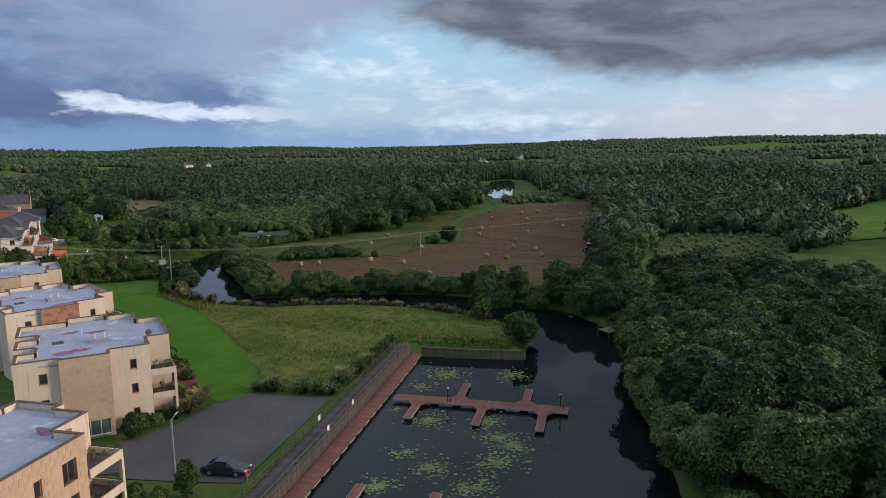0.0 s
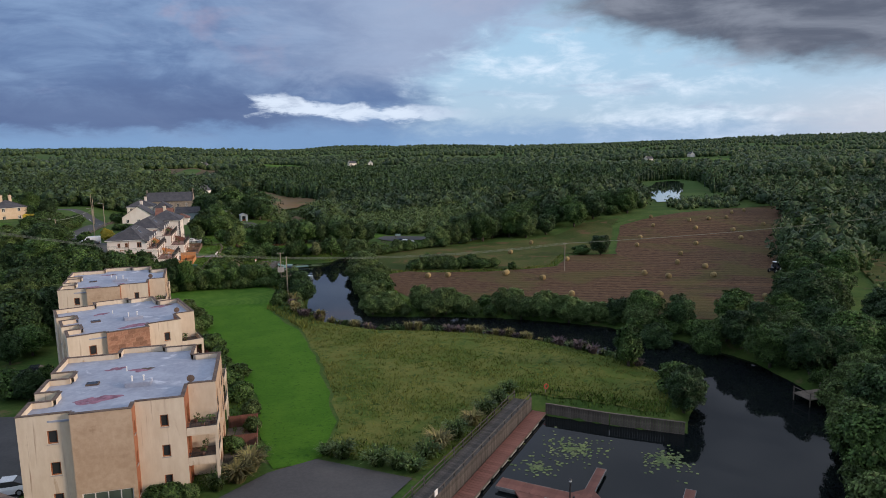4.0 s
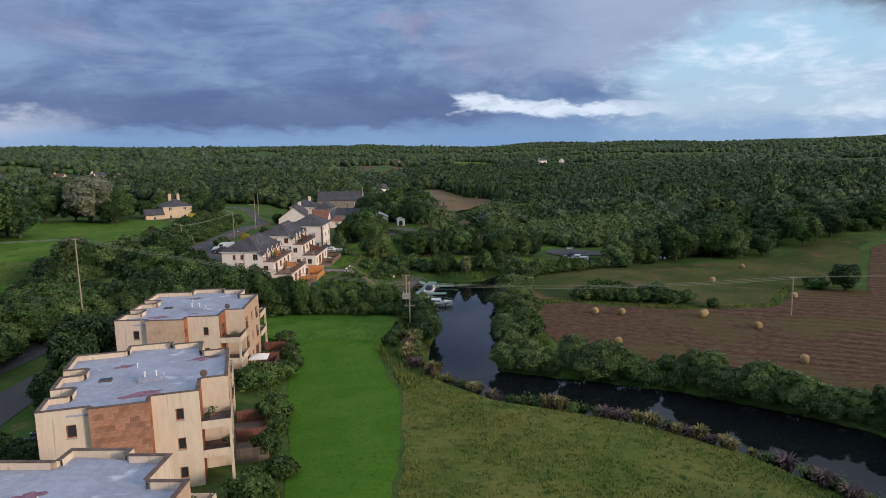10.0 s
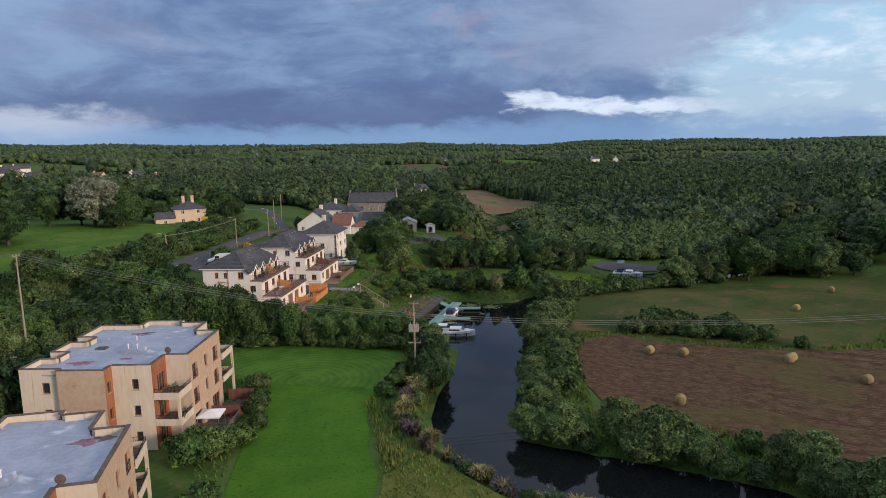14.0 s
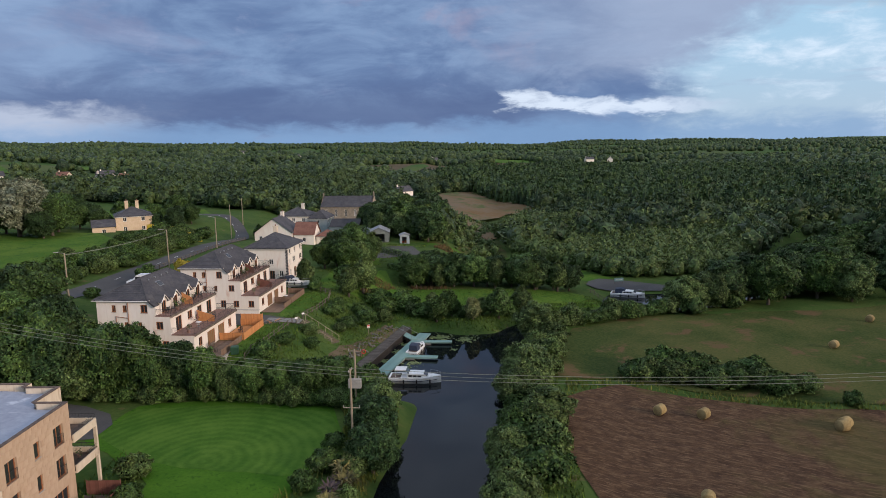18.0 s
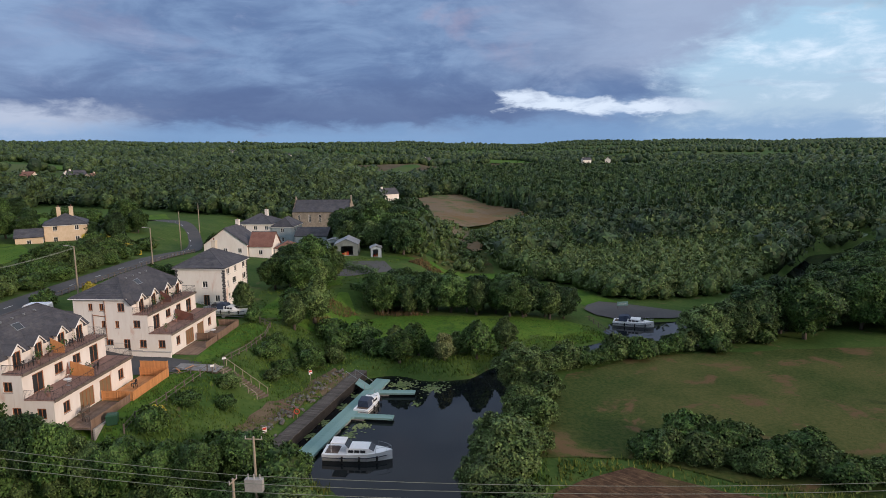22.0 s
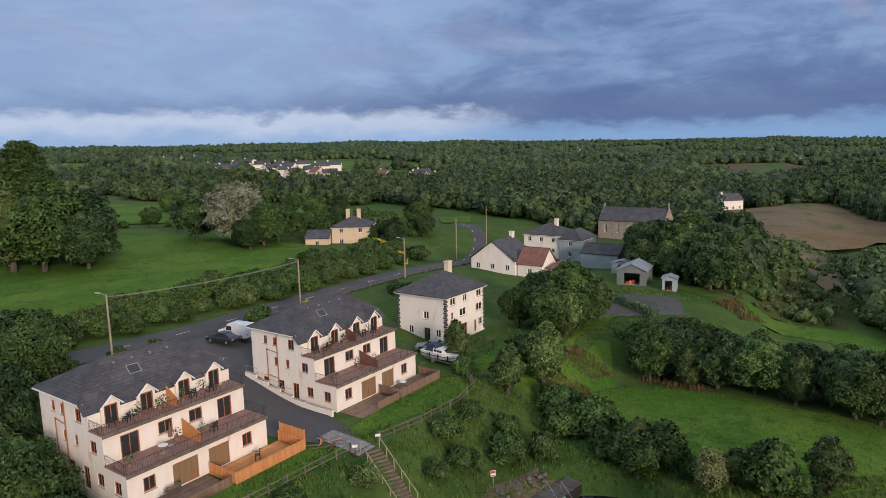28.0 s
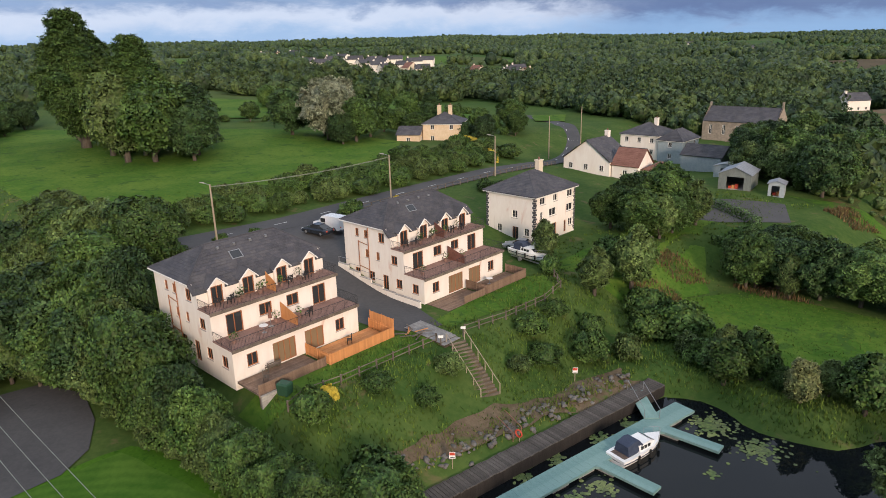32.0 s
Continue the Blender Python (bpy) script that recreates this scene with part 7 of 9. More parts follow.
    for t, yy, w in ((0.34, 5.6, 1.0),):
        c = Vector((xm, yy, zt)) + s * (t * 6)
        q = part("skylight", MB().box(-0.5, -0.6, 0, 0.5, 0.6, 0.08, pose(c.x, c.y, c.z + 0.04, 0, math.degrees(math.atan2(-s.z, s.x)), 0)), M["metal"], r)
        part("pane", MB().box(-0.42, -0.52, 0.08, 0.42, 0.52, 0.095, pose(c.x, c.y, c.z + 0.04, 0, math.degrees(math.atan2(-s.z, s.x)), 0)), M["glass"], q)
    for yy in (4.2, 6.0, 7.8, 9.6):
        c = Vector((xm, yy, zt)) + s * 0.9
        part("roof_vent", MB().box(c.x - 0.12, c.y - 0.12, c.z, c.x + 0.12, c.y + 0.12, c.z + 0.22), M["metal"], r)
    part("downpipe", MB().tube((-9.2, -0.08, -0.5), (-9.2, -0.08, 7.5), 0.05).tube((-11.0, -0.08, 1.4), (-11.0, -0.08, 5.6), 0.045).tube((-11.0, -0.08, 5.5), (-9.2, -0.08, 5.3), 0.045).tube((-11.0, -0.08, 2.4), (-9.2, -0.08, 2.2), 0.045), M["frame"], r)
    for k, (px, py, zf) in enumerate([(-4.4, 4.1, 5.65), (-4.2, 5.9, 5.65), (-4.6, 6.6, 5.65), (-3.8, 3.4, 5.65), (-4.6, 10.6, 5.65), (-1.2, 1.0, 3.0), (-2.4, 6.2, 3.0), (-1.6, 8.4, 3.0), (-4.2, 8.3, 5.65)]):
        pot = part("plant_pot", MB().tube((px, py, zf), (px, py, zf + 0.4), 0.16, 0.22, 8), M["terrace"], r)
        part("pot_plant", leaf_tuft(px, py, zf + 0.4, 0.5, 70 + k), None, pot)
    return r


HG = 5.75
terraced_house(-7.3, 188.1, HG, "white rendered house with stepped roof terraces and slate roof", True)
terraced_house(-7.1, 212.0, HG, "white rendered house with stepped roof terraces and slate roof", False)


def timber_deck(name, x0, y0, x1, y1, z, mat, label, sides, h=1.1, drop=2.0):
    r = thing(name, pose(0, 0, 0), label, "deck")
    k = round((x1 - x0) / 0.16)
    for i in range(k):
        w = (x1 - x0) / k
        part("plank", MB().box(x0 + i * w, y0, z - 0.04, x0 + (i + 1) * w - 0.012, y1, z), M[mat], r)
    part("frame", MB().box(x0, y0, z - 0.2, x1, y0 + 0.1, z - 0.042).box(x0, y1 - 0.1, z - 0.2, x1, y1, z - 0.042).box(x1 - 0.1, y0 + 0.1, z - 0.2, x1, y1 - 0.1, z - 0.042), M["oldwood"], r)
    n = max(2, round((y1 - y0) / 1.6))
    for i in range(n + 1):
        yy = y0 + 0.1 + (y1 - y0 - 0.2) * i / n
        part("post", MB().box(x1 - 0.22, yy - 0.06, hz(x1 - 0.16, yy) - 0.3, x1 - 0.1, yy + 0.06, z - 0.2), M["oldwood"], r)
        if i < n:
            part("brace", MB().tube((x1 - 0.16, yy, z - 0.3), (x1 - 0.16, yy + (y1 - y0) / n, hz(x1, yy) + 0.05), 0.035, n=4), M["oldwood"], r)
    for a, b in sides:
        fence_panel(r, a, b, z, z, h, mat, name="board_rail")
    return r


timber_deck("timber_deck", -7.1, 195.6, -3.3, 203.6, HG + 0.02, "wood", "new orange timber deck with board fence on posts", [((-3.3, 195.7), (-3.3, 203.6)), ((-3.3, 203.6), (-7.0, 203.6)), ((-3.3, 195.6), (-7.0, 195.6))])
tall_fence = fence_panel(None, (-7.0, 203.72), (-3.4, 203.72), HG + 0.05, HG + 0.05, 1.9, "wood", name="tall_fence")
tagged(tall_fence, "tall orange timber fence beside the deck", "fence")
timber_deck("timber_deck", -7.1, 188.2, -3.5, 195.3, HG + 0.02, "brownwood", "weathered grey timber deck with picket fence", [((-3.5, 188.2), (-3.5, 195.3))], 0.9)
timber_deck("timber_deck", -6.9, 212.2, -3.6, 218.6, HG + 0.02, "brownwood", "weathered brown timber deck in front of the house", [((-3.6, 215.0), (-3.6, 218.6))], 0.9)
timber_deck("timber_deck", -6.9, 219.0, -3.6, 226.6, HG + 0.02, "brownwood", "brown timber deck with board fence", [((-3.6, 219.0), (-3.6, 226.6)), ((-3.6, 226.6), (-6.8, 226.6)), ((-3.6, 218.9), (-6.8, 218.9))], 1.1)


# ---------------------------------------------------------------- square house with dark quoins
def quoin_house():
    x0, y0, x1, y1, z = -19.6, 238.4, -10.7, 248.9, 5.9
    r = thing("square_house", pose(0, 0, z), "cream square three-storey house with dark corner stones", "house")
    E = 7.0
    F, A = M["wframe"], M["glass"]
    for a, b, wins in (((x1, y0), (x1, y1), [(1.5, 2.5, 0.9, 2.1), (4.2, 5.6, 0.05, 2.2), (7.6, 8.2, 0.2, 2.0), (8.8, 10.0, 0.9, 2.1), (1.3, 2.1, 3.3, 4.5), (3.6, 5.4, 3.4, 4.6), (8.2, 9.9, 3.3, 4.5), (1.2, 2.6, 5.5, 6.6), (4.6, 5.7, 5.5, 6.6), (8.3, 9.8, 5.5, 6.6)]),
                       ((x0, y0), (x1, y0), [(4.9, 6.0, 0.05, 2.1), (7.0, 7.9, 0.9, 2.1), (2.0, 2.9, 0.9, 2.1), (4.8, 5.8, 3.4, 4.6)]),
                       ((x1, y1), (x0, y1), [(3, 4, 3.2, 4.4)]), ((x0, y1), (x0, y0), [(3, 4, 3.3, 4.5), (7, 8, 3.3, 4.5)])):
        part("wall", facade(a, b, -0.6, E, wins), M["white"], r)
        for w in wins:
            d = w[3] - w[2] > 1.7
            opening(r, a, b, *w, M["frame"] if d else F, A, 1, "door" if d else "window", not d)
    hip_roof(r, x0, y0, x1, y1, E, E + 2.6, over=0.45)
    q1, q2 = MB().box(-0.45, -0.03, 0, 0.03, 0.3, 0.3).mesh("quoin", M["slate"]), MB().box(-0.3, -0.03, 0, 0.03, 0.45, 0.3).mesh("quoin", M["slate"])
    for cx, cy, rot in ((x1, y0, 0), (x0, y0, -90), (x1, y1, 90)):
        for i in range(20):
            s = part("quoin", q1 if i % 2 else q2, None, r)
            s.matrix_local = pose(cx, cy, 0.1 + i * 0.34, 0, 0, rot)
    c = part("chimney", MB().box(-16.2, 246, E + 1.2, -15.4, 247, E + 3.6).box(-16.3, 245.9, E + 3.6, -15.3, 247.1, E + 3.75), M["cream"], r)
    part("chimney_pot", MB().tube((-15.8, 246.5, E + 3.75), (-15.8, 246.5, E + 4.15), 0.13, 0.11, 8), M["redtile"], c)


quoin_house()


def plain_house(name, label, x0, y0, x1, y1, z, eave, top, wall_mat, roof="hip", axis_y=True, chimneys=(), frame="wframe", group="", wins=True, slate="slate", m=None, course=0.45, width=0.8):
    r = thing(name, (m or Matrix()) @ pose(0, 0, z), label, "church" if name == "church" else "house", group)
    for i, (a, b) in enumerate((((x0, y0), (x1, y0)), ((x1, y0), (x1, y1)), ((x1, y1), (x0, y1)), ((x0, y1), (x0, y0)))):
        L = math.hypot(b[0] - a[0], b[1] - a[1])
        ws = []
        if wins:
            k = max(1, int(L / 3.2))
            for f in range(max(1, int((eave + 0.3) / 2.6))):
                for j in range(k):
                    u = L * (j + 0.5) / k
                    ws.append((u - 0.5, u + 0.5, 0.85 + f * 2.7, min(eave - 0.15, 2.05 + f * 2.7)))
        gab = roof == "gable" and (i in (0, 2)) == axis_y
        if gab:
            part("wall", gable_end(a, b, -0.6, eave, top - 0.1), M[wall_mat], r)
            if wins:
                for w in ws:
                    opening(r, a, b, *w, M[frame], M["glass"], 1, sill=not group, deep=-0.03)
        else:
            part("wall", facade(a, b, -0.6, eave, ws), M[wall_mat], r)
            for w in ws:
                opening(r, a, b, *w, M[frame], M["glass"], 1, sill=not group)
    (hip_roof if roof == "hip" else gable_roof)(r, x0, y0, x1, y1, eave, top, slate, axis_y, course=course, width=width)
    for cx, cy, ch in chimneys:
        c = part("chimney", MB().box(cx - 0.45, cy - 0.45, eave, cx + 0.45, cy + 0.45, ch).box(cx - 0.52, cy - 0.52, ch, cx + 0.52, cy + 0.52, ch + 0.14), M[wall_mat], r)
        part("chimney_pot", MB().tube((cx, cy, ch + 0.14), (cx, cy, ch + 0.6), 0.14, 0.11, 8), M["redtile"], c)
    return r


yz = hz(-67.4, 286) + 0.1
m = pose(-67.4, 287.0, 0, 0, 0, 33)
plain_house("country_house", "yellow rendered two-storey house with slate roof", -9.5, -1.5, 0, 8.5, yz - 0.9, 5.0, 7.4, "yellow", "hip", False, ((-6.2, 4, 8.9), (-3.4, 4, 8.9)), m=m)
plain_house("house_wing", "low yellow wing of the country house", -15.5, -4.5, -9.8, 3, yz - 0.9, 2.7, 4.4, "yellow", "gable", False, m=m)
plain_house("white_house", "white two-storey house with hipped slate roof", -39.5, 316, -29.5, 326, hz(-34, 320) + 0.15, 5.4, 8.0, "white", "hip", False, ((-33, 322, 8.9),))
plain_house("blue_grey_house", "blue-grey rendered two-storey house extension", -29.2, 315.5, -23.2, 325, hz(-27, 320) + 0.15, 5.2, 7.6, "bluegrey", "hip", True)
plain_house("bungalow", "white dormer bungalow with grey slate roof", -35.5, 284, -24.5, 293, hz(-30, 288) + 0.15, 2.9, 7.0, "white", "gable", True, ((-30, 292.4, 8.0),))
plain_house("bungalow_wing", "white gabled wing with brown tile roof", -24.2, 284.5, -18.5, 291, hz(-21, 288) + 0.15, 2.9, 6.2, "white", "gable", False, slate="redtile")
plain_house("sun_room", "low white sun room with brown tile roof", -18.2, 286, -13, 291, hz(-15.5, 288) + 0.15, 2.5, 4.2, "white", "hip", True, slate="redtile")
plain_house("blue_shed", "long low blue-grey outbuilding with slate roof", -20, 308, -11, 315, hz(-15, 311) + 0.15, 3.3, 5.4, "bluegrey", "gable", False, wins=False)


def shed(x, y, z, w, d, h, top, wall_mat, label, rot, door):
    r = thing("shed", pose(x, y, z, 0, 0, rot), label, "shed", "garden sheds")
    part("wall", facade((0, 0), (w, 0), -0.4, h, [door]).add(((0, 0, h), (w, 0, h), (w / 2, 0, top - 0.05)), ((0, 1, 2),)), M[wall_mat], r)
    part("wall", facade((w, 0), (w, d), -0.4, h), M[wall_mat], r)
    part("wall", gable_end((w, d), (0, d), -0.4, h, top - 0.05), M[wall_mat], r)
    part("wall", facade((0, d), (0, 0), -0.4, h), M[wall_mat], r)
    for s, xa in ((1, w + 0.25), (-1, -0.25)):
        a, b = Vector((xa, -0.2, h - 0.1)), Vector((w / 2, -0.2, top))
        k = 14
        mb = MB()
        e = Vector((0, (d + 0.4) / k, 0))
        rings = []
        for i in range(k + 1):
            up = Vector((0, 0, 0.05 if i % 2 else 0.0))
            rings.append([a + e * i + up, b + e * i + up, b + e * i + up + Vector((0, 0, 0.05)), a + e * i + up + Vector((0, 0, 0.05))])
        mb.loft(rings)
        part("roof_sheet", mb, M["metal"], r)
    part("floor", MB().box(0.1, 0.1, -0.1, w - 0.1, d - 0.1, 0.02), M["concrete"], r)
    for i in range(3):
        part("stored_box", MB().box(door[0] + 0.2 + i * 0.6, 1.0, 0.02, door[0] + 0.7 + i * 0.6, 1.6, 0.5 + 0.2 * i), M["wood" if i % 2 else "red"], r)
    return r


shed(-3.0, 286.0, hz(-1, 287), 5.6, 7, 2.9, 4.2, "shedtin", "grey block shed with an open doorway and tin roof", 8, (1.4, 4.4, 0.0, 2.4))
shed(6.0, 285.5, hz(7, 286), 2.6, 3.2, 2.3, 2.8, "bluegrey", "small green tin shed with an open door", 12, (0.5, 1.8, 0.0, 1.9))
shed(-9, 299, hz(-8, 300), 4.2, 3.5, 2.3, 2.9, "bluegrey", "small grey-green garden shed", 0, (1.4, 2.4, 0.0, 1.9))


def church():
    x0, y0, x1, y1, z = -40.5, 369.5, -19.0, 379.5, hz(-30, 370)
    r = thing("church", pose(0, 0, z), "old rubble stone church with slate roof", "church")
    ws = [(u - 0.45, u + 0.45, 2.4, 5.2) for u in (2.5, 6.5, 10.5, 14.5, 18.5)]
    for a, b, w in (((x0, y0), (x1, y0), ws), ((x1, y1), (x0, y1), ws)):
        part("wall", facade(a, b, -0.6, 6.4, w), M["greystone"], r)
        for q in w:
            opening(r, a, b, *q, M["wframe"], M["glass"], 1)
    part("gable", gable_end((x1, y0), (x1, y1), -0.6, 6.4, 11.0), M["greystone"], r, "rust-stained stone gable end")
    part("gable", gable_end((x0, y1), (x0, y0), -0.6, 6.4, 11.0), M["greystone"], r)
    gable_roof(r, x0 + 0.4, y0, x1 - 0.4, y1, 6.3, 10.4, "slate", False, course=0.5, width=0.9)
    part("finial", MB().box(x1 - 0.4, (y0 + y1) / 2 - 0.3, 10.4, x1 + 0.1, (y0 + y1) / 2 + 0.3, 12.2), M["greystone"], r)
    part("finial", MB().box(x0 - 0.1, (y0 + y1) / 2 - 0.3, 10.4, x0 + 0.4, (y0 + y1) / 2 + 0.3, 11.6), M["greystone"], r)


church()

# distant houses of the village on the hill and farther off
rv = random.Random(5)
proto = plain_house("village_house", "small white village house with a dark gabled roof", -5, -3.5, 5, 3.5, 0, 4.6, 7.6, "white", "gable", False, ((-4, 0, 8.3),), group="village houses", course=0.9, width=2.0)
proto2 = plain_house("village_house", "cream village house with a brown gabled roof", -4.5, -4, 4.5, 4, 0, 4.4, 7.8, "cream", "gable", True, ((0, 3, 8.4),), group="village houses", slate="redtile", course=0.9, width=2.0)
proto3 = plain_house("village_house", "small white farmhouse far off among the woods", -6, -3.5, 6, 3.5, 0, 4.6, 7.6, "white", "gable", False, ((-5, 0, 8.3),), group="far farmhouses", wins=False, course=1.2, width=3.0)
away = 0
for i, (x, y, w) in enumerate(FAR_HOUSES):
    s = w / 10.0
    mm = pose(x, y, hz(x, y) + 0.3, 0, 0, rv.uniform(0, 90))
    if i == 0:
        proto.matrix_world = mm
    elif i == 1:
        proto2.matrix_world = mm
    elif math.hypot(x, y) > 600:
        if away:
            copy_thing(proto3, mm)
        else:
            proto3.matrix_world = mm
        away += 1
    else:
        copy_thing(proto if rv.random() < 0.6 or x > -60 else proto2, mm)


# ---------------------------------------------------------------- marina
QA, QB = Vector((19.4, 62.3, 0)), Vector((48.0, 94.4, 0))
qd = (QB - QA).normalized()
qn = Vector((qd.y, -qd.x, 0))            # towards the water
QS = QA - qd * 14
QL = (QB - QS).length


def along(u, off, z):
    return QS + qd * u + qn * off + Vector((0, 0, z))


def qm(u, off, z):
    m = Matrix(((qd.x, qn.x, 0, 0), (qd.y, qn.y, 0, 0), (0, 0, 1, 0), (0, 0, 0, 1)))
    m.translation = along(u, off, z)
    return m


walkway = thing("floating_walkway", Matrix(), "red-brown decked floating walkway along the quay", "walkway")
pl = MB().box(0, -1.85, -0.04, 0.46, 0.0, 0.0).mesh("plank", M["deckred"])
n = int(QL / 0.48)
for i in range(n):
    p = part("plank", pl, None, walkway)
    p.matrix_local = qm(i * QL / n, -0.02, 0.55)
fl = MB().box(0, -0.5, -0.42, 1.9, -0.04, -0.05).mesh("float", M["float"])
for i in range(int(QL / 2.6)):
    part("float", fl, None, walkway).matrix_local = qm(i * 2.6, 0.05, 0.55)
part("edge_beam", MB().box(0, -0.08, -0.22, QL, 0.02, -0.045, qm(0, 0.0, 0.55)), M["oldwood"], walkway)

quay = thing("quay_wall", Matrix(), "dark timber quay wall of upright boards with a boardwalk on top", "quay wall")
bd = MB().box(0, -0.06, -1.9, 0.24, 0.04, 0.55).mesh("board", M["wharfwood"])
n = int(QL / 0.26)
for i in range(n):
    b = part("board", bd, None, quay)
    b.matrix_local = qm(i * QL / n, -2.0, 1.75) @ pose(0, 0, rt.uniform(-0.05, 0.03), rt.uniform(-1, 1), 0, 0)
pk = MB().box(0, -2.3, -0.05, 0.42, 0.0, 0.0).mesh("plank", M["wharfwood"])
n = int(QL / 0.44)
for i in range(n):
    part("plank", pk, None, quay).matrix_local = qm(i * QL / n, -2.1, 1.8)
for off in (-2.15, -4.35):
    n = int(QL / 2.2)
    pm = MB().box(-0.06, -0.06, -0.6, 0.06, 0.06, 1.05).mesh("post", M["wharfwood"])
    for i in range(n + 1):
        part("post", pm, None, quay).matrix_local = qm(i * QL / n, off, 1.8)
    for zz in (0.45, 0.95):
        part("rail", MB().box(0, -0.03, zz - 0.05, QL, 0.03, zz + 0.05, qm(0, off + 0.09, 1.8)), M["wharfwood"], quay)
for u in (22, 24.5, 30):
    part("notice", MB().box(-0.3, -0.02, 0.5, 0.3, 0.02, 1.1, qm(u, -2.02 if u != 24.5 else -4.2, 1.8)), M["signw"], quay, "small white notice board")

east_wall = thing("retaining_wall", Matrix(), "dark timber retaining wall along the basin", "wall")
pts = [Vector((48.2, 95.0, 0)), Vector((54.5, 89.7, 0)), Vector((61.6, 84.6, 0))]
bm2 = MB().box(0, -0.08, -1.2, 0.27, 0.08, 1.45).mesh("board", M["oldwood"])
for a, b in zip(pts, pts[1:]):
    d = (b - a).normalized()
    k = int((b - a).length / 0.3)
    for i in range(k):
        q = part("board", bm2, None, east_wall)
        q.matrix_local = Matrix(((d.x, -d.y, 0, a.x + d.x * i * 0.3), (d.y, d.x, 0, a.y + d.y * i * 0.3), (0, 0, 1, rt.uniform(-0.06, 0.06)), (0, 0, 0, 1)))
    part("capping", MB().box(0, -0.14, 1.46, (b - a).length, 0.14, 1.56, Matrix(((d.x, -d.y, 0, a.x), (d.y, d.x, 0, a.y), (0, 0, 1, 0), (0, 0, 0, 1)))), M["oldwood"], east_wall)


def pontoon(name, a, b, width, fingers, label, mat, fw=0.95, gusset=1.1, step=0.5, posts=()):
    """A floating arm from a to b with narrower fingers (root, end)."""
    r = thing(name, Matrix(), label, "pontoon")

    def arm(p, q, w, z):
        p, q = Vector((*p, 0)), Vector((*q, 0))
        d = (q - p).normalized()
        m = Matrix(((d.x, -d.y, 0, p.x), (d.y, d.x, 0, p.y), (0, 0, 1, z), (0, 0, 0, 1)))
        L = (q - p).length
        k = max(1, int(L / step))
        me = MB().box(0, -w / 2, -0.05, L / k - 0.012, w / 2, 0).mesh("plank", M[mat])
        for i in range(k):
            part("plank", me, None, r).matrix_local = m @ pose(i * L / k, 0, 0)
        part("edge_beam", MB().box(0, -w / 2 - 0.05, -0.24, L, -w / 2, -0.01, m).box(0, w / 2, -0.24, L, w / 2 + 0.05, -0.01, m).box(L, -w / 2 - 0.05, -0.24, L + 0.05, w / 2 + 0.05, -0.01, m), M["float"] if mat == "deckred" else M["teal"], r)
        f = MB().box(0, -w / 2 + 0.08, -0.6, min(1.8, L * 0.8), w / 2 - 0.08, -0.06).mesh("float", M["float"])
        for i in range(max(1, int(L / 3))):
            part("float", f, None, r).matrix_local = m @ pose(0.4 + i * 3, 0, 0)
        return d
    arm(a, b, width, 0.5)
    for root, end in fingers:
        d = arm(root, end, fw, 0.495)
        s = Vector((-d.y, d.x, 0))
        p = Vector((*root, 0.49))
        for sg in (1, -1):
            c = [p + s * sg * fw / 2, p + s * sg * (fw / 2 + gusset) - d * 0.0, p + s * sg * fw / 2 + d * (gusset * 1.2)]
            if sg < 0:
                c.reverse()
            part("gusset", MB().add(c + [q - Vector((0, 0, 0.2)) for q in c], ((0, 1, 2), (5, 4, 3), (0, 3, 4, 1), (1, 4, 5, 2), (2, 5, 3, 0))), M[mat], r)
    for x, y in posts:
        lp = part("lamp_post", MB().tube((x, y, 0.45), (x, y, 2.3), 0.07, n=8).tube((x, y, 2.5), (x, y, 2.62), 0.2, 0.12, 8), M["black"], r)
        part("lamp", MB().tube((x, y, 2.3), (x, y, 2.5), 0.15, n=8), M["signw"], lp)
        part("pile", MB().tube((x + 0.25, y - 0.3, -1.6), (x + 0.25, y - 0.3, 0.9), 0.11, n=8), M["black"], r)
    return r


pd = Vector((0.745, -0.667))
ps = Vector((0.667, 0.745))
base = Vector((36.2, 79.6))
f = []
for u, sg, L in ((3.6, -1, 5.6), (12.4, -1, 5.8), (20.3, -1, 6.0), (8.8, 1, 6.2), (17.8, 1, 5.6)):
    root = base + pd * u + ps * sg * 0.95
    f.append((tuple(root), tuple(root + ps * sg * L)))
pontoon("pontoon", tuple(base), tuple(base + pd * 23.4), 1.9, f, "red-brown decked mooring pontoon with short fingers", "deckred", posts=((41.6, 74.4), (53.2, 65.0)))
base2 = Vector((15.2, 57.6))
f = []
for u in (4.6, 12.6, 20.4):
    root = base2 + pd * u + ps * 0.95
    f.append((tuple(root), tuple(root + ps * 5.6)))
pontoon("pontoon", tuple(base2 - pd * 1.5), tuple(base2 + pd * 23), 1.9, f, "red-brown decked mooring pontoon with short fingers", "deckred", posts=((27.8, 47.3),))
pontoon("pontoon", (15.3, 188.0), (21.0, 218.4), 2.0, [((20.5, 213.6), (26.2, 213.8)), ((18.8, 205.5), (24.6, 205.2))], "pale green mooring pontoon with two side fingers", "teal", 1.1, 0.9, 0.6)
gang = thing("gangway", Matrix(), "pale green sloping gangway with a handrail", "gangway")
part("deck", MB().loft([[(16.0, 216.6, 1.25), (17.2, 217.4, 1.25), (17.2, 217.4, 1.15), (16.0, 216.6, 1.15)], [(19.2, 213.8, 0.62), (20.2, 214.8, 0.62), (20.2, 214.8, 0.52), (19.2, 213.8, 0.52)]]), M["teal"], gang)
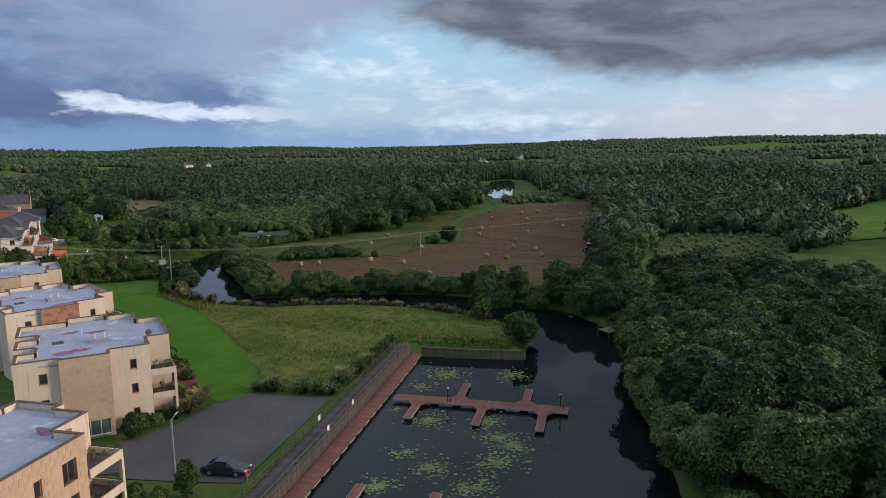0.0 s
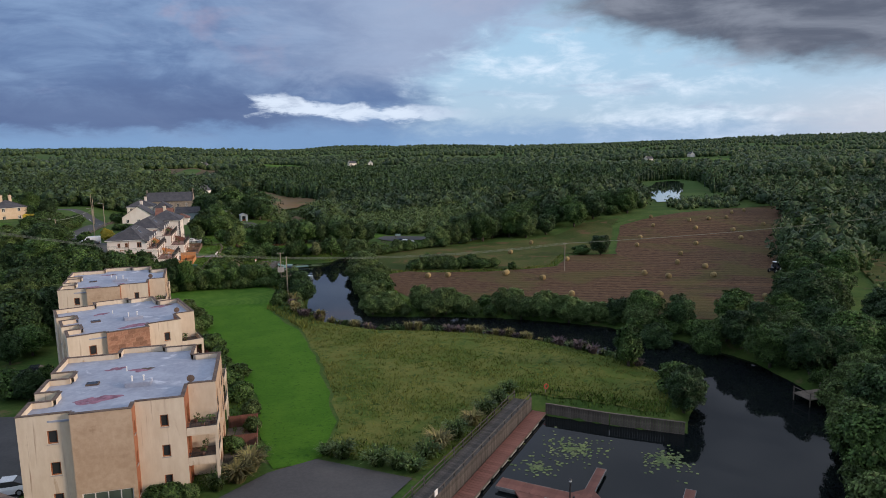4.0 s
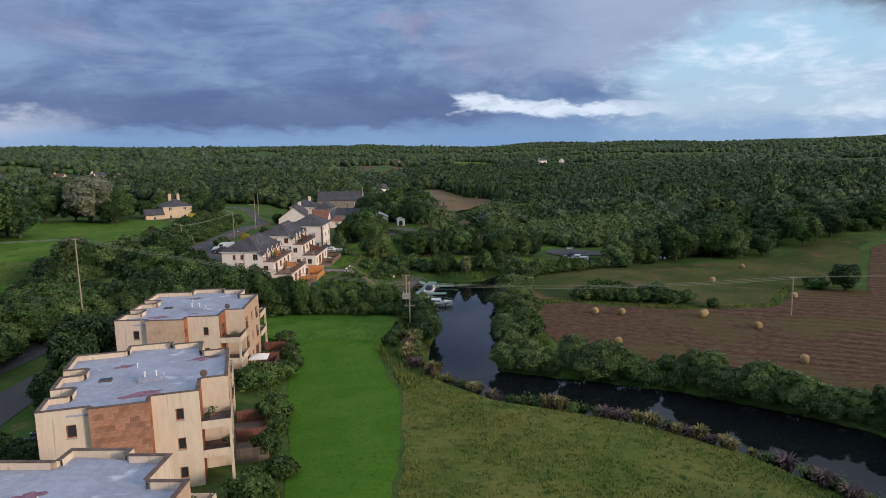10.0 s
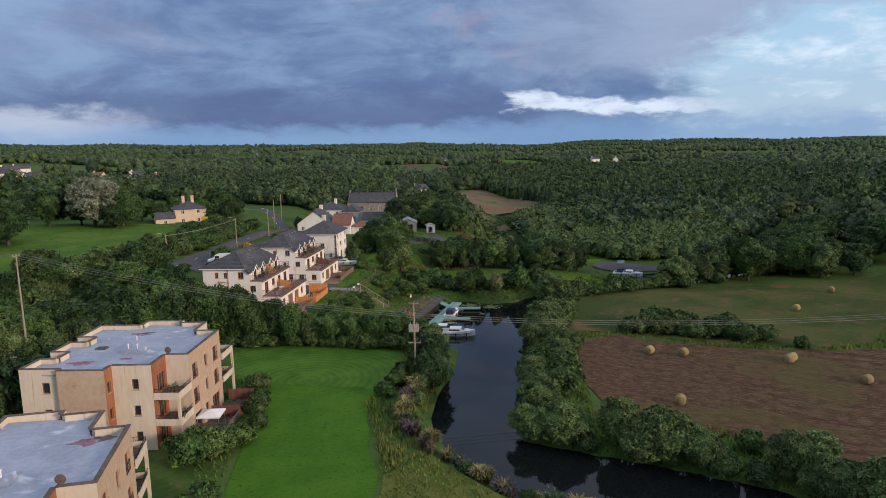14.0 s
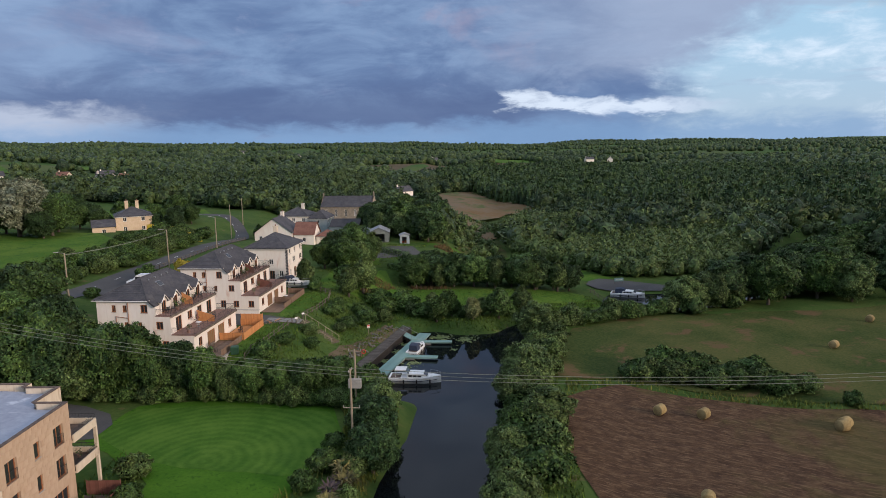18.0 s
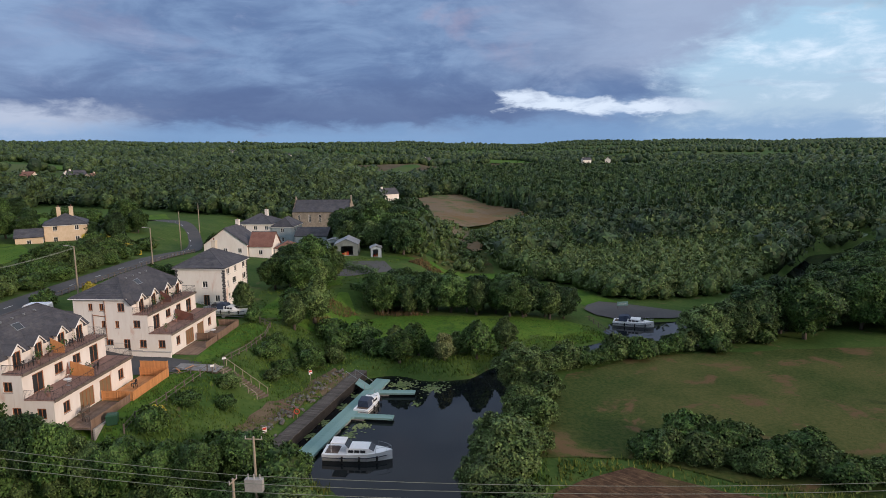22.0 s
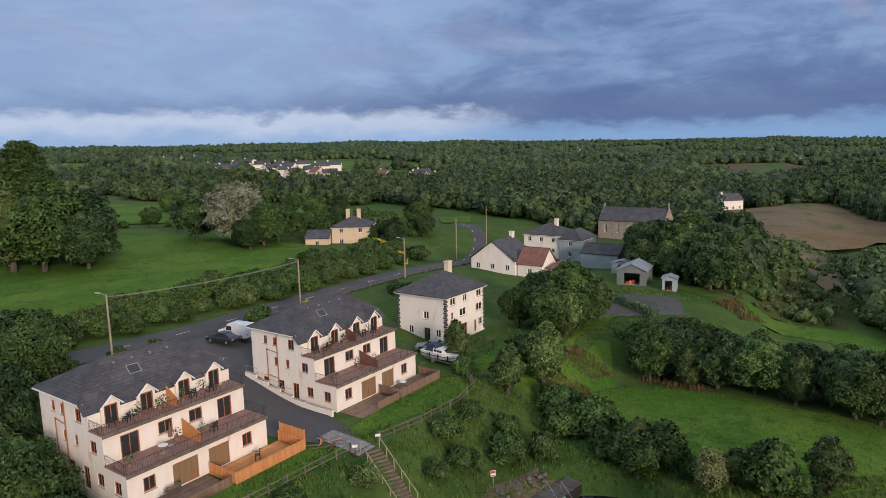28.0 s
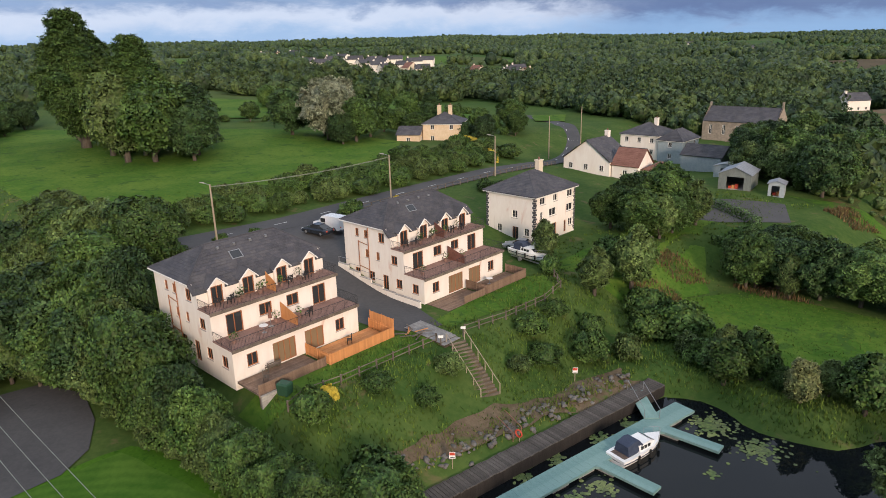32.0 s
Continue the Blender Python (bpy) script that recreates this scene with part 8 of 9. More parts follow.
for a, b in (((16.0, 216.6), (19.2, 213.8)), ((17.2, 217.4), (20.2, 214.8))):
    part("handrail", MB().tube((*a, 2.2), (*b, 1.5), 0.03).tube((*a, 1.2), (*a, 2.2), 0.03).tube((*b, 0.6), (*b, 1.5), 0.03), M["metal"], gang)

# timber wharf on the house side
wh = thing("timber_wharf", Matrix(), "weathered grey timber wharf with a dark front wall", "wharf")
wa, wb = Vector((*WHARF[0], 0)), Vector((*WHARF[1], 0))
d = (wb - wa).normalized()
mw = Matrix(((d.x, -d.y, 0, wa.x), (d.y, d.x, 0, wa.y), (0, 0, 1, 1.25), (0, 0, 0, 1)))
L = (wb - wa).length
me = MB().box(0, -0.08, -0.08, 0.30, 1.85, 0).mesh("plank", M["wharfwood"])
n = int(L / 0.335)
for i in range(n):
    part("plank", me, None, wh).matrix_local = mw @ pose(i * L / n, rt.uniform(-0.04, 0.04), rt.uniform(-0.01, 0.01))
me = MB().box(0, -0.05, -1.9, 0.26, 0.04, -0.10).mesh("board", M["wetwood"])
n = int(L / 0.27)
for i in range(n):
    part("board", me, None, wh).matrix_local = mw @ pose(i * L / n, 0, 0)

# lily pads
rng = np.random.default_rng(21)
vs, fs = [], []
for cx, cy, r, k in [(41.5, 82.2, 2.6, 70), (47, 85, 4.0, 160), (37, 71, 3, 120), (55.6, 79.6, 2.8, 150), (43.2, 67.4, 3, 110), (41.7, 62.5, 3.2, 130), (31.1, 59.7, 3, 120), (30.7, 64.6, 2.2, 60), (38.1, 57.2, 3.2, 140), (24.8, 59.1, 2.6, 90), (33.1, 53.7, 3.4, 140), (42.1, 59.7, 2.6, 90), (34.8, 76.4, 1.2, 20),
                     (16.2, 204, 1.2, 40), (17.6, 209, 1.2, 60), (18.4, 213, 1.0, 60), (15.4, 200, 1.1, 40), (24, 217.4, 2.6, 160), (28.5, 216.5, 2.6, 110), (21, 203.2, 1.6, 60), (26.6, 210.5, 0.8, 14), (20.2, 200.6, 1.6, 40)]:
    for _ in range(int(k * 1.6)):
        a, q = rng.uniform(0, 6.28), r * abs(rng.normal(0, 0.55))
        x, y, s = cx + q * math.cos(a), cy + q * math.sin(a) * 0.9, rng.uniform(0.09, 0.22)
        j = len(vs)
        vs += [(x + s * math.cos(t), y + s * math.sin(t), 0.012 + rng.uniform(0, 0.02)) for t in [i * math.tau / 8 + a for i in range(8)]]
        fs.append(tuple(range(j, j + 8)))
me = bpy.data.meshes.new("lily_pads")
me.from_pydata(vs, [], fs)
me.materials.append(M["lily"])
tagged(new("lily_pads", me), "drifts of yellow-green lily pads on the water", "lily pads", kind="stuff")


# ---------------------------------------------------------------- tufts, reeds and shrubs
def tuft_mesh(name, seed, h, r, blades, mat, curl=0.5):
    rng = np.random.default_rng(seed)
    a = rng.uniform(0, 6.28, blades)
    q = r * np.sqrt(rng.uniform(0, 1, blades)) * 0.35
    hh = h * rng.uniform(0.6, 1.1, blades)
    out = r * rng.uniform(0.3, 1.0, blades) * curl * 2
    w = 0.035 + 0.03 * r
    c, s = np.cos(a), np.sin(a)
    p0 = np.stack([q * c, q * s, np.zeros(blades) - 0.1], 1)
    p1 = np.stack([(q + out * 0.45) * c, (q + out * 0.45) * s, hh * 0.75], 1)
    p2 = np.stack([(q + out) * c, (q + out) * s, hh * rng.uniform(0.55, 1.0, blades)], 1)
    t = np.stack([-s, c, np.zeros(blades)], 1) * w
    v = np.stack([p0 - t, p0 + t, p1 + t, p1 - t, p2], 1).reshape(-1, 3)
    i = np.arange(blades)[:, None] * 5
    f = np.concatenate([i + np.array([[0, 1, 2]]), i + np.array([[0, 2, 3]]), i + np.array([[3, 2, 4]])])
    return np_mesh(name, v, f, mat)


TUFT = {"pampas": [tuft_mesh("leaves", 3, 1.9, 1.5, 240, M["reed"], 0.55), tuft_mesh("leaves", 4, 1.7, 1.4, 240, M["leaf_l"], 0.55)],
        "reed": [tuft_mesh("leaves", 5, 1.3, 0.9, 120, M["reed"], 0.35), tuft_mesh("leaves", 6, 1.1, 0.9, 120, M["leaf_l"], 0.4), tuft_mesh("leaves", 8, 1.2, 0.9, 120, M["reed"], 0.4)],
        "heather": [tuft_mesh("leaves", 7, 0.9, 0.8, 120, M["heather"], 0.4)]}


def tuft(kind, x, y, s, name, label, cat, group):
    ob = new(name, rt.choice(TUFT[kind]))
    ob.matrix_world = Matrix.LocRotScale((x, y, hz(x, y)), Euler((0, 0, rt.uniform(0, 6.28))), (s, s, s * rt.uniform(0.85, 1.15)))
    return tagged(ob, label, cat, group)


for x, y, s in [(19.6, 88.6, 0.8), (21.2, 87.3, 1.25), (24.6, 84.6, 1.3), (26.4, 83.2, 1.0), (27.8, 82.2, 1.1), (30, 84.6, 1.2), (31.8, 86.6, 1.1), (34.2, 88.4, 1.2), (37, 91, 1.0), (39.5, 93.8, 1.2), (42.4, 97, 1.1), (45, 100, 1.0), (10.6, 85.2, 1.2), (8.6, 84, 1.0), (11.8, 87, 1.1), (12.6, 89.6, 0.9)]:
    tuft("pampas", x, y, s, "pampas_grass", "large clump of arching pampas grass", "grass clump", "pampas clumps")
bank = [(20.2, 168), (19.5, 160), (20.6, 152), (23.5, 147.5), (26, 144.5), (31, 139.6), (36, 136.4), (41.5, 133.6), (46, 131.4), (51, 128.6), (55.5, 125), (59.5, 121), (62.6, 116), (65, 111.2), (68, 104)]
for (x0, y0), (x1, y1) in zip(bank, bank[1:]):
    k = int(math.hypot(x1 - x0, y1 - y0) / 0.95)
    for i in range(k):
        t = i / k
        x, y = x0 + (x1 - x0) * t + rt.uniform(-0.9, 0.9), y0 + (y1 - y0) * t + rt.uniform(-0.9, 0.9)
        q = rt.random()
        if q < 0.62:
            tuft("reed", x, y, rt.uniform(0.9, 1.7), "reed_clump", "clump of dry reeds and sedge on the bank", "reeds", "bank reeds")
        elif q < 0.85:
            tuft("heather", x, y, rt.uniform(1.2, 2.0), "flower_clump", "clump of purple-brown flowering weeds", "weeds", "bank weeds")
        else:
            plant(rt.choice(["bush", "lbush"]), x, y, rt.uniform(0.2, 0.4), "small rounded shrub on the river bank", "bank shrubs")
for x, y, s in [(16.2, 161, 0.5), (17.2, 165, 0.6), (17, 170, 0.45), (18.4, 175, 0.6), (47.5, 132.5, 0.42), (55, 127, 0.4), (-1.6, 162.4, 0.7), (3.0, 150.5, 0.5), (10.2, 107.5, 0.75), (8.2, 111.8, 0.8), (9.6, 117, 0.6), (6.8, 122, 0.65), (6.4, 127, 0.6), (5, 131.5, 0.75), (0.6, 143.5, 0.8), (-1.0, 141.6, 0.9), (2.4, 146, 0.6), (1.2, 154.6, 0.6), (0.2, 158, 0.5),
                   (4.4, 82.6, 0.55), (6.2, 82.9, 0.4), (9.8, 92.6, 0.5), (12, 97, 0.45), (11.6, 102, 0.5), (2.4, 64.6, 0.5), (4.6, 63.6, 0.4)]:
    plant(rt.choice(["bush", "lbush", "bush"]), x, y, s, "rounded garden shrub beside the apartments", "garden shrubs")
for x, y, s in [(7.1, 63.4, 0.55), (3.6, 80.2, 0.5)]:
    plant("alder", x, y, s, "small dark clipped cypress in the grass")


# ---------------------------------------------------------------- hay bales
def bale_mesh():
    rings = []
    for u, r in ((-0.60, 0.1), (-0.58, 0.60), (-0.52, 0.66), (0.52, 0.66), (0.58, 0.60), (0.60, 0.1)):
        rings.append([(u, r * math.cos(t), r * math.sin(t) + 0.62) for t in [i * math.tau / 18 for i in range(18)]])
    return MB().loft(rings)


bale = bale_mesh().mesh("hay_bale", M["straw"], True)
for i, (x, y) in enumerate([(59.5, 182.1), (75, 180.4), (98.7, 193.9), (81.1, 171), (79.8, 152), (132, 210.9), (108.2, 168.2), (96.2, 143), (125.2, 178.9), (134.9, 191.4), (151.1, 206.5), (128.5, 171.2), (122.9, 160.4), (115.1, 133.3), (191.7, 223.2), (170.3, 208.7), (175.3, 219), (186.5, 237.1),
                            (153.6, 235.4), (160.8, 248.4), (170.1, 237.2), (178.5, 236.9), (111.5, 162.6), (54.5, 183), (58.9, 181), (74.3, 179.5), (54.3, 162.2), (88, 211.4), (101.8, 227.8), (87.8, 210.5), (140, 222), (205, 250), (196, 246), (165, 226)]):
    if i == 29 or i == 24:
        continue
    ob = new("hay_bale", bale)
    ob.matrix_world = pose(x, y, hz(x, y) + 0.08, 0, 0, rt.uniform(20, 75))
    tagged(ob, "round golden hay bale on cut stubble", "hay bale", "hay bales")


# ---------------------------------------------------------------- poles and wires
def pole(x, y, top, label, arms=(), name="utility_pole", lamp=None, z=None):
    z = hz(x, y) if z is None else z
    r = thing(name, pose(x, y, z), label, "pole", "wooden poles" if name == "utility_pole" else "street lamps")
    h = top - z
    part("shaft", MB().tube((0, 0, -0.5), (0, 0, h), 0.15, 0.10, 8), M["metal"] if name == "lamp_post" else M["polewood"], r)
    for zz, w, rot in arms:
        c, s = math.cos(radians(rot)), math.sin(radians(rot))
        a = part("crossarm", MB().tube((-c * w, -s * w, h - zz), (c * w, s * w, h - zz), 0.06, n=4), M["polewood"], r)
        for k in (-1, 0, 1):
            part("insulator", MB().tube((k * c * w * 0.92, k * s * w * 0.92, h - zz), (k * c * w * 0.92, k * s * w * 0.92, h - zz + 0.28), 0.06, 0.04, 6), M["concrete"], a)
    if lamp is not None:
        c, s = math.cos(radians(lamp)), math.sin(radians(lamp))
        part("arm", MB().tube((0, 0, h - 0.1), (c * 1.0, s * 1.0, h + 0.15), 0.035), M["metal"], r)
        part("lamp_head", MB().tube((c * 0.9, s * 0.9, h + 0.13), (c * 1.6, s * 1.6, h + 0.16), 0.1, 0.07, 6), M["concrete"], r)
    return r


M["polewood"] = material("pole_wood", (0.26, 0.21, 0.15), (0.38, 0.32, 0.24), 1.5, 0.9, 0.3, 6, streak=(1, 1, 0.2))
pole(18.8, 170.9, 10.3, "weathered wooden utility pole with a low crossarm", ((0.2, 0.5, 80), (4.4, 0.95, 0)))
pb = pole(17.7, 177.8, 10.3, "wooden utility pole with a grey transformer", ((0.2, 0.75, 0),))
tr = part("transformer", MB().box(-0.75, -0.62, 4.1, 0.75, -0.14, 5.2), M["concrete"], pb, "grey pole transformer")
for k in (-0.5, 0, 0.5):
    part("bushing", MB().tube((k, -0.38, 5.2), (k, -0.38, 5.6), 0.07, 0.05, 6), M["concrete"], tr)
part("stay_wires", MB().tube((-0.75, 0, 8.2), (-1.0, -0.3, 5.4), 0.012, n=3).tube((0.75, 0, 8.2), (0.5, -0.3, 5.6), 0.012, n=3), M["black"], pb)
pole(-39.0, 167.2, 19.7, "tall weathered wooden utility pole among trees", ((0.3, 0.7, 90),), z=hz(-39, 167.2))
pole(-35.3, 202.5, 17.8, "wooden roadside pole with a street lamp", (), lamp=200)
pole(-33.3, 231.4, 17.8, "wooden roadside pole with a street lamp", (), lamp=200)
pole(-36.8, 262.0, 17.0, "slender roadside pole with a street lamp", (), lamp=200)
pole(91.5, 180.2, 8.4, "wooden utility pole standing in the hay field", ((0.2, 0.6, 0),))
pole(271, 185.5, 15, "distant wooden utility pole", ((0.2, 0.7, 0),))
pole(-47.5, 296, 17.0, "wooden pole beside the bend of the road", ())
pole(-53.5, 320, 17.0, "wooden pole beside the bend of the road", ())
pole(-30, 152, 9.0, "thin grey street lamp behind the apartments", (), "lamp_post", 10)
pole(6.4, 66.9, 8.2, "tall slender galvanised car park lamp", (), "lamp_post", 60)


def wires(name, a, b, n, spread, sag, label):
    a, b = Vector(a), Vector(b)
    d = (b - a).normalized()
    s = Vector((-d.y, d.x, 0))
    r = thing(name, Matrix(), label, "power line", "overhead wires")
    for k in range(n):
        o = s * spread * (k - (n - 1) / 2)
        mb = MB()
        N = 16
        p = [a.lerp(b, i / N) + o - Vector((0, 0, sag * 4 * (i / N) * (1 - i / N))) for i in range(N + 1)]
        mb.loft([[q + Vector((0, 0.028 * math.cos(t), 0.028 * math.sin(t))) for t in (0, 2.1, 4.2)] for q in p])
        part("wire", mb, M["wire"], r)


M["wire"] = material("bare_wire", (0.17, 0.19, 0.16), (0.24, 0.26, 0.22), 2.0, 0.5, 0.0)
wires("power_line", (18.8, 170.9, 10.0), (-39.0, 167.2, 19.5), 3, 1.15, 1.1, "three slack overhead wires between wooden poles")
wires("power_line", (18.8, 170.9, 10.0), (91.5, 180.2, 8.3), 3, 1.15, 1.2, "three slack overhead wires between wooden poles")
wires("power_line", (91.5, 180.2, 8.3), (271, 185.5, 15), 2, 0.6, 2.0, "pair of slack overhead wires over the hay field")
wires("power_line", (-35.3, 202.5, 17.5), (-33.3, 231.4, 17.5), 2, 0.4, 0.5, "pair of slack wires along the road")
wires("power_line", (-39.0, 167.2, 19.5), (-160, 150, 24), 3, 1.15, 2.0, "three slack overhead wires up the hill")


# ---------------------------------------------------------------- vehicles
def car(m, paint, label, kind="saloon"):
    r = thing("van" if kind == "van" else "car", m, label, "van" if kind == "van" else "car", "parked vehicles")
    L, W = (4.8, 1.8) if kind != "van" else (5.2, 1.95)
    if kind == "van":
        prof = [(0, 0.35, 0.9), (0.12, 0.3, 1.0), (1.1, 0.28, 1.15), (1.75, 0.28, 1.95), (2.1, 0.28, 2.1), (5.0, 0.28, 2.1), (5.2, 0.35, 1.95)]
        cab = None
    else:
        prof = [(0, 0.35, 0.62), (0.15, 0.28, 0.72), (1.3, 0.25, 0.92), (2.4, 0.25, 0.95), (3.9, 0.25, 0.97), (4.6, 0.28, 0.92), (4.8, 0.38, 0.75)]
        cab = [(1.35, 0.90, 0.92), (2.05, 0.92, 1.42), (3.2, 0.92, 1.45), (4.25, 0.92, 0.98)]
    rings = []
    for x, a, b in prof:
        w = W / 2 * (0.90 if x in (0, L) else 1.0)
        rings.append([(x, -w, a), (x, -w * 0.98, (a + b) / 2 + 0.1), (x, -w * 0.86, b), (x, w * 0.86, b), (x, w * 0.98, (a + b) / 2 + 0.1), (x, w, a)])
    body = part("body", MB().loft(rings), M[paint], r, smooth=False)
    if cab:
        rr = []
        for x, a, b in cab:
            w = W / 2 * 0.86
            rr.append([(x, -w, a - 0.02), (x, -w * 0.80, b), (x, w * 0.80, b), (x, w, a - 0.02)])
        part("glass_band", MB().loft(rr), M["glass"], r)
        part("roof", MB().box(2.0, -W * 0.35, 1.425, 3.3, W * 0.35, 1.475), M[paint], r)
    else:
        part("windscreen", MB().loft([[(1.18, -0.78, 1.2), (1.18, 0.78, 1.2), (1.22, 0.78, 1.2), (1.22, -0.78, 1.2)], [(1.68, -0.72, 1.92), (1.68, 0.72, 1.92), (1.72, 0.72, 1.92), (1.72, -0.72, 1.92)]]), M["glass"], r)
        for s in (-1, 1):
            part("side_window", MB().box(1.7, s * 0.975 - 0.012, 1.15, 2.6, s * 0.975 + 0.012, 1.75), M["glass"], r)
    for x in (0.95, L - 1.0):
        for s in (-1, 1):
            w = part("wheel", MB().tube((x, s * (W / 2 - 0.2), 0.33), (x, s * (W / 2 + 0.01), 0.33), 0.33, n=16), M["tyre"], r)
            part("rim", MB().tube((x, s * (W / 2 + 0.005), 0.33), (x, s * (W / 2 + 0.025), 0.33), 0.2, n=10), M["metal"], w)
    for s in (-1, 1):
        part("headlight", MB().box(-0.01, s * 0.62 - 0.16, 0.56, 0.12, s * 0.62 + 0.16, 0.68), M["signw"], r)
        part("tail_light", MB().box(L - 0.06, s * 0.66 - 0.12, 0.68, L + 0.012, s * 0.66 + 0.12, 0.84), M["red"], r)
    return r


def park(x, y, rot, paint, label, kind="saloon"):
    car(pose(x, y, hz(x, y) + 0.1, 0, 0, rot), paint, label, kind)


park(13.1, 64.9, 143, "carblk", "dark blue saloon car parked beside the quay")
park(-34.0, 217.5, 8, "carwht", "white panel van parked behind the house", "van")
park(-33.4, 215.0, 8, "carblk", "dark blue saloon car parked behind the house")
park(-13.5, 89.0, 0, "carwht", "white car parked behind the apartments")
park(-22.0, 126.4, 5, "carblk", "dark hatchback parked behind the apartments")
park(-21.6, 123.6, 5, "carblk", "dark estate car parked behind the apartments")
park(-31.5, 117.5, 75, "carwht", "white panel van parked on the access road", "van")
park(-13.0, 234.2, 20, "metal", "silver car parked beside the square house")


# ---------------------------------------------------------------- boats
def hull_rings(L, W, H, bow=0.3):
    rings = []
    for t in (0, 0.15, 0.4, 0.65, 0.82, 0.93, 1.0):
        w = W / 2 * (0.92 + 0.08 * min(1, t * 5)) * (1 if t < 0.5 else max(0.03, 1 - ((t - 0.5) / 0.5) ** 2.2))
        up = H * (1 + bow * t * t)
        x = t * L
        rings.append([(x, -w * 0.75, -0.15 + 0.1 * t), (x, -w * 0.97, up * 0.45), (x, -w, up), (x, w, up), (x, w * 0.97, up * 0.45), (x, w * 0.75, -0.15 + 0.1 * t)])
    return rings


def cruiser(m, L, W, label, canopy, stripe=False):
    r = thing("cabin_cruiser", m, label, "boat", "moored boats")
    H = 0.085 * L + 0.15
    part("hull", MB().loft(hull_rings(L, W, H)), M["hull"], r)
    part("rubbing_strake", MB().loft([[(x, y * 1.015, z) for x, y, z in (q[1], (q[1][0], q[1][1], q[1][2] + 0.1), (q[4][0], q[4][1], q[4][2] + 0.1), q[4])] for q in hull_rings(L, W, H)[:-1]]), M["navy"], r)
    c0, c1 = 0.36 * L, 0.74 * L
    w = W / 2 * 0.80
    z = H * 1.06
    h = 0.55
    part("cabin", MB().loft([[(c0, -w, z - 0.1), (c0, -w * 0.86, z + h), (c0, w * 0.86, z + h), (c0, w, z - 0.1)], [(c1 - 0.6, -w * 0.95, z - 0.1), (c1 - 0.6, -w * 0.82, z + h), (c1 - 0.6, w * 0.82, z + h), (c1 - 0.6, w * 0.95, z - 0.1)], [(c1 + 0.5, -w * 0.7, z - 0.1), (c1 + 0.1, -w * 0.6, z + 0.15), (c1 + 0.1, w * 0.6, z + 0.15), (c1 + 0.5, w * 0.7, z - 0.1)]]), M["hull"], r)
    for s in (-1, 1):
        k = 3
        for i in range(k):
            a = c0 + 0.2 + i * (c1 - c0 - 0.9) / k
            part("side_window", MB().box(a, s * (w * 0.93) - 0.03, z + 0.12, a + (c1 - c0 - 0.9) / k - 0.12, s * (w * 0.93) + 0.03, z + 0.4), M["glass"], r)
    part("windscreen", MB().loft([[(c1 - 0.5, -w * 0.7, z + h - 0.03), (c1 - 0.5, w * 0.7, z + h - 0.03), (c1 - 0.47, w * 0.7, z + h), (c1 - 0.47, -w * 0.7, z + h)], [(c1 + 0.02, -w * 0.62, z + 0.2), (c1 + 0.02, w * 0.62, z + 0.2), (c1 + 0.05, w * 0.62, z + 0.24), (c1 + 0.05, -w * 0.62, z + 0.24)]]), M["glass"], r)
    part("cockpit", MB().box(0.3, -w * 0.86, H * 0.98, c0 - 0.05, w * 0.86, H * 1.02), M["coping"], r)
    if canopy:
        part("canopy", MB().loft([[(0.14 * L, -w * 0.9, z), (0.14 * L, -w * 0.7, z + 0.85), (0.14 * L, w * 0.7, z + 0.85), (0.14 * L, w * 0.9, z)], [(c0 - 0.2, -w * 0.9, z), (c0 - 0.3, -w * 0.72, z + 1.05), (c0 - 0.3, w * 0.72, z + 1.05), (c0 - 0.2, w * 0.9, z)], [(c0 + 0.5, -w * 0.9, z + h), (c0 + 0.2, -w * 0.7, z + 0.95), (c0 + 0.2, w * 0.7, z + 0.95), (c0 + 0.5, w * 0.9, z + h)]]), M["navy"], r, "dark blue canvas cockpit canopy")
    else:
        part("wheelhouse_roof", MB().box(0.12 * L, -w * 0.78, z + 1.0, c0 - 0.2, w * 0.78, z + 1.08), M["hull"], r)
        part("wheelhouse_screen", MB().loft([[(c0 - 0.25, -w * 0.76, z + 1.0), (c0 - 0.25, w * 0.76, z + 1.0), (c0 - 0.22, w * 0.76, z + 1.0), (c0 - 0.22, -w * 0.76, z + 1.0)], [(c0 + 0.2, -w * 0.82, z + h), (c0 + 0.2, w * 0.82, z + h), (c0 + 0.23, w * 0.82, z + h), (c0 + 0.23, -w * 0.82, z + h)]]), M["glass"], r)
        part("wheelhouse_post", MB().tube((0.13 * L, -w * 0.76, z), (0.13 * L, -w * 0.76, z + 1.0), 0.03).tube((0.13 * L, w * 0.76, z), (0.13 * L, w * 0.76, z + 1.0), 0.03), M["hull"], r)
    rail = MB()
    p = [(c1 + 0.3, -w * 0.9), (L * 0.93, -w * 0.4), (L * 0.99, 0), (L * 0.93, w * 0.4), (c1 + 0.3, w * 0.9)]
    for a, b in zip(p, p[1:]):
        rail.tube((*a, z + 0.65), (*b, z + 0.65), 0.018, n=4)
    for a in p:
        rail.tube((*a, z + 0.1), (*a, z + 0.65), 0.014, n=4)
    part("bow_rail", rail, M["metal"], r)
    for x in (0.3, 0.55, 0.8):
        part("fender", MB().tube((x * L, -W / 2 * (1.03 if x < 0.7 else 0.8), 0.1), (x * L, -W / 2 * (1.03 if x < 0.7 else 0.8), 0.65), 0.1, n=8), M["tyre"], r)
    return r


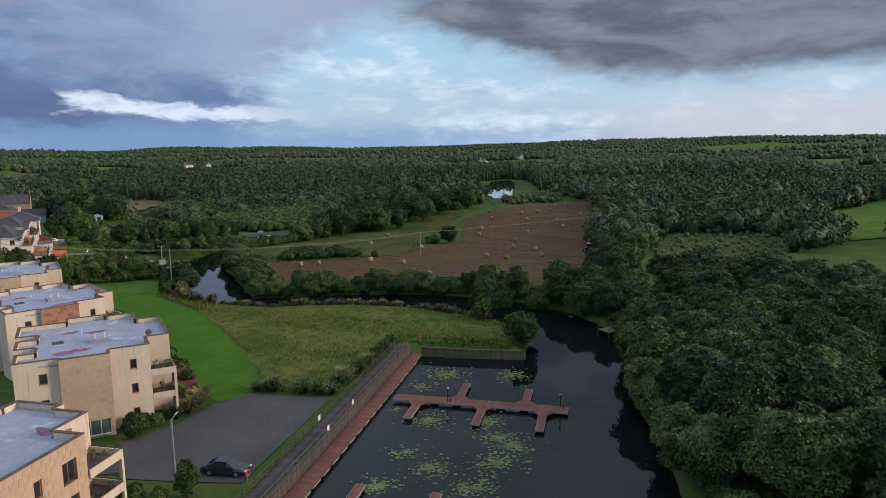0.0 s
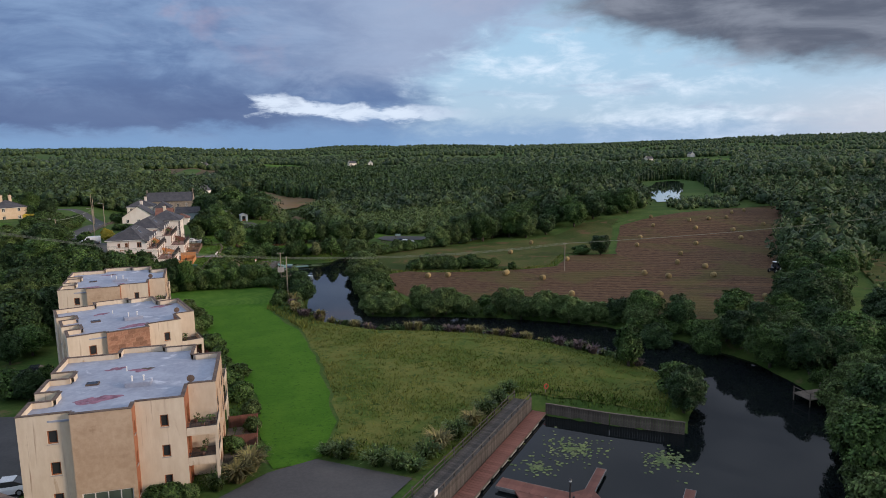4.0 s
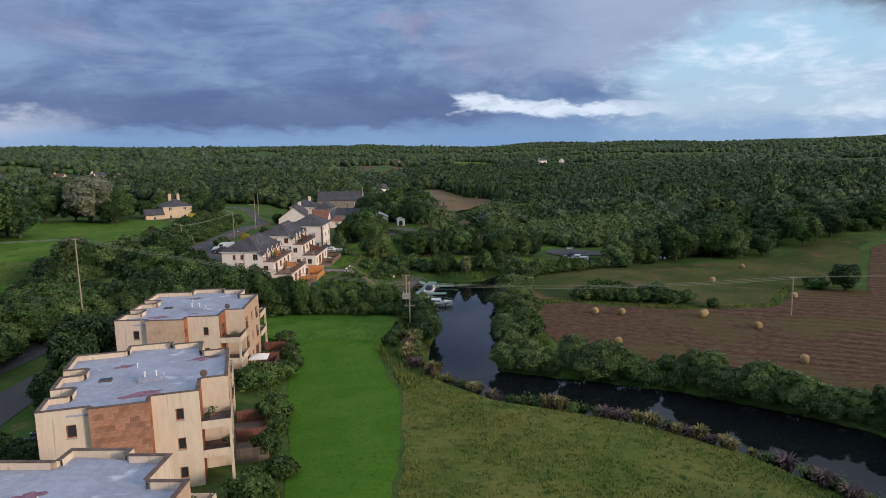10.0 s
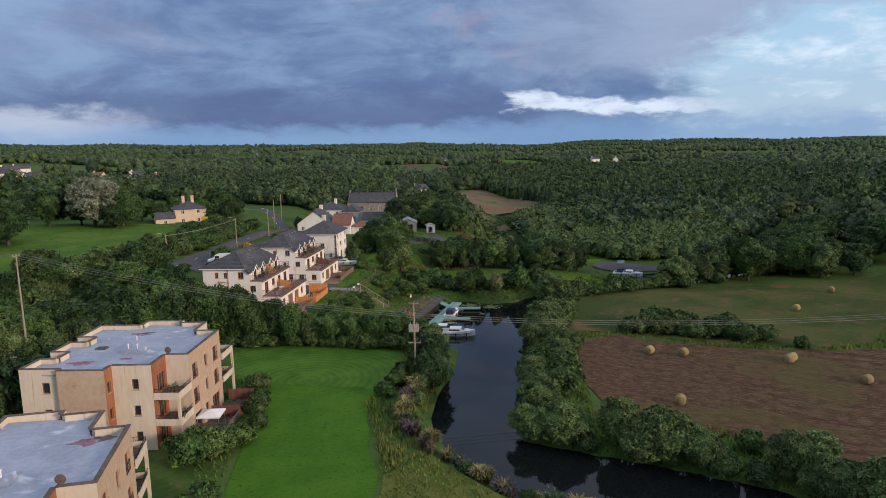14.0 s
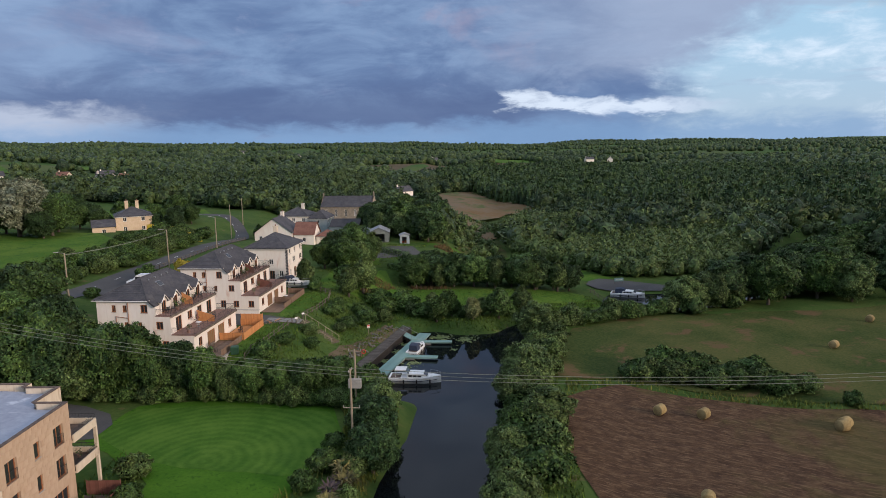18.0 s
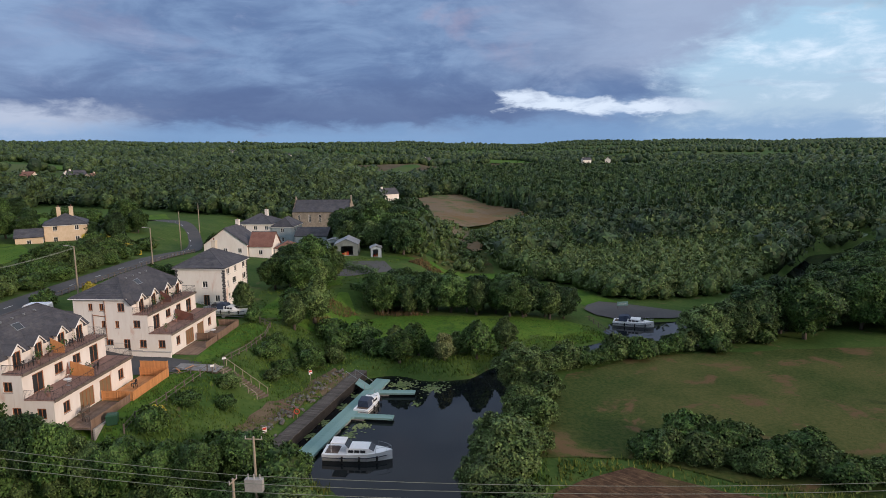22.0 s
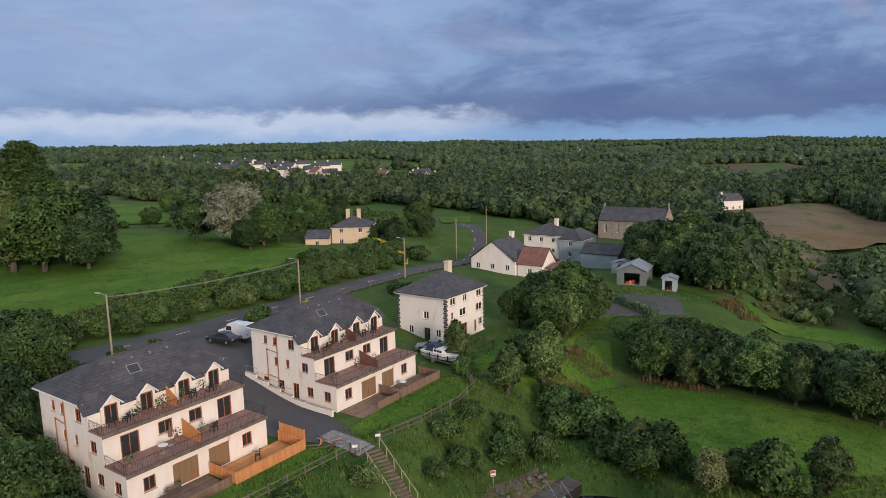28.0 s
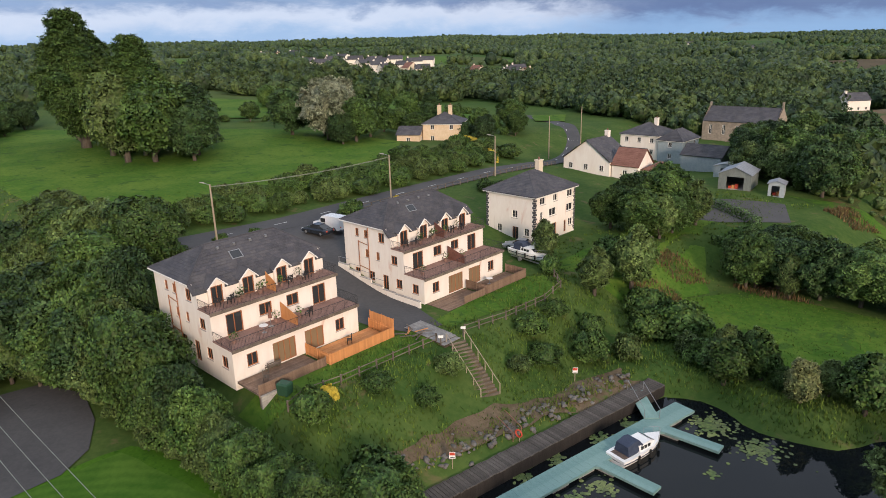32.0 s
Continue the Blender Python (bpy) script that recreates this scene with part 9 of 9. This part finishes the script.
cruiser(pose(18.6, 195.2, 0.05, 0, 0, 0), 7.6, 2.7, "white cabin cruiser moored beside the bank", False)
cruiser(pose(20.2, 206.6, 0.05, 0, 0, 78), 5.8, 2.2, "small white cabin cruiser with a blue canopy at the pontoon", True)
cruiser(pose(59.0, 251.7, 0.05, 0, 0, -16), 7.3, 2.8, "white cruiser with a navy canopy moored at the wharf", True)
tb = cruiser(pose(-10.2, 232.6, hz(-8, 232) + 0.75, 0, 0, -8), 6.2, 2.2, "white cabin boat standing on a trailer", True)
part("trailer", MB().box(0.3, -0.7, -0.45, 6.4, -0.6, -0.3).box(0.3, 0.6, -0.45, 6.4, 0.7, -0.3).tube((2.2, -1.0, -0.42), (2.2, -0.8, -0.42), 0.3, n=12).tube((2.2, 0.8, -0.42), (2.2, 1.0, -0.42), 0.3, n=12).tube((3.2, 0, -0.3), (3.2, 0, -0.05), 0.2).box(1.9, -0.9, -0.5, 2.4, 0.9, -0.4), M["metal"], tb, "galvanised boat trailer")
park(-4.0, 231.6, 160, "metal", "low covered boat trailer beside the garden") if False else None


# ---------------------------------------------------------------- bank: steps, fences, signs, stones
st = thing("river_steps", Matrix(), "flight of timber-edged steps down the bank", "steps")
a, b = Vector((1.9, 207.2, hz(1.6, 207) + 0.05)), Vector((8.0, 205.2, hz(8.2, 205.2) + 0.05))
n = 16
d = (b - a)
dh = Vector((d.x, d.y, 0)).normalized()
s = Vector((-dh.y, dh.x, 0))
for i in range(n):
    p = a + d * (i / n)
    m = Matrix(((dh.x, s.x, 0, p.x), (dh.y, s.y, 0, p.y), (0, 0, 1, p.z), (0, 0, 0, 1)))
    k = part("tread", MB().box(0, -0.9, -0.45, 0.42, 0.9, 0.0, m), M["dirt"], st)
    part("riser", MB().box(0.42, -0.95, -0.3, 0.48, 0.95, 0.03, m), M["oldwood"], st)
for sg in (-1, 1):
    o = s * sg * 1.05
    part("handrail", MB().tube(a + o + Vector((0, 0, 1.0)), b + o + Vector((0, 0, 1.0)), 0.045, n=5), M["polewood"], st)
    for i in range(6):
        p = a + d * (i / 5) + o
        part("post", MB().tube(p - Vector((0, 0, 0.4)), p + Vector((0, 0, 1.02)), 0.05, n=5), M["polewood"], st)
st2 = thing("bank_steps", Matrix(), "short timber stair with rusty handrails on the bank", "steps")
for i in range(6):
    x, y = 10.8 + i * 0.34, 203.4 - i * 0.1
    part("tread", MB().box(x, y - 0.5, hz(x, y) - 0.2, x + 0.3, y + 0.5, hz(x, y) + 0.12), M["oldwood"], st2)
for sg in (-0.6, 0.6):
    part("handrail", MB().tube((10.6, 203.4 + sg, hz(10.6, 203.4) + 0.9), (12.9, 202.8 + sg, hz(12.9, 202.8) + 0.9), 0.04, n=5).tube((12.9, 202.8 + sg, hz(12.9, 202.8)), (12.9, 202.8 + sg, hz(12.9, 202.8) + 0.9), 0.04, n=5), M["redtile"], st2)


def rail_fence(name, pts, label, mat="oldwood", h=1.0, gap=1.9, rails=(0.35, 0.85)):
    r = thing(name, Matrix(), label, "fence", "fences")
    q = []
    for (x0, y0), (x1, y1) in zip(pts, pts[1:]):
        k = max(1, round(math.hypot(x1 - x0, y1 - y0) / gap))
        q += [(x0 + (x1 - x0) * i / k, y0 + (y1 - y0) * i / k) for i in range(k)]
    q.append(pts[-1])
    z = [hz(*p) for p in q]
    for p, zz in zip(q, z):
        part("post", MB().box(p[0] - 0.06, p[1] - 0.06, zz - 0.3, p[0] + 0.06, p[1] + 0.06, zz + h), M[mat], r)
    for a, b, za, zb in zip(q, q[1:], z, z[1:]):
        for hh in rails:
            part("rail", MB().tube((*a, za + hh), (*b, zb + hh), 0.05, n=4), M[mat], r)
    return r


rail_fence("bank_fence", [(-0.6, 189), (0.3, 194), (0.6, 202), (0.8, 205.6)], "brown post and rail fence along the top of the bank")
rail_fence("bank_fence", [(1.4, 209.2), (2.2, 215), (2.4, 222), (1.6, 226.5), (-1, 229)], "brown post and rail fence along the top of the bank")
rail_fence("road_fence", [(-36.6, 224.5), (-36.9, 236), (-37, 250), (-37.2, 268), (-39, 286)], "dark post and rail fence along the road", h=0.9)
rail_fence("wharf_fence", [(54.3, 250.6), (55.6, 247.4), (57.6, 244.4)], "grey post and rail fence at the wharf")


# ---------------------------------------------------------------- terraces and patios: furniture and oddments
def slat_seat(name, m, w, label, category, mat="oldwood", back=0.45):
    """A slatted bench or chair, w metres wide."""
    r = thing(name, m, label, category)
    for k in range(4):
        part("seat_slat", MB().box(-w / 2, -0.24 + k * 0.12, 0.42, w / 2, -0.14 + k * 0.12, 0.45), M[mat], r)
    for k in range(3):
        part("back_slat", MB().box(-w / 2, 0.24, 0.52 + k * back / 3, w / 2, 0.27, 0.52 + k * back / 3 + 0.1), M[mat], r)
    for sx in (-1, 1):
        for y0, top in ((-0.22, 0.42), (0.22, 0.52 + back)):
            part("leg", MB().box(sx * (w / 2 - 0.04) - 0.03, y0 - 0.03, 0, sx * (w / 2 - 0.04) + 0.03, y0 + 0.03, top), M[mat], r)
        part("armrest", MB().box(sx * (w / 2 - 0.04) - 0.035, -0.25, 0.62, sx * (w / 2 - 0.04) + 0.035, 0.19, 0.65), M[mat], r)


def round_table(m, label):
    r = thing("patio_table", m, label, "table")
    part("tabletop", MB().tube((0, 0, 0.70), (0, 0, 0.73), 0.42, n=16), M["wframe"], r)
    part("stem", MB().tube((0, 0, 0.03), (0, 0, 0.70), 0.035), M["metal"], r)
    part("base", MB().tube((0, 0, 0), (0, 0, 0.03), 0.24, 0.2, 12), M["metal"], r)


def closed_parasol(m, label):
    r = thing("closed_parasol", m, label, "parasol")
    part("pole", MB().tube((0, 0, 0), (0, 0, 2.2), 0.025), M["metal"], r)
    part("canopy", MB().tube((0, 0, 0.9), (0, 0, 1.5), 0.20, 0.13, 8).tube((0, 0, 1.5), (0, 0, 2.15), 0.13, 0.03, 8), M["redtile"], r)
    part("base", MB().tube((0, 0, 0), (0, 0, 0.08), 0.26, 0.22, 10), M["concrete"], r)


slat_seat("garden_bench", pose(-6.6, 191.6, HG + 0.03, 0, 0, -90), 1.4, "dark slatted garden bench on the grey deck", "bench")
slat_seat("garden_chair", pose(-5.3, 190.0, HG + 0.03, 0, 0, 150), 0.6, "weathered timber garden chair on the grey deck", "chair")
slat_seat("garden_chair", pose(-5.6, 199.8, HG + 0.03, 0, 0, -40), 0.6, "dark garden chair on the orange deck", "chair", "black")
slat_seat("garden_chair", pose(-8.6, 197.4, HG + 3.01, 0, 0, -70), 0.6, "dark garden chair on the roof terrace", "chair", "black")
for dx, dy, rot in ((-4.3, 1.5, 60), (-4.1, 2.7, 120), (-4.3, 9.4, 80), (-4.2, 11.2, 100)):
    for hx, hy in ((-7.3, 188.1), (-7.1, 212.0)):
        slat_seat("balcony_chair", pose(hx + dx, hy + dy, HG + 5.66, 0, 0, rot - 180), 0.55, "dark slatted chair on the upper balcony", "chair", "black")
round_table(pose(-8.5, 192.2, HG + 3.01), "small round white table on the roof terrace")
round_table(pose(-5.6, 221.8, HG + 0.03), "small round white table on the deck")
closed_parasol(pose(-9.2, 193.4, HG + 3.01), "closed dark red parasol on the roof terrace")

# white party tent over the patio beside the far apartment block
TENT, RUBBLE = (-2.3, 149.5), (-1.5, 252.0)
tent = thing("patio_canopy", pose(TENT[0], TENT[1], hz(*TENT), 0, 0, 8), "small white square canopy over a patio", "canopy")
for sx in (-1, 1):
    for sy in (-1, 1):
        part("leg", MB().tube((sx * 1.2, sy * 1.2, 0), (sx * 1.2, sy * 1.2, 2.1), 0.03), M["metal"], tent)
part("roof_sheet", MB().add(((-1.35, -1.35, 2.05), (1.35, -1.35, 2.05), (1.35, 1.35, 2.05), (-1.35, 1.35, 2.05), (0, 0, 2.55), (-1.35, -1.35, 1.9), (1.35, -1.35, 1.9), (1.35, 1.35, 1.9), (-1.35, 1.35, 1.9)),
                            ((0, 1, 4), (1, 2, 4), (2, 3, 4), (3, 0, 4), (0, 5, 6, 1), (1, 6, 7, 2), (2, 7, 8, 3), (3, 8, 5, 0))), M["signw"], tent)

# white wall and handrail along the side of the second white house
rw = thing("ramp_wall", Matrix(), "low white rendered wall with a metal handrail beside the drive", "wall")
for k in range(7):
    xa = -21.0 + 2.05 * k
    za = hz(xa + 1, 210.9)
    part("wall_panel", MB().box(xa, 210.8, za - 0.4, xa + 2.03, 211.02, za + 0.75), M["white"], rw)
    part("capping", MB().box(xa, 210.76, za + 0.752, xa + 2.03, 211.06, za + 0.81), M["concrete"], rw)
    if k < 4:
        part("rail_post", MB().tube((xa + 0.1, 210.9, za + 0.8), (xa + 0.1, 210.9, za + 1.55), 0.025), M["metal"], rw)
        part("handrail", MB().tube((xa + 0.1, 210.9, za + 1.55), (xa + 2.13, 210.9, za + 1.55), 0.025), M["metal"], rw)

# offcuts of timber left beside the deck
rp = random.Random(3)
for k in range(9):
    px, py = -3.4 + rp.uniform(0, 2.2), 205.0 + rp.uniform(-0.7, 1.2)
    solo("loose_plank", MB().box(-0.9 * rp.uniform(0.6, 1.1), -0.07, 0, 0.9, 0.07, 0.05), M["oldwood" if k % 3 else "wood"], pose(px, py, hz(px, py) + 0.12 + 0.045 * k, 0, rp.uniform(-4, 4), rp.uniform(0, 180)), "weathered offcut plank lying by the deck", "plank", "loose planks")
# stacked logs and rubble at the edge of the garden lawn
for k in range(12):
    px, py = RUBBLE[0] + 0.55 * (k % 6) + rp.uniform(-0.1, 0.1), RUBBLE[1] - 0.25 * (k % 6)
    solo("log", MB().tube((0, -0.6, 0), (0, 0.6, 0), 0.16, 0.14, 8), M["bark" if k % 2 else "oldwood"], pose(px, py, hz(px, py) + 0.18 + 0.28 * (k // 6), rp.uniform(-3, 3), 0, rp.uniform(-12, 12)), "cut log in a heap on the garden lawn", "log", "log heap")


def sign(x, y, z, label, w=0.5, h=0.6, rot=40, top=1.6):
    r = thing("warning_sign", pose(x, y, z, 0, 0, rot), label, "sign", "river signs")
    part("post", MB().tube((0, 0, -0.4), (0, 0, top), 0.04, n=6), M["polewood"], r)
    b = part("board", MB().box(-w / 2, -0.045, top - h, w / 2, -0.02, top), M["signw"], r)
    part("band", MB().box(-w / 2 + 0.03, -0.05, top - 0.3, w / 2 - 0.03, -0.047, top - 0.04), M["red"], b)
    part("text_bar", MB().box(-w / 2 + 0.06, -0.05, top - h + 0.08, w / 2 - 0.06, -0.047, top - h + 0.14), M["black"], b)


sign(11.6, 195.9, hz(11.6, 195.9), "white and red warning sign on a wooden post")
sign(11.6, 214.0, hz(11.6, 214), "white and red warning sign on a wooden post")
for x, y in ((1.5, 205.5), (1.7, 208.6)):
    r = thing("gate_notice", pose(x, y, hz(x, y), 0, 0, 45), "small white notice on a dark gate post", "sign", "river signs")
    part("post", MB().box(-0.06, -0.06, -0.3, 0.06, 0.06, 1.15), M["oldwood"], r)
    part("board", MB().box(-0.25, -0.09, 0.85, 0.25, -0.065, 1.12), M["signw"], r)
r = thing("notice_board", pose(62, 259.6, hz(62, 259.6), 0, 0, 10), "green-framed notice board at the wharf", "sign")
part("board", MB().box(-1.1, -0.05, 0.8, 1.1, 0.05, 1.6), M["teal"], r)
part("post", MB().box(-1.0, -0.04, -0.3, -0.9, 0.04, 0.8), M["oldwood"], r)
part("post", MB().box(0.9, -0.04, -0.3, 1.0, 0.04, 0.8), M["oldwood"], r)
part("text_bar", MB().box(-0.8, -0.058, 1.1, 0.8, -0.052, 1.2), M["signw"], r)
lr = thing("life_ring", pose(13.2, 202.7, hz(13.2, 202.7)), "red life ring on a short post", "life ring")
part("post", MB().tube((0, 0, -0.3), (0, 0, 1.1), 0.04), M["polewood"], lr)
mb = MB()
for i in range(14):
    t0, t1 = i * math.tau / 14, (i + 1) * math.tau / 14
    mb.tube((0.32 * math.cos(t0), -0.1, 0.95 + 0.32 * math.sin(t0)), (0.32 * math.cos(t1), -0.1, 0.95 + 0.32 * math.sin(t1)), 0.07, n=6)
part("ring", mb, M["red"], lr)
copy_thing(lr, pose(12.6, 63.2, hz(12.6, 63.2) + 0.2, 0, 0, 40))
copy_thing(lr, pose(49.6, 98.2, hz(49.6, 98.2), 0, 0, 10))
# stones of the bank behind the wharf
rngs = random.Random(9)
stones = []
for i in range(4):
    v = ICO1[0] * (1 + np.random.default_rng(i).normal(scale=0.18, size=(len(ICO1[0]), 1))) * np.array([1.2, 0.9, 0.6])
    stones.append(np_mesh("bank_stone", v, ICO1[1], M["rock"]))
for i in range(150):
    t = rngs.random()
    x, y = 8.9 + 6.2 * t + rngs.gauss(0, 0.7), 190 + 29 * t + rngs.gauss(0, 0.5)
    ob = new("bank_stone", rngs.choice(stones))
    k = rngs.uniform(0.12, 0.34)
    ob.matrix_world = Matrix.LocRotScale((x, y, hz(x, y) + 0.08), Euler((rngs.uniform(-0.4, 0.4), rngs.uniform(-0.4, 0.4), rngs.uniform(0, 6))), (k, k, k))
    tagged(ob, "rough grey stone half sunk in the bank", "stone", "bank stones")
bin1 = solo("green_bin", MB().loft([[(-0.5, -0.4, 0), (0.5, -0.4, 0), (0.5, 0.4, 0), (-0.5, 0.4, 0)], [(-0.56, -0.46, 1.0), (0.56, -0.46, 1.0), (0.56, 0.46, 1.0), (-0.56, 0.46, 1.0)], [(-0.5, -0.35, 1.15), (0.5, -0.35, 1.15), (0.5, 0.35, 1.15), (-0.5, 0.35, 1.15)]]), M["bin"], pose(-2.4, 190.0, hz(-2.4, 190), 0, 0, 20), "dark green storage bin below the deck", "bin")
wallb = thing("block_wall", Matrix(), "low weathered block wall under the deck", "wall")
bk = MB().box(0, -0.1, 0.0, 0.5, 0.1, 0.235).mesh("block", M["concrete"])
for r_ in range(5):
    for i in range(14):
        part("block", bk, None, wallb).matrix_local = pose(-3.35, 188.2 + i * 0.51, 4.45 + r_ * 0.245, 0, 0, 90)
tower = thing("timber_platform", Matrix(), "small weathered timber platform at the water's edge", "platform")
part("deck", MB().box(82.0, 87.0, 0.9, 86.5, 90.0, 1.0), M["oldwood"], tower)
for x, y in ((82.1, 87.1), (86.4, 87.1), (82.1, 89.9), (86.4, 89.9)):
    part("post", MB().tube((x, y, -1.6), (x, y, 1.9), 0.08), M["oldwood"], tower)
part("rail", MB().tube((82.1, 87.1, 1.8), (86.4, 87.1, 1.8), 0.05).tube((82.1, 87.1, 1.8), (82.1, 89.9, 1.8), 0.05), M["oldwood"], tower)


def tractor(m):
    """Old tractor with a glazed cab, parked at the edge of the hay field."""
    r = thing("tractor", m, "dark blue farm tractor with a cab parked on the hay field", "tractor")
    part("bonnet", MB().loft([[(x, -w, 0.75), (x, w, 0.75), (x, w, h), (x, w * 0.6, h + 0.1), (x, -w * 0.6, h + 0.1), (x, -w, h)] for x, w, h in ((0.0, 0.42, 1.45), (1.3, 0.40, 1.42), (1.7, 0.33, 1.32))]), M["carblk"], r)
    part("chassis", MB().box(-1.2, -0.3, 0.55, 1.6, 0.3, 0.8), M["black"], r)
    cab = part("cab_roof", MB().box(-1.35, -0.75, 2.55, 0.15, 0.75, 2.7), M["signw"], r, "pale cab roof")
    for x in (-1.25, 0.05):
        for y in (-0.65, 0.65):
            part("cab_post", MB().tube((x, y, 1.3), (x, y, 2.56), 0.05, n=5), M["black"], cab)
    part("cab_glass", MB().box(-1.2, -0.62, 1.5, 0.0, 0.62, 2.5), M["glass"], r)
    for y in (-0.85, 0.85):
        part("mudguard", MB().loft([[(-0.75 + 0.92 * math.cos(t), y - 0.28, 0.85 + 0.92 * math.sin(t)), (-0.75 + 0.92 * math.cos(t), y + 0.28, 0.85 + 0.92 * math.sin(t)), (-0.75 + 0.97 * math.cos(t), y + 0.28, 0.85 + 0.97 * math.sin(t)), (-0.75 + 0.97 * math.cos(t), y - 0.28, 0.85 + 0.97 * math.sin(t))] for t in [0.4 + 0.25 * i for i in range(9)]]), M["carblk"], r)
        for x, q, w in ((-0.75, 0.83, 0.22), (1.25, 0.52, 0.15)):
            wh_ = part("wheel", MB().tube((x, y - w, q), (x, y + w, q), q, n=18), M["tyre"], r)
            part("rim", MB().tube((x, y - w - 0.02, q), (x, y + w + 0.02, q), q * 0.5, n=14), M["signw"], wh_)
    part("exhaust", MB().tube((0.7, 0.2, 1.5), (0.7, 0.2, 2.3), 0.05, n=6), M["black"], r)


tractor(pose(141.5, 160.5, hz(141.5, 160.5) + 0.1, 0, 0, 200))


slab_mesh = MB().box(-0.29, -0.29, -0.05, 0.29, 0.29, 0.0).mesh("slab", M["paving"])
pth = bpy.data.objects["house_path"]
for i in range(10):
    for j in range(4):
        x, y = -3.7 + 0.6 * i, 206.1 + 0.6 * j - 0.037 * i
        part("slab", slab_mesh, None, pth).matrix_local = pose(x, y, hz(x, y) + 0.19, 0, rt.uniform(-1, 1), rt.uniform(-1, 1))
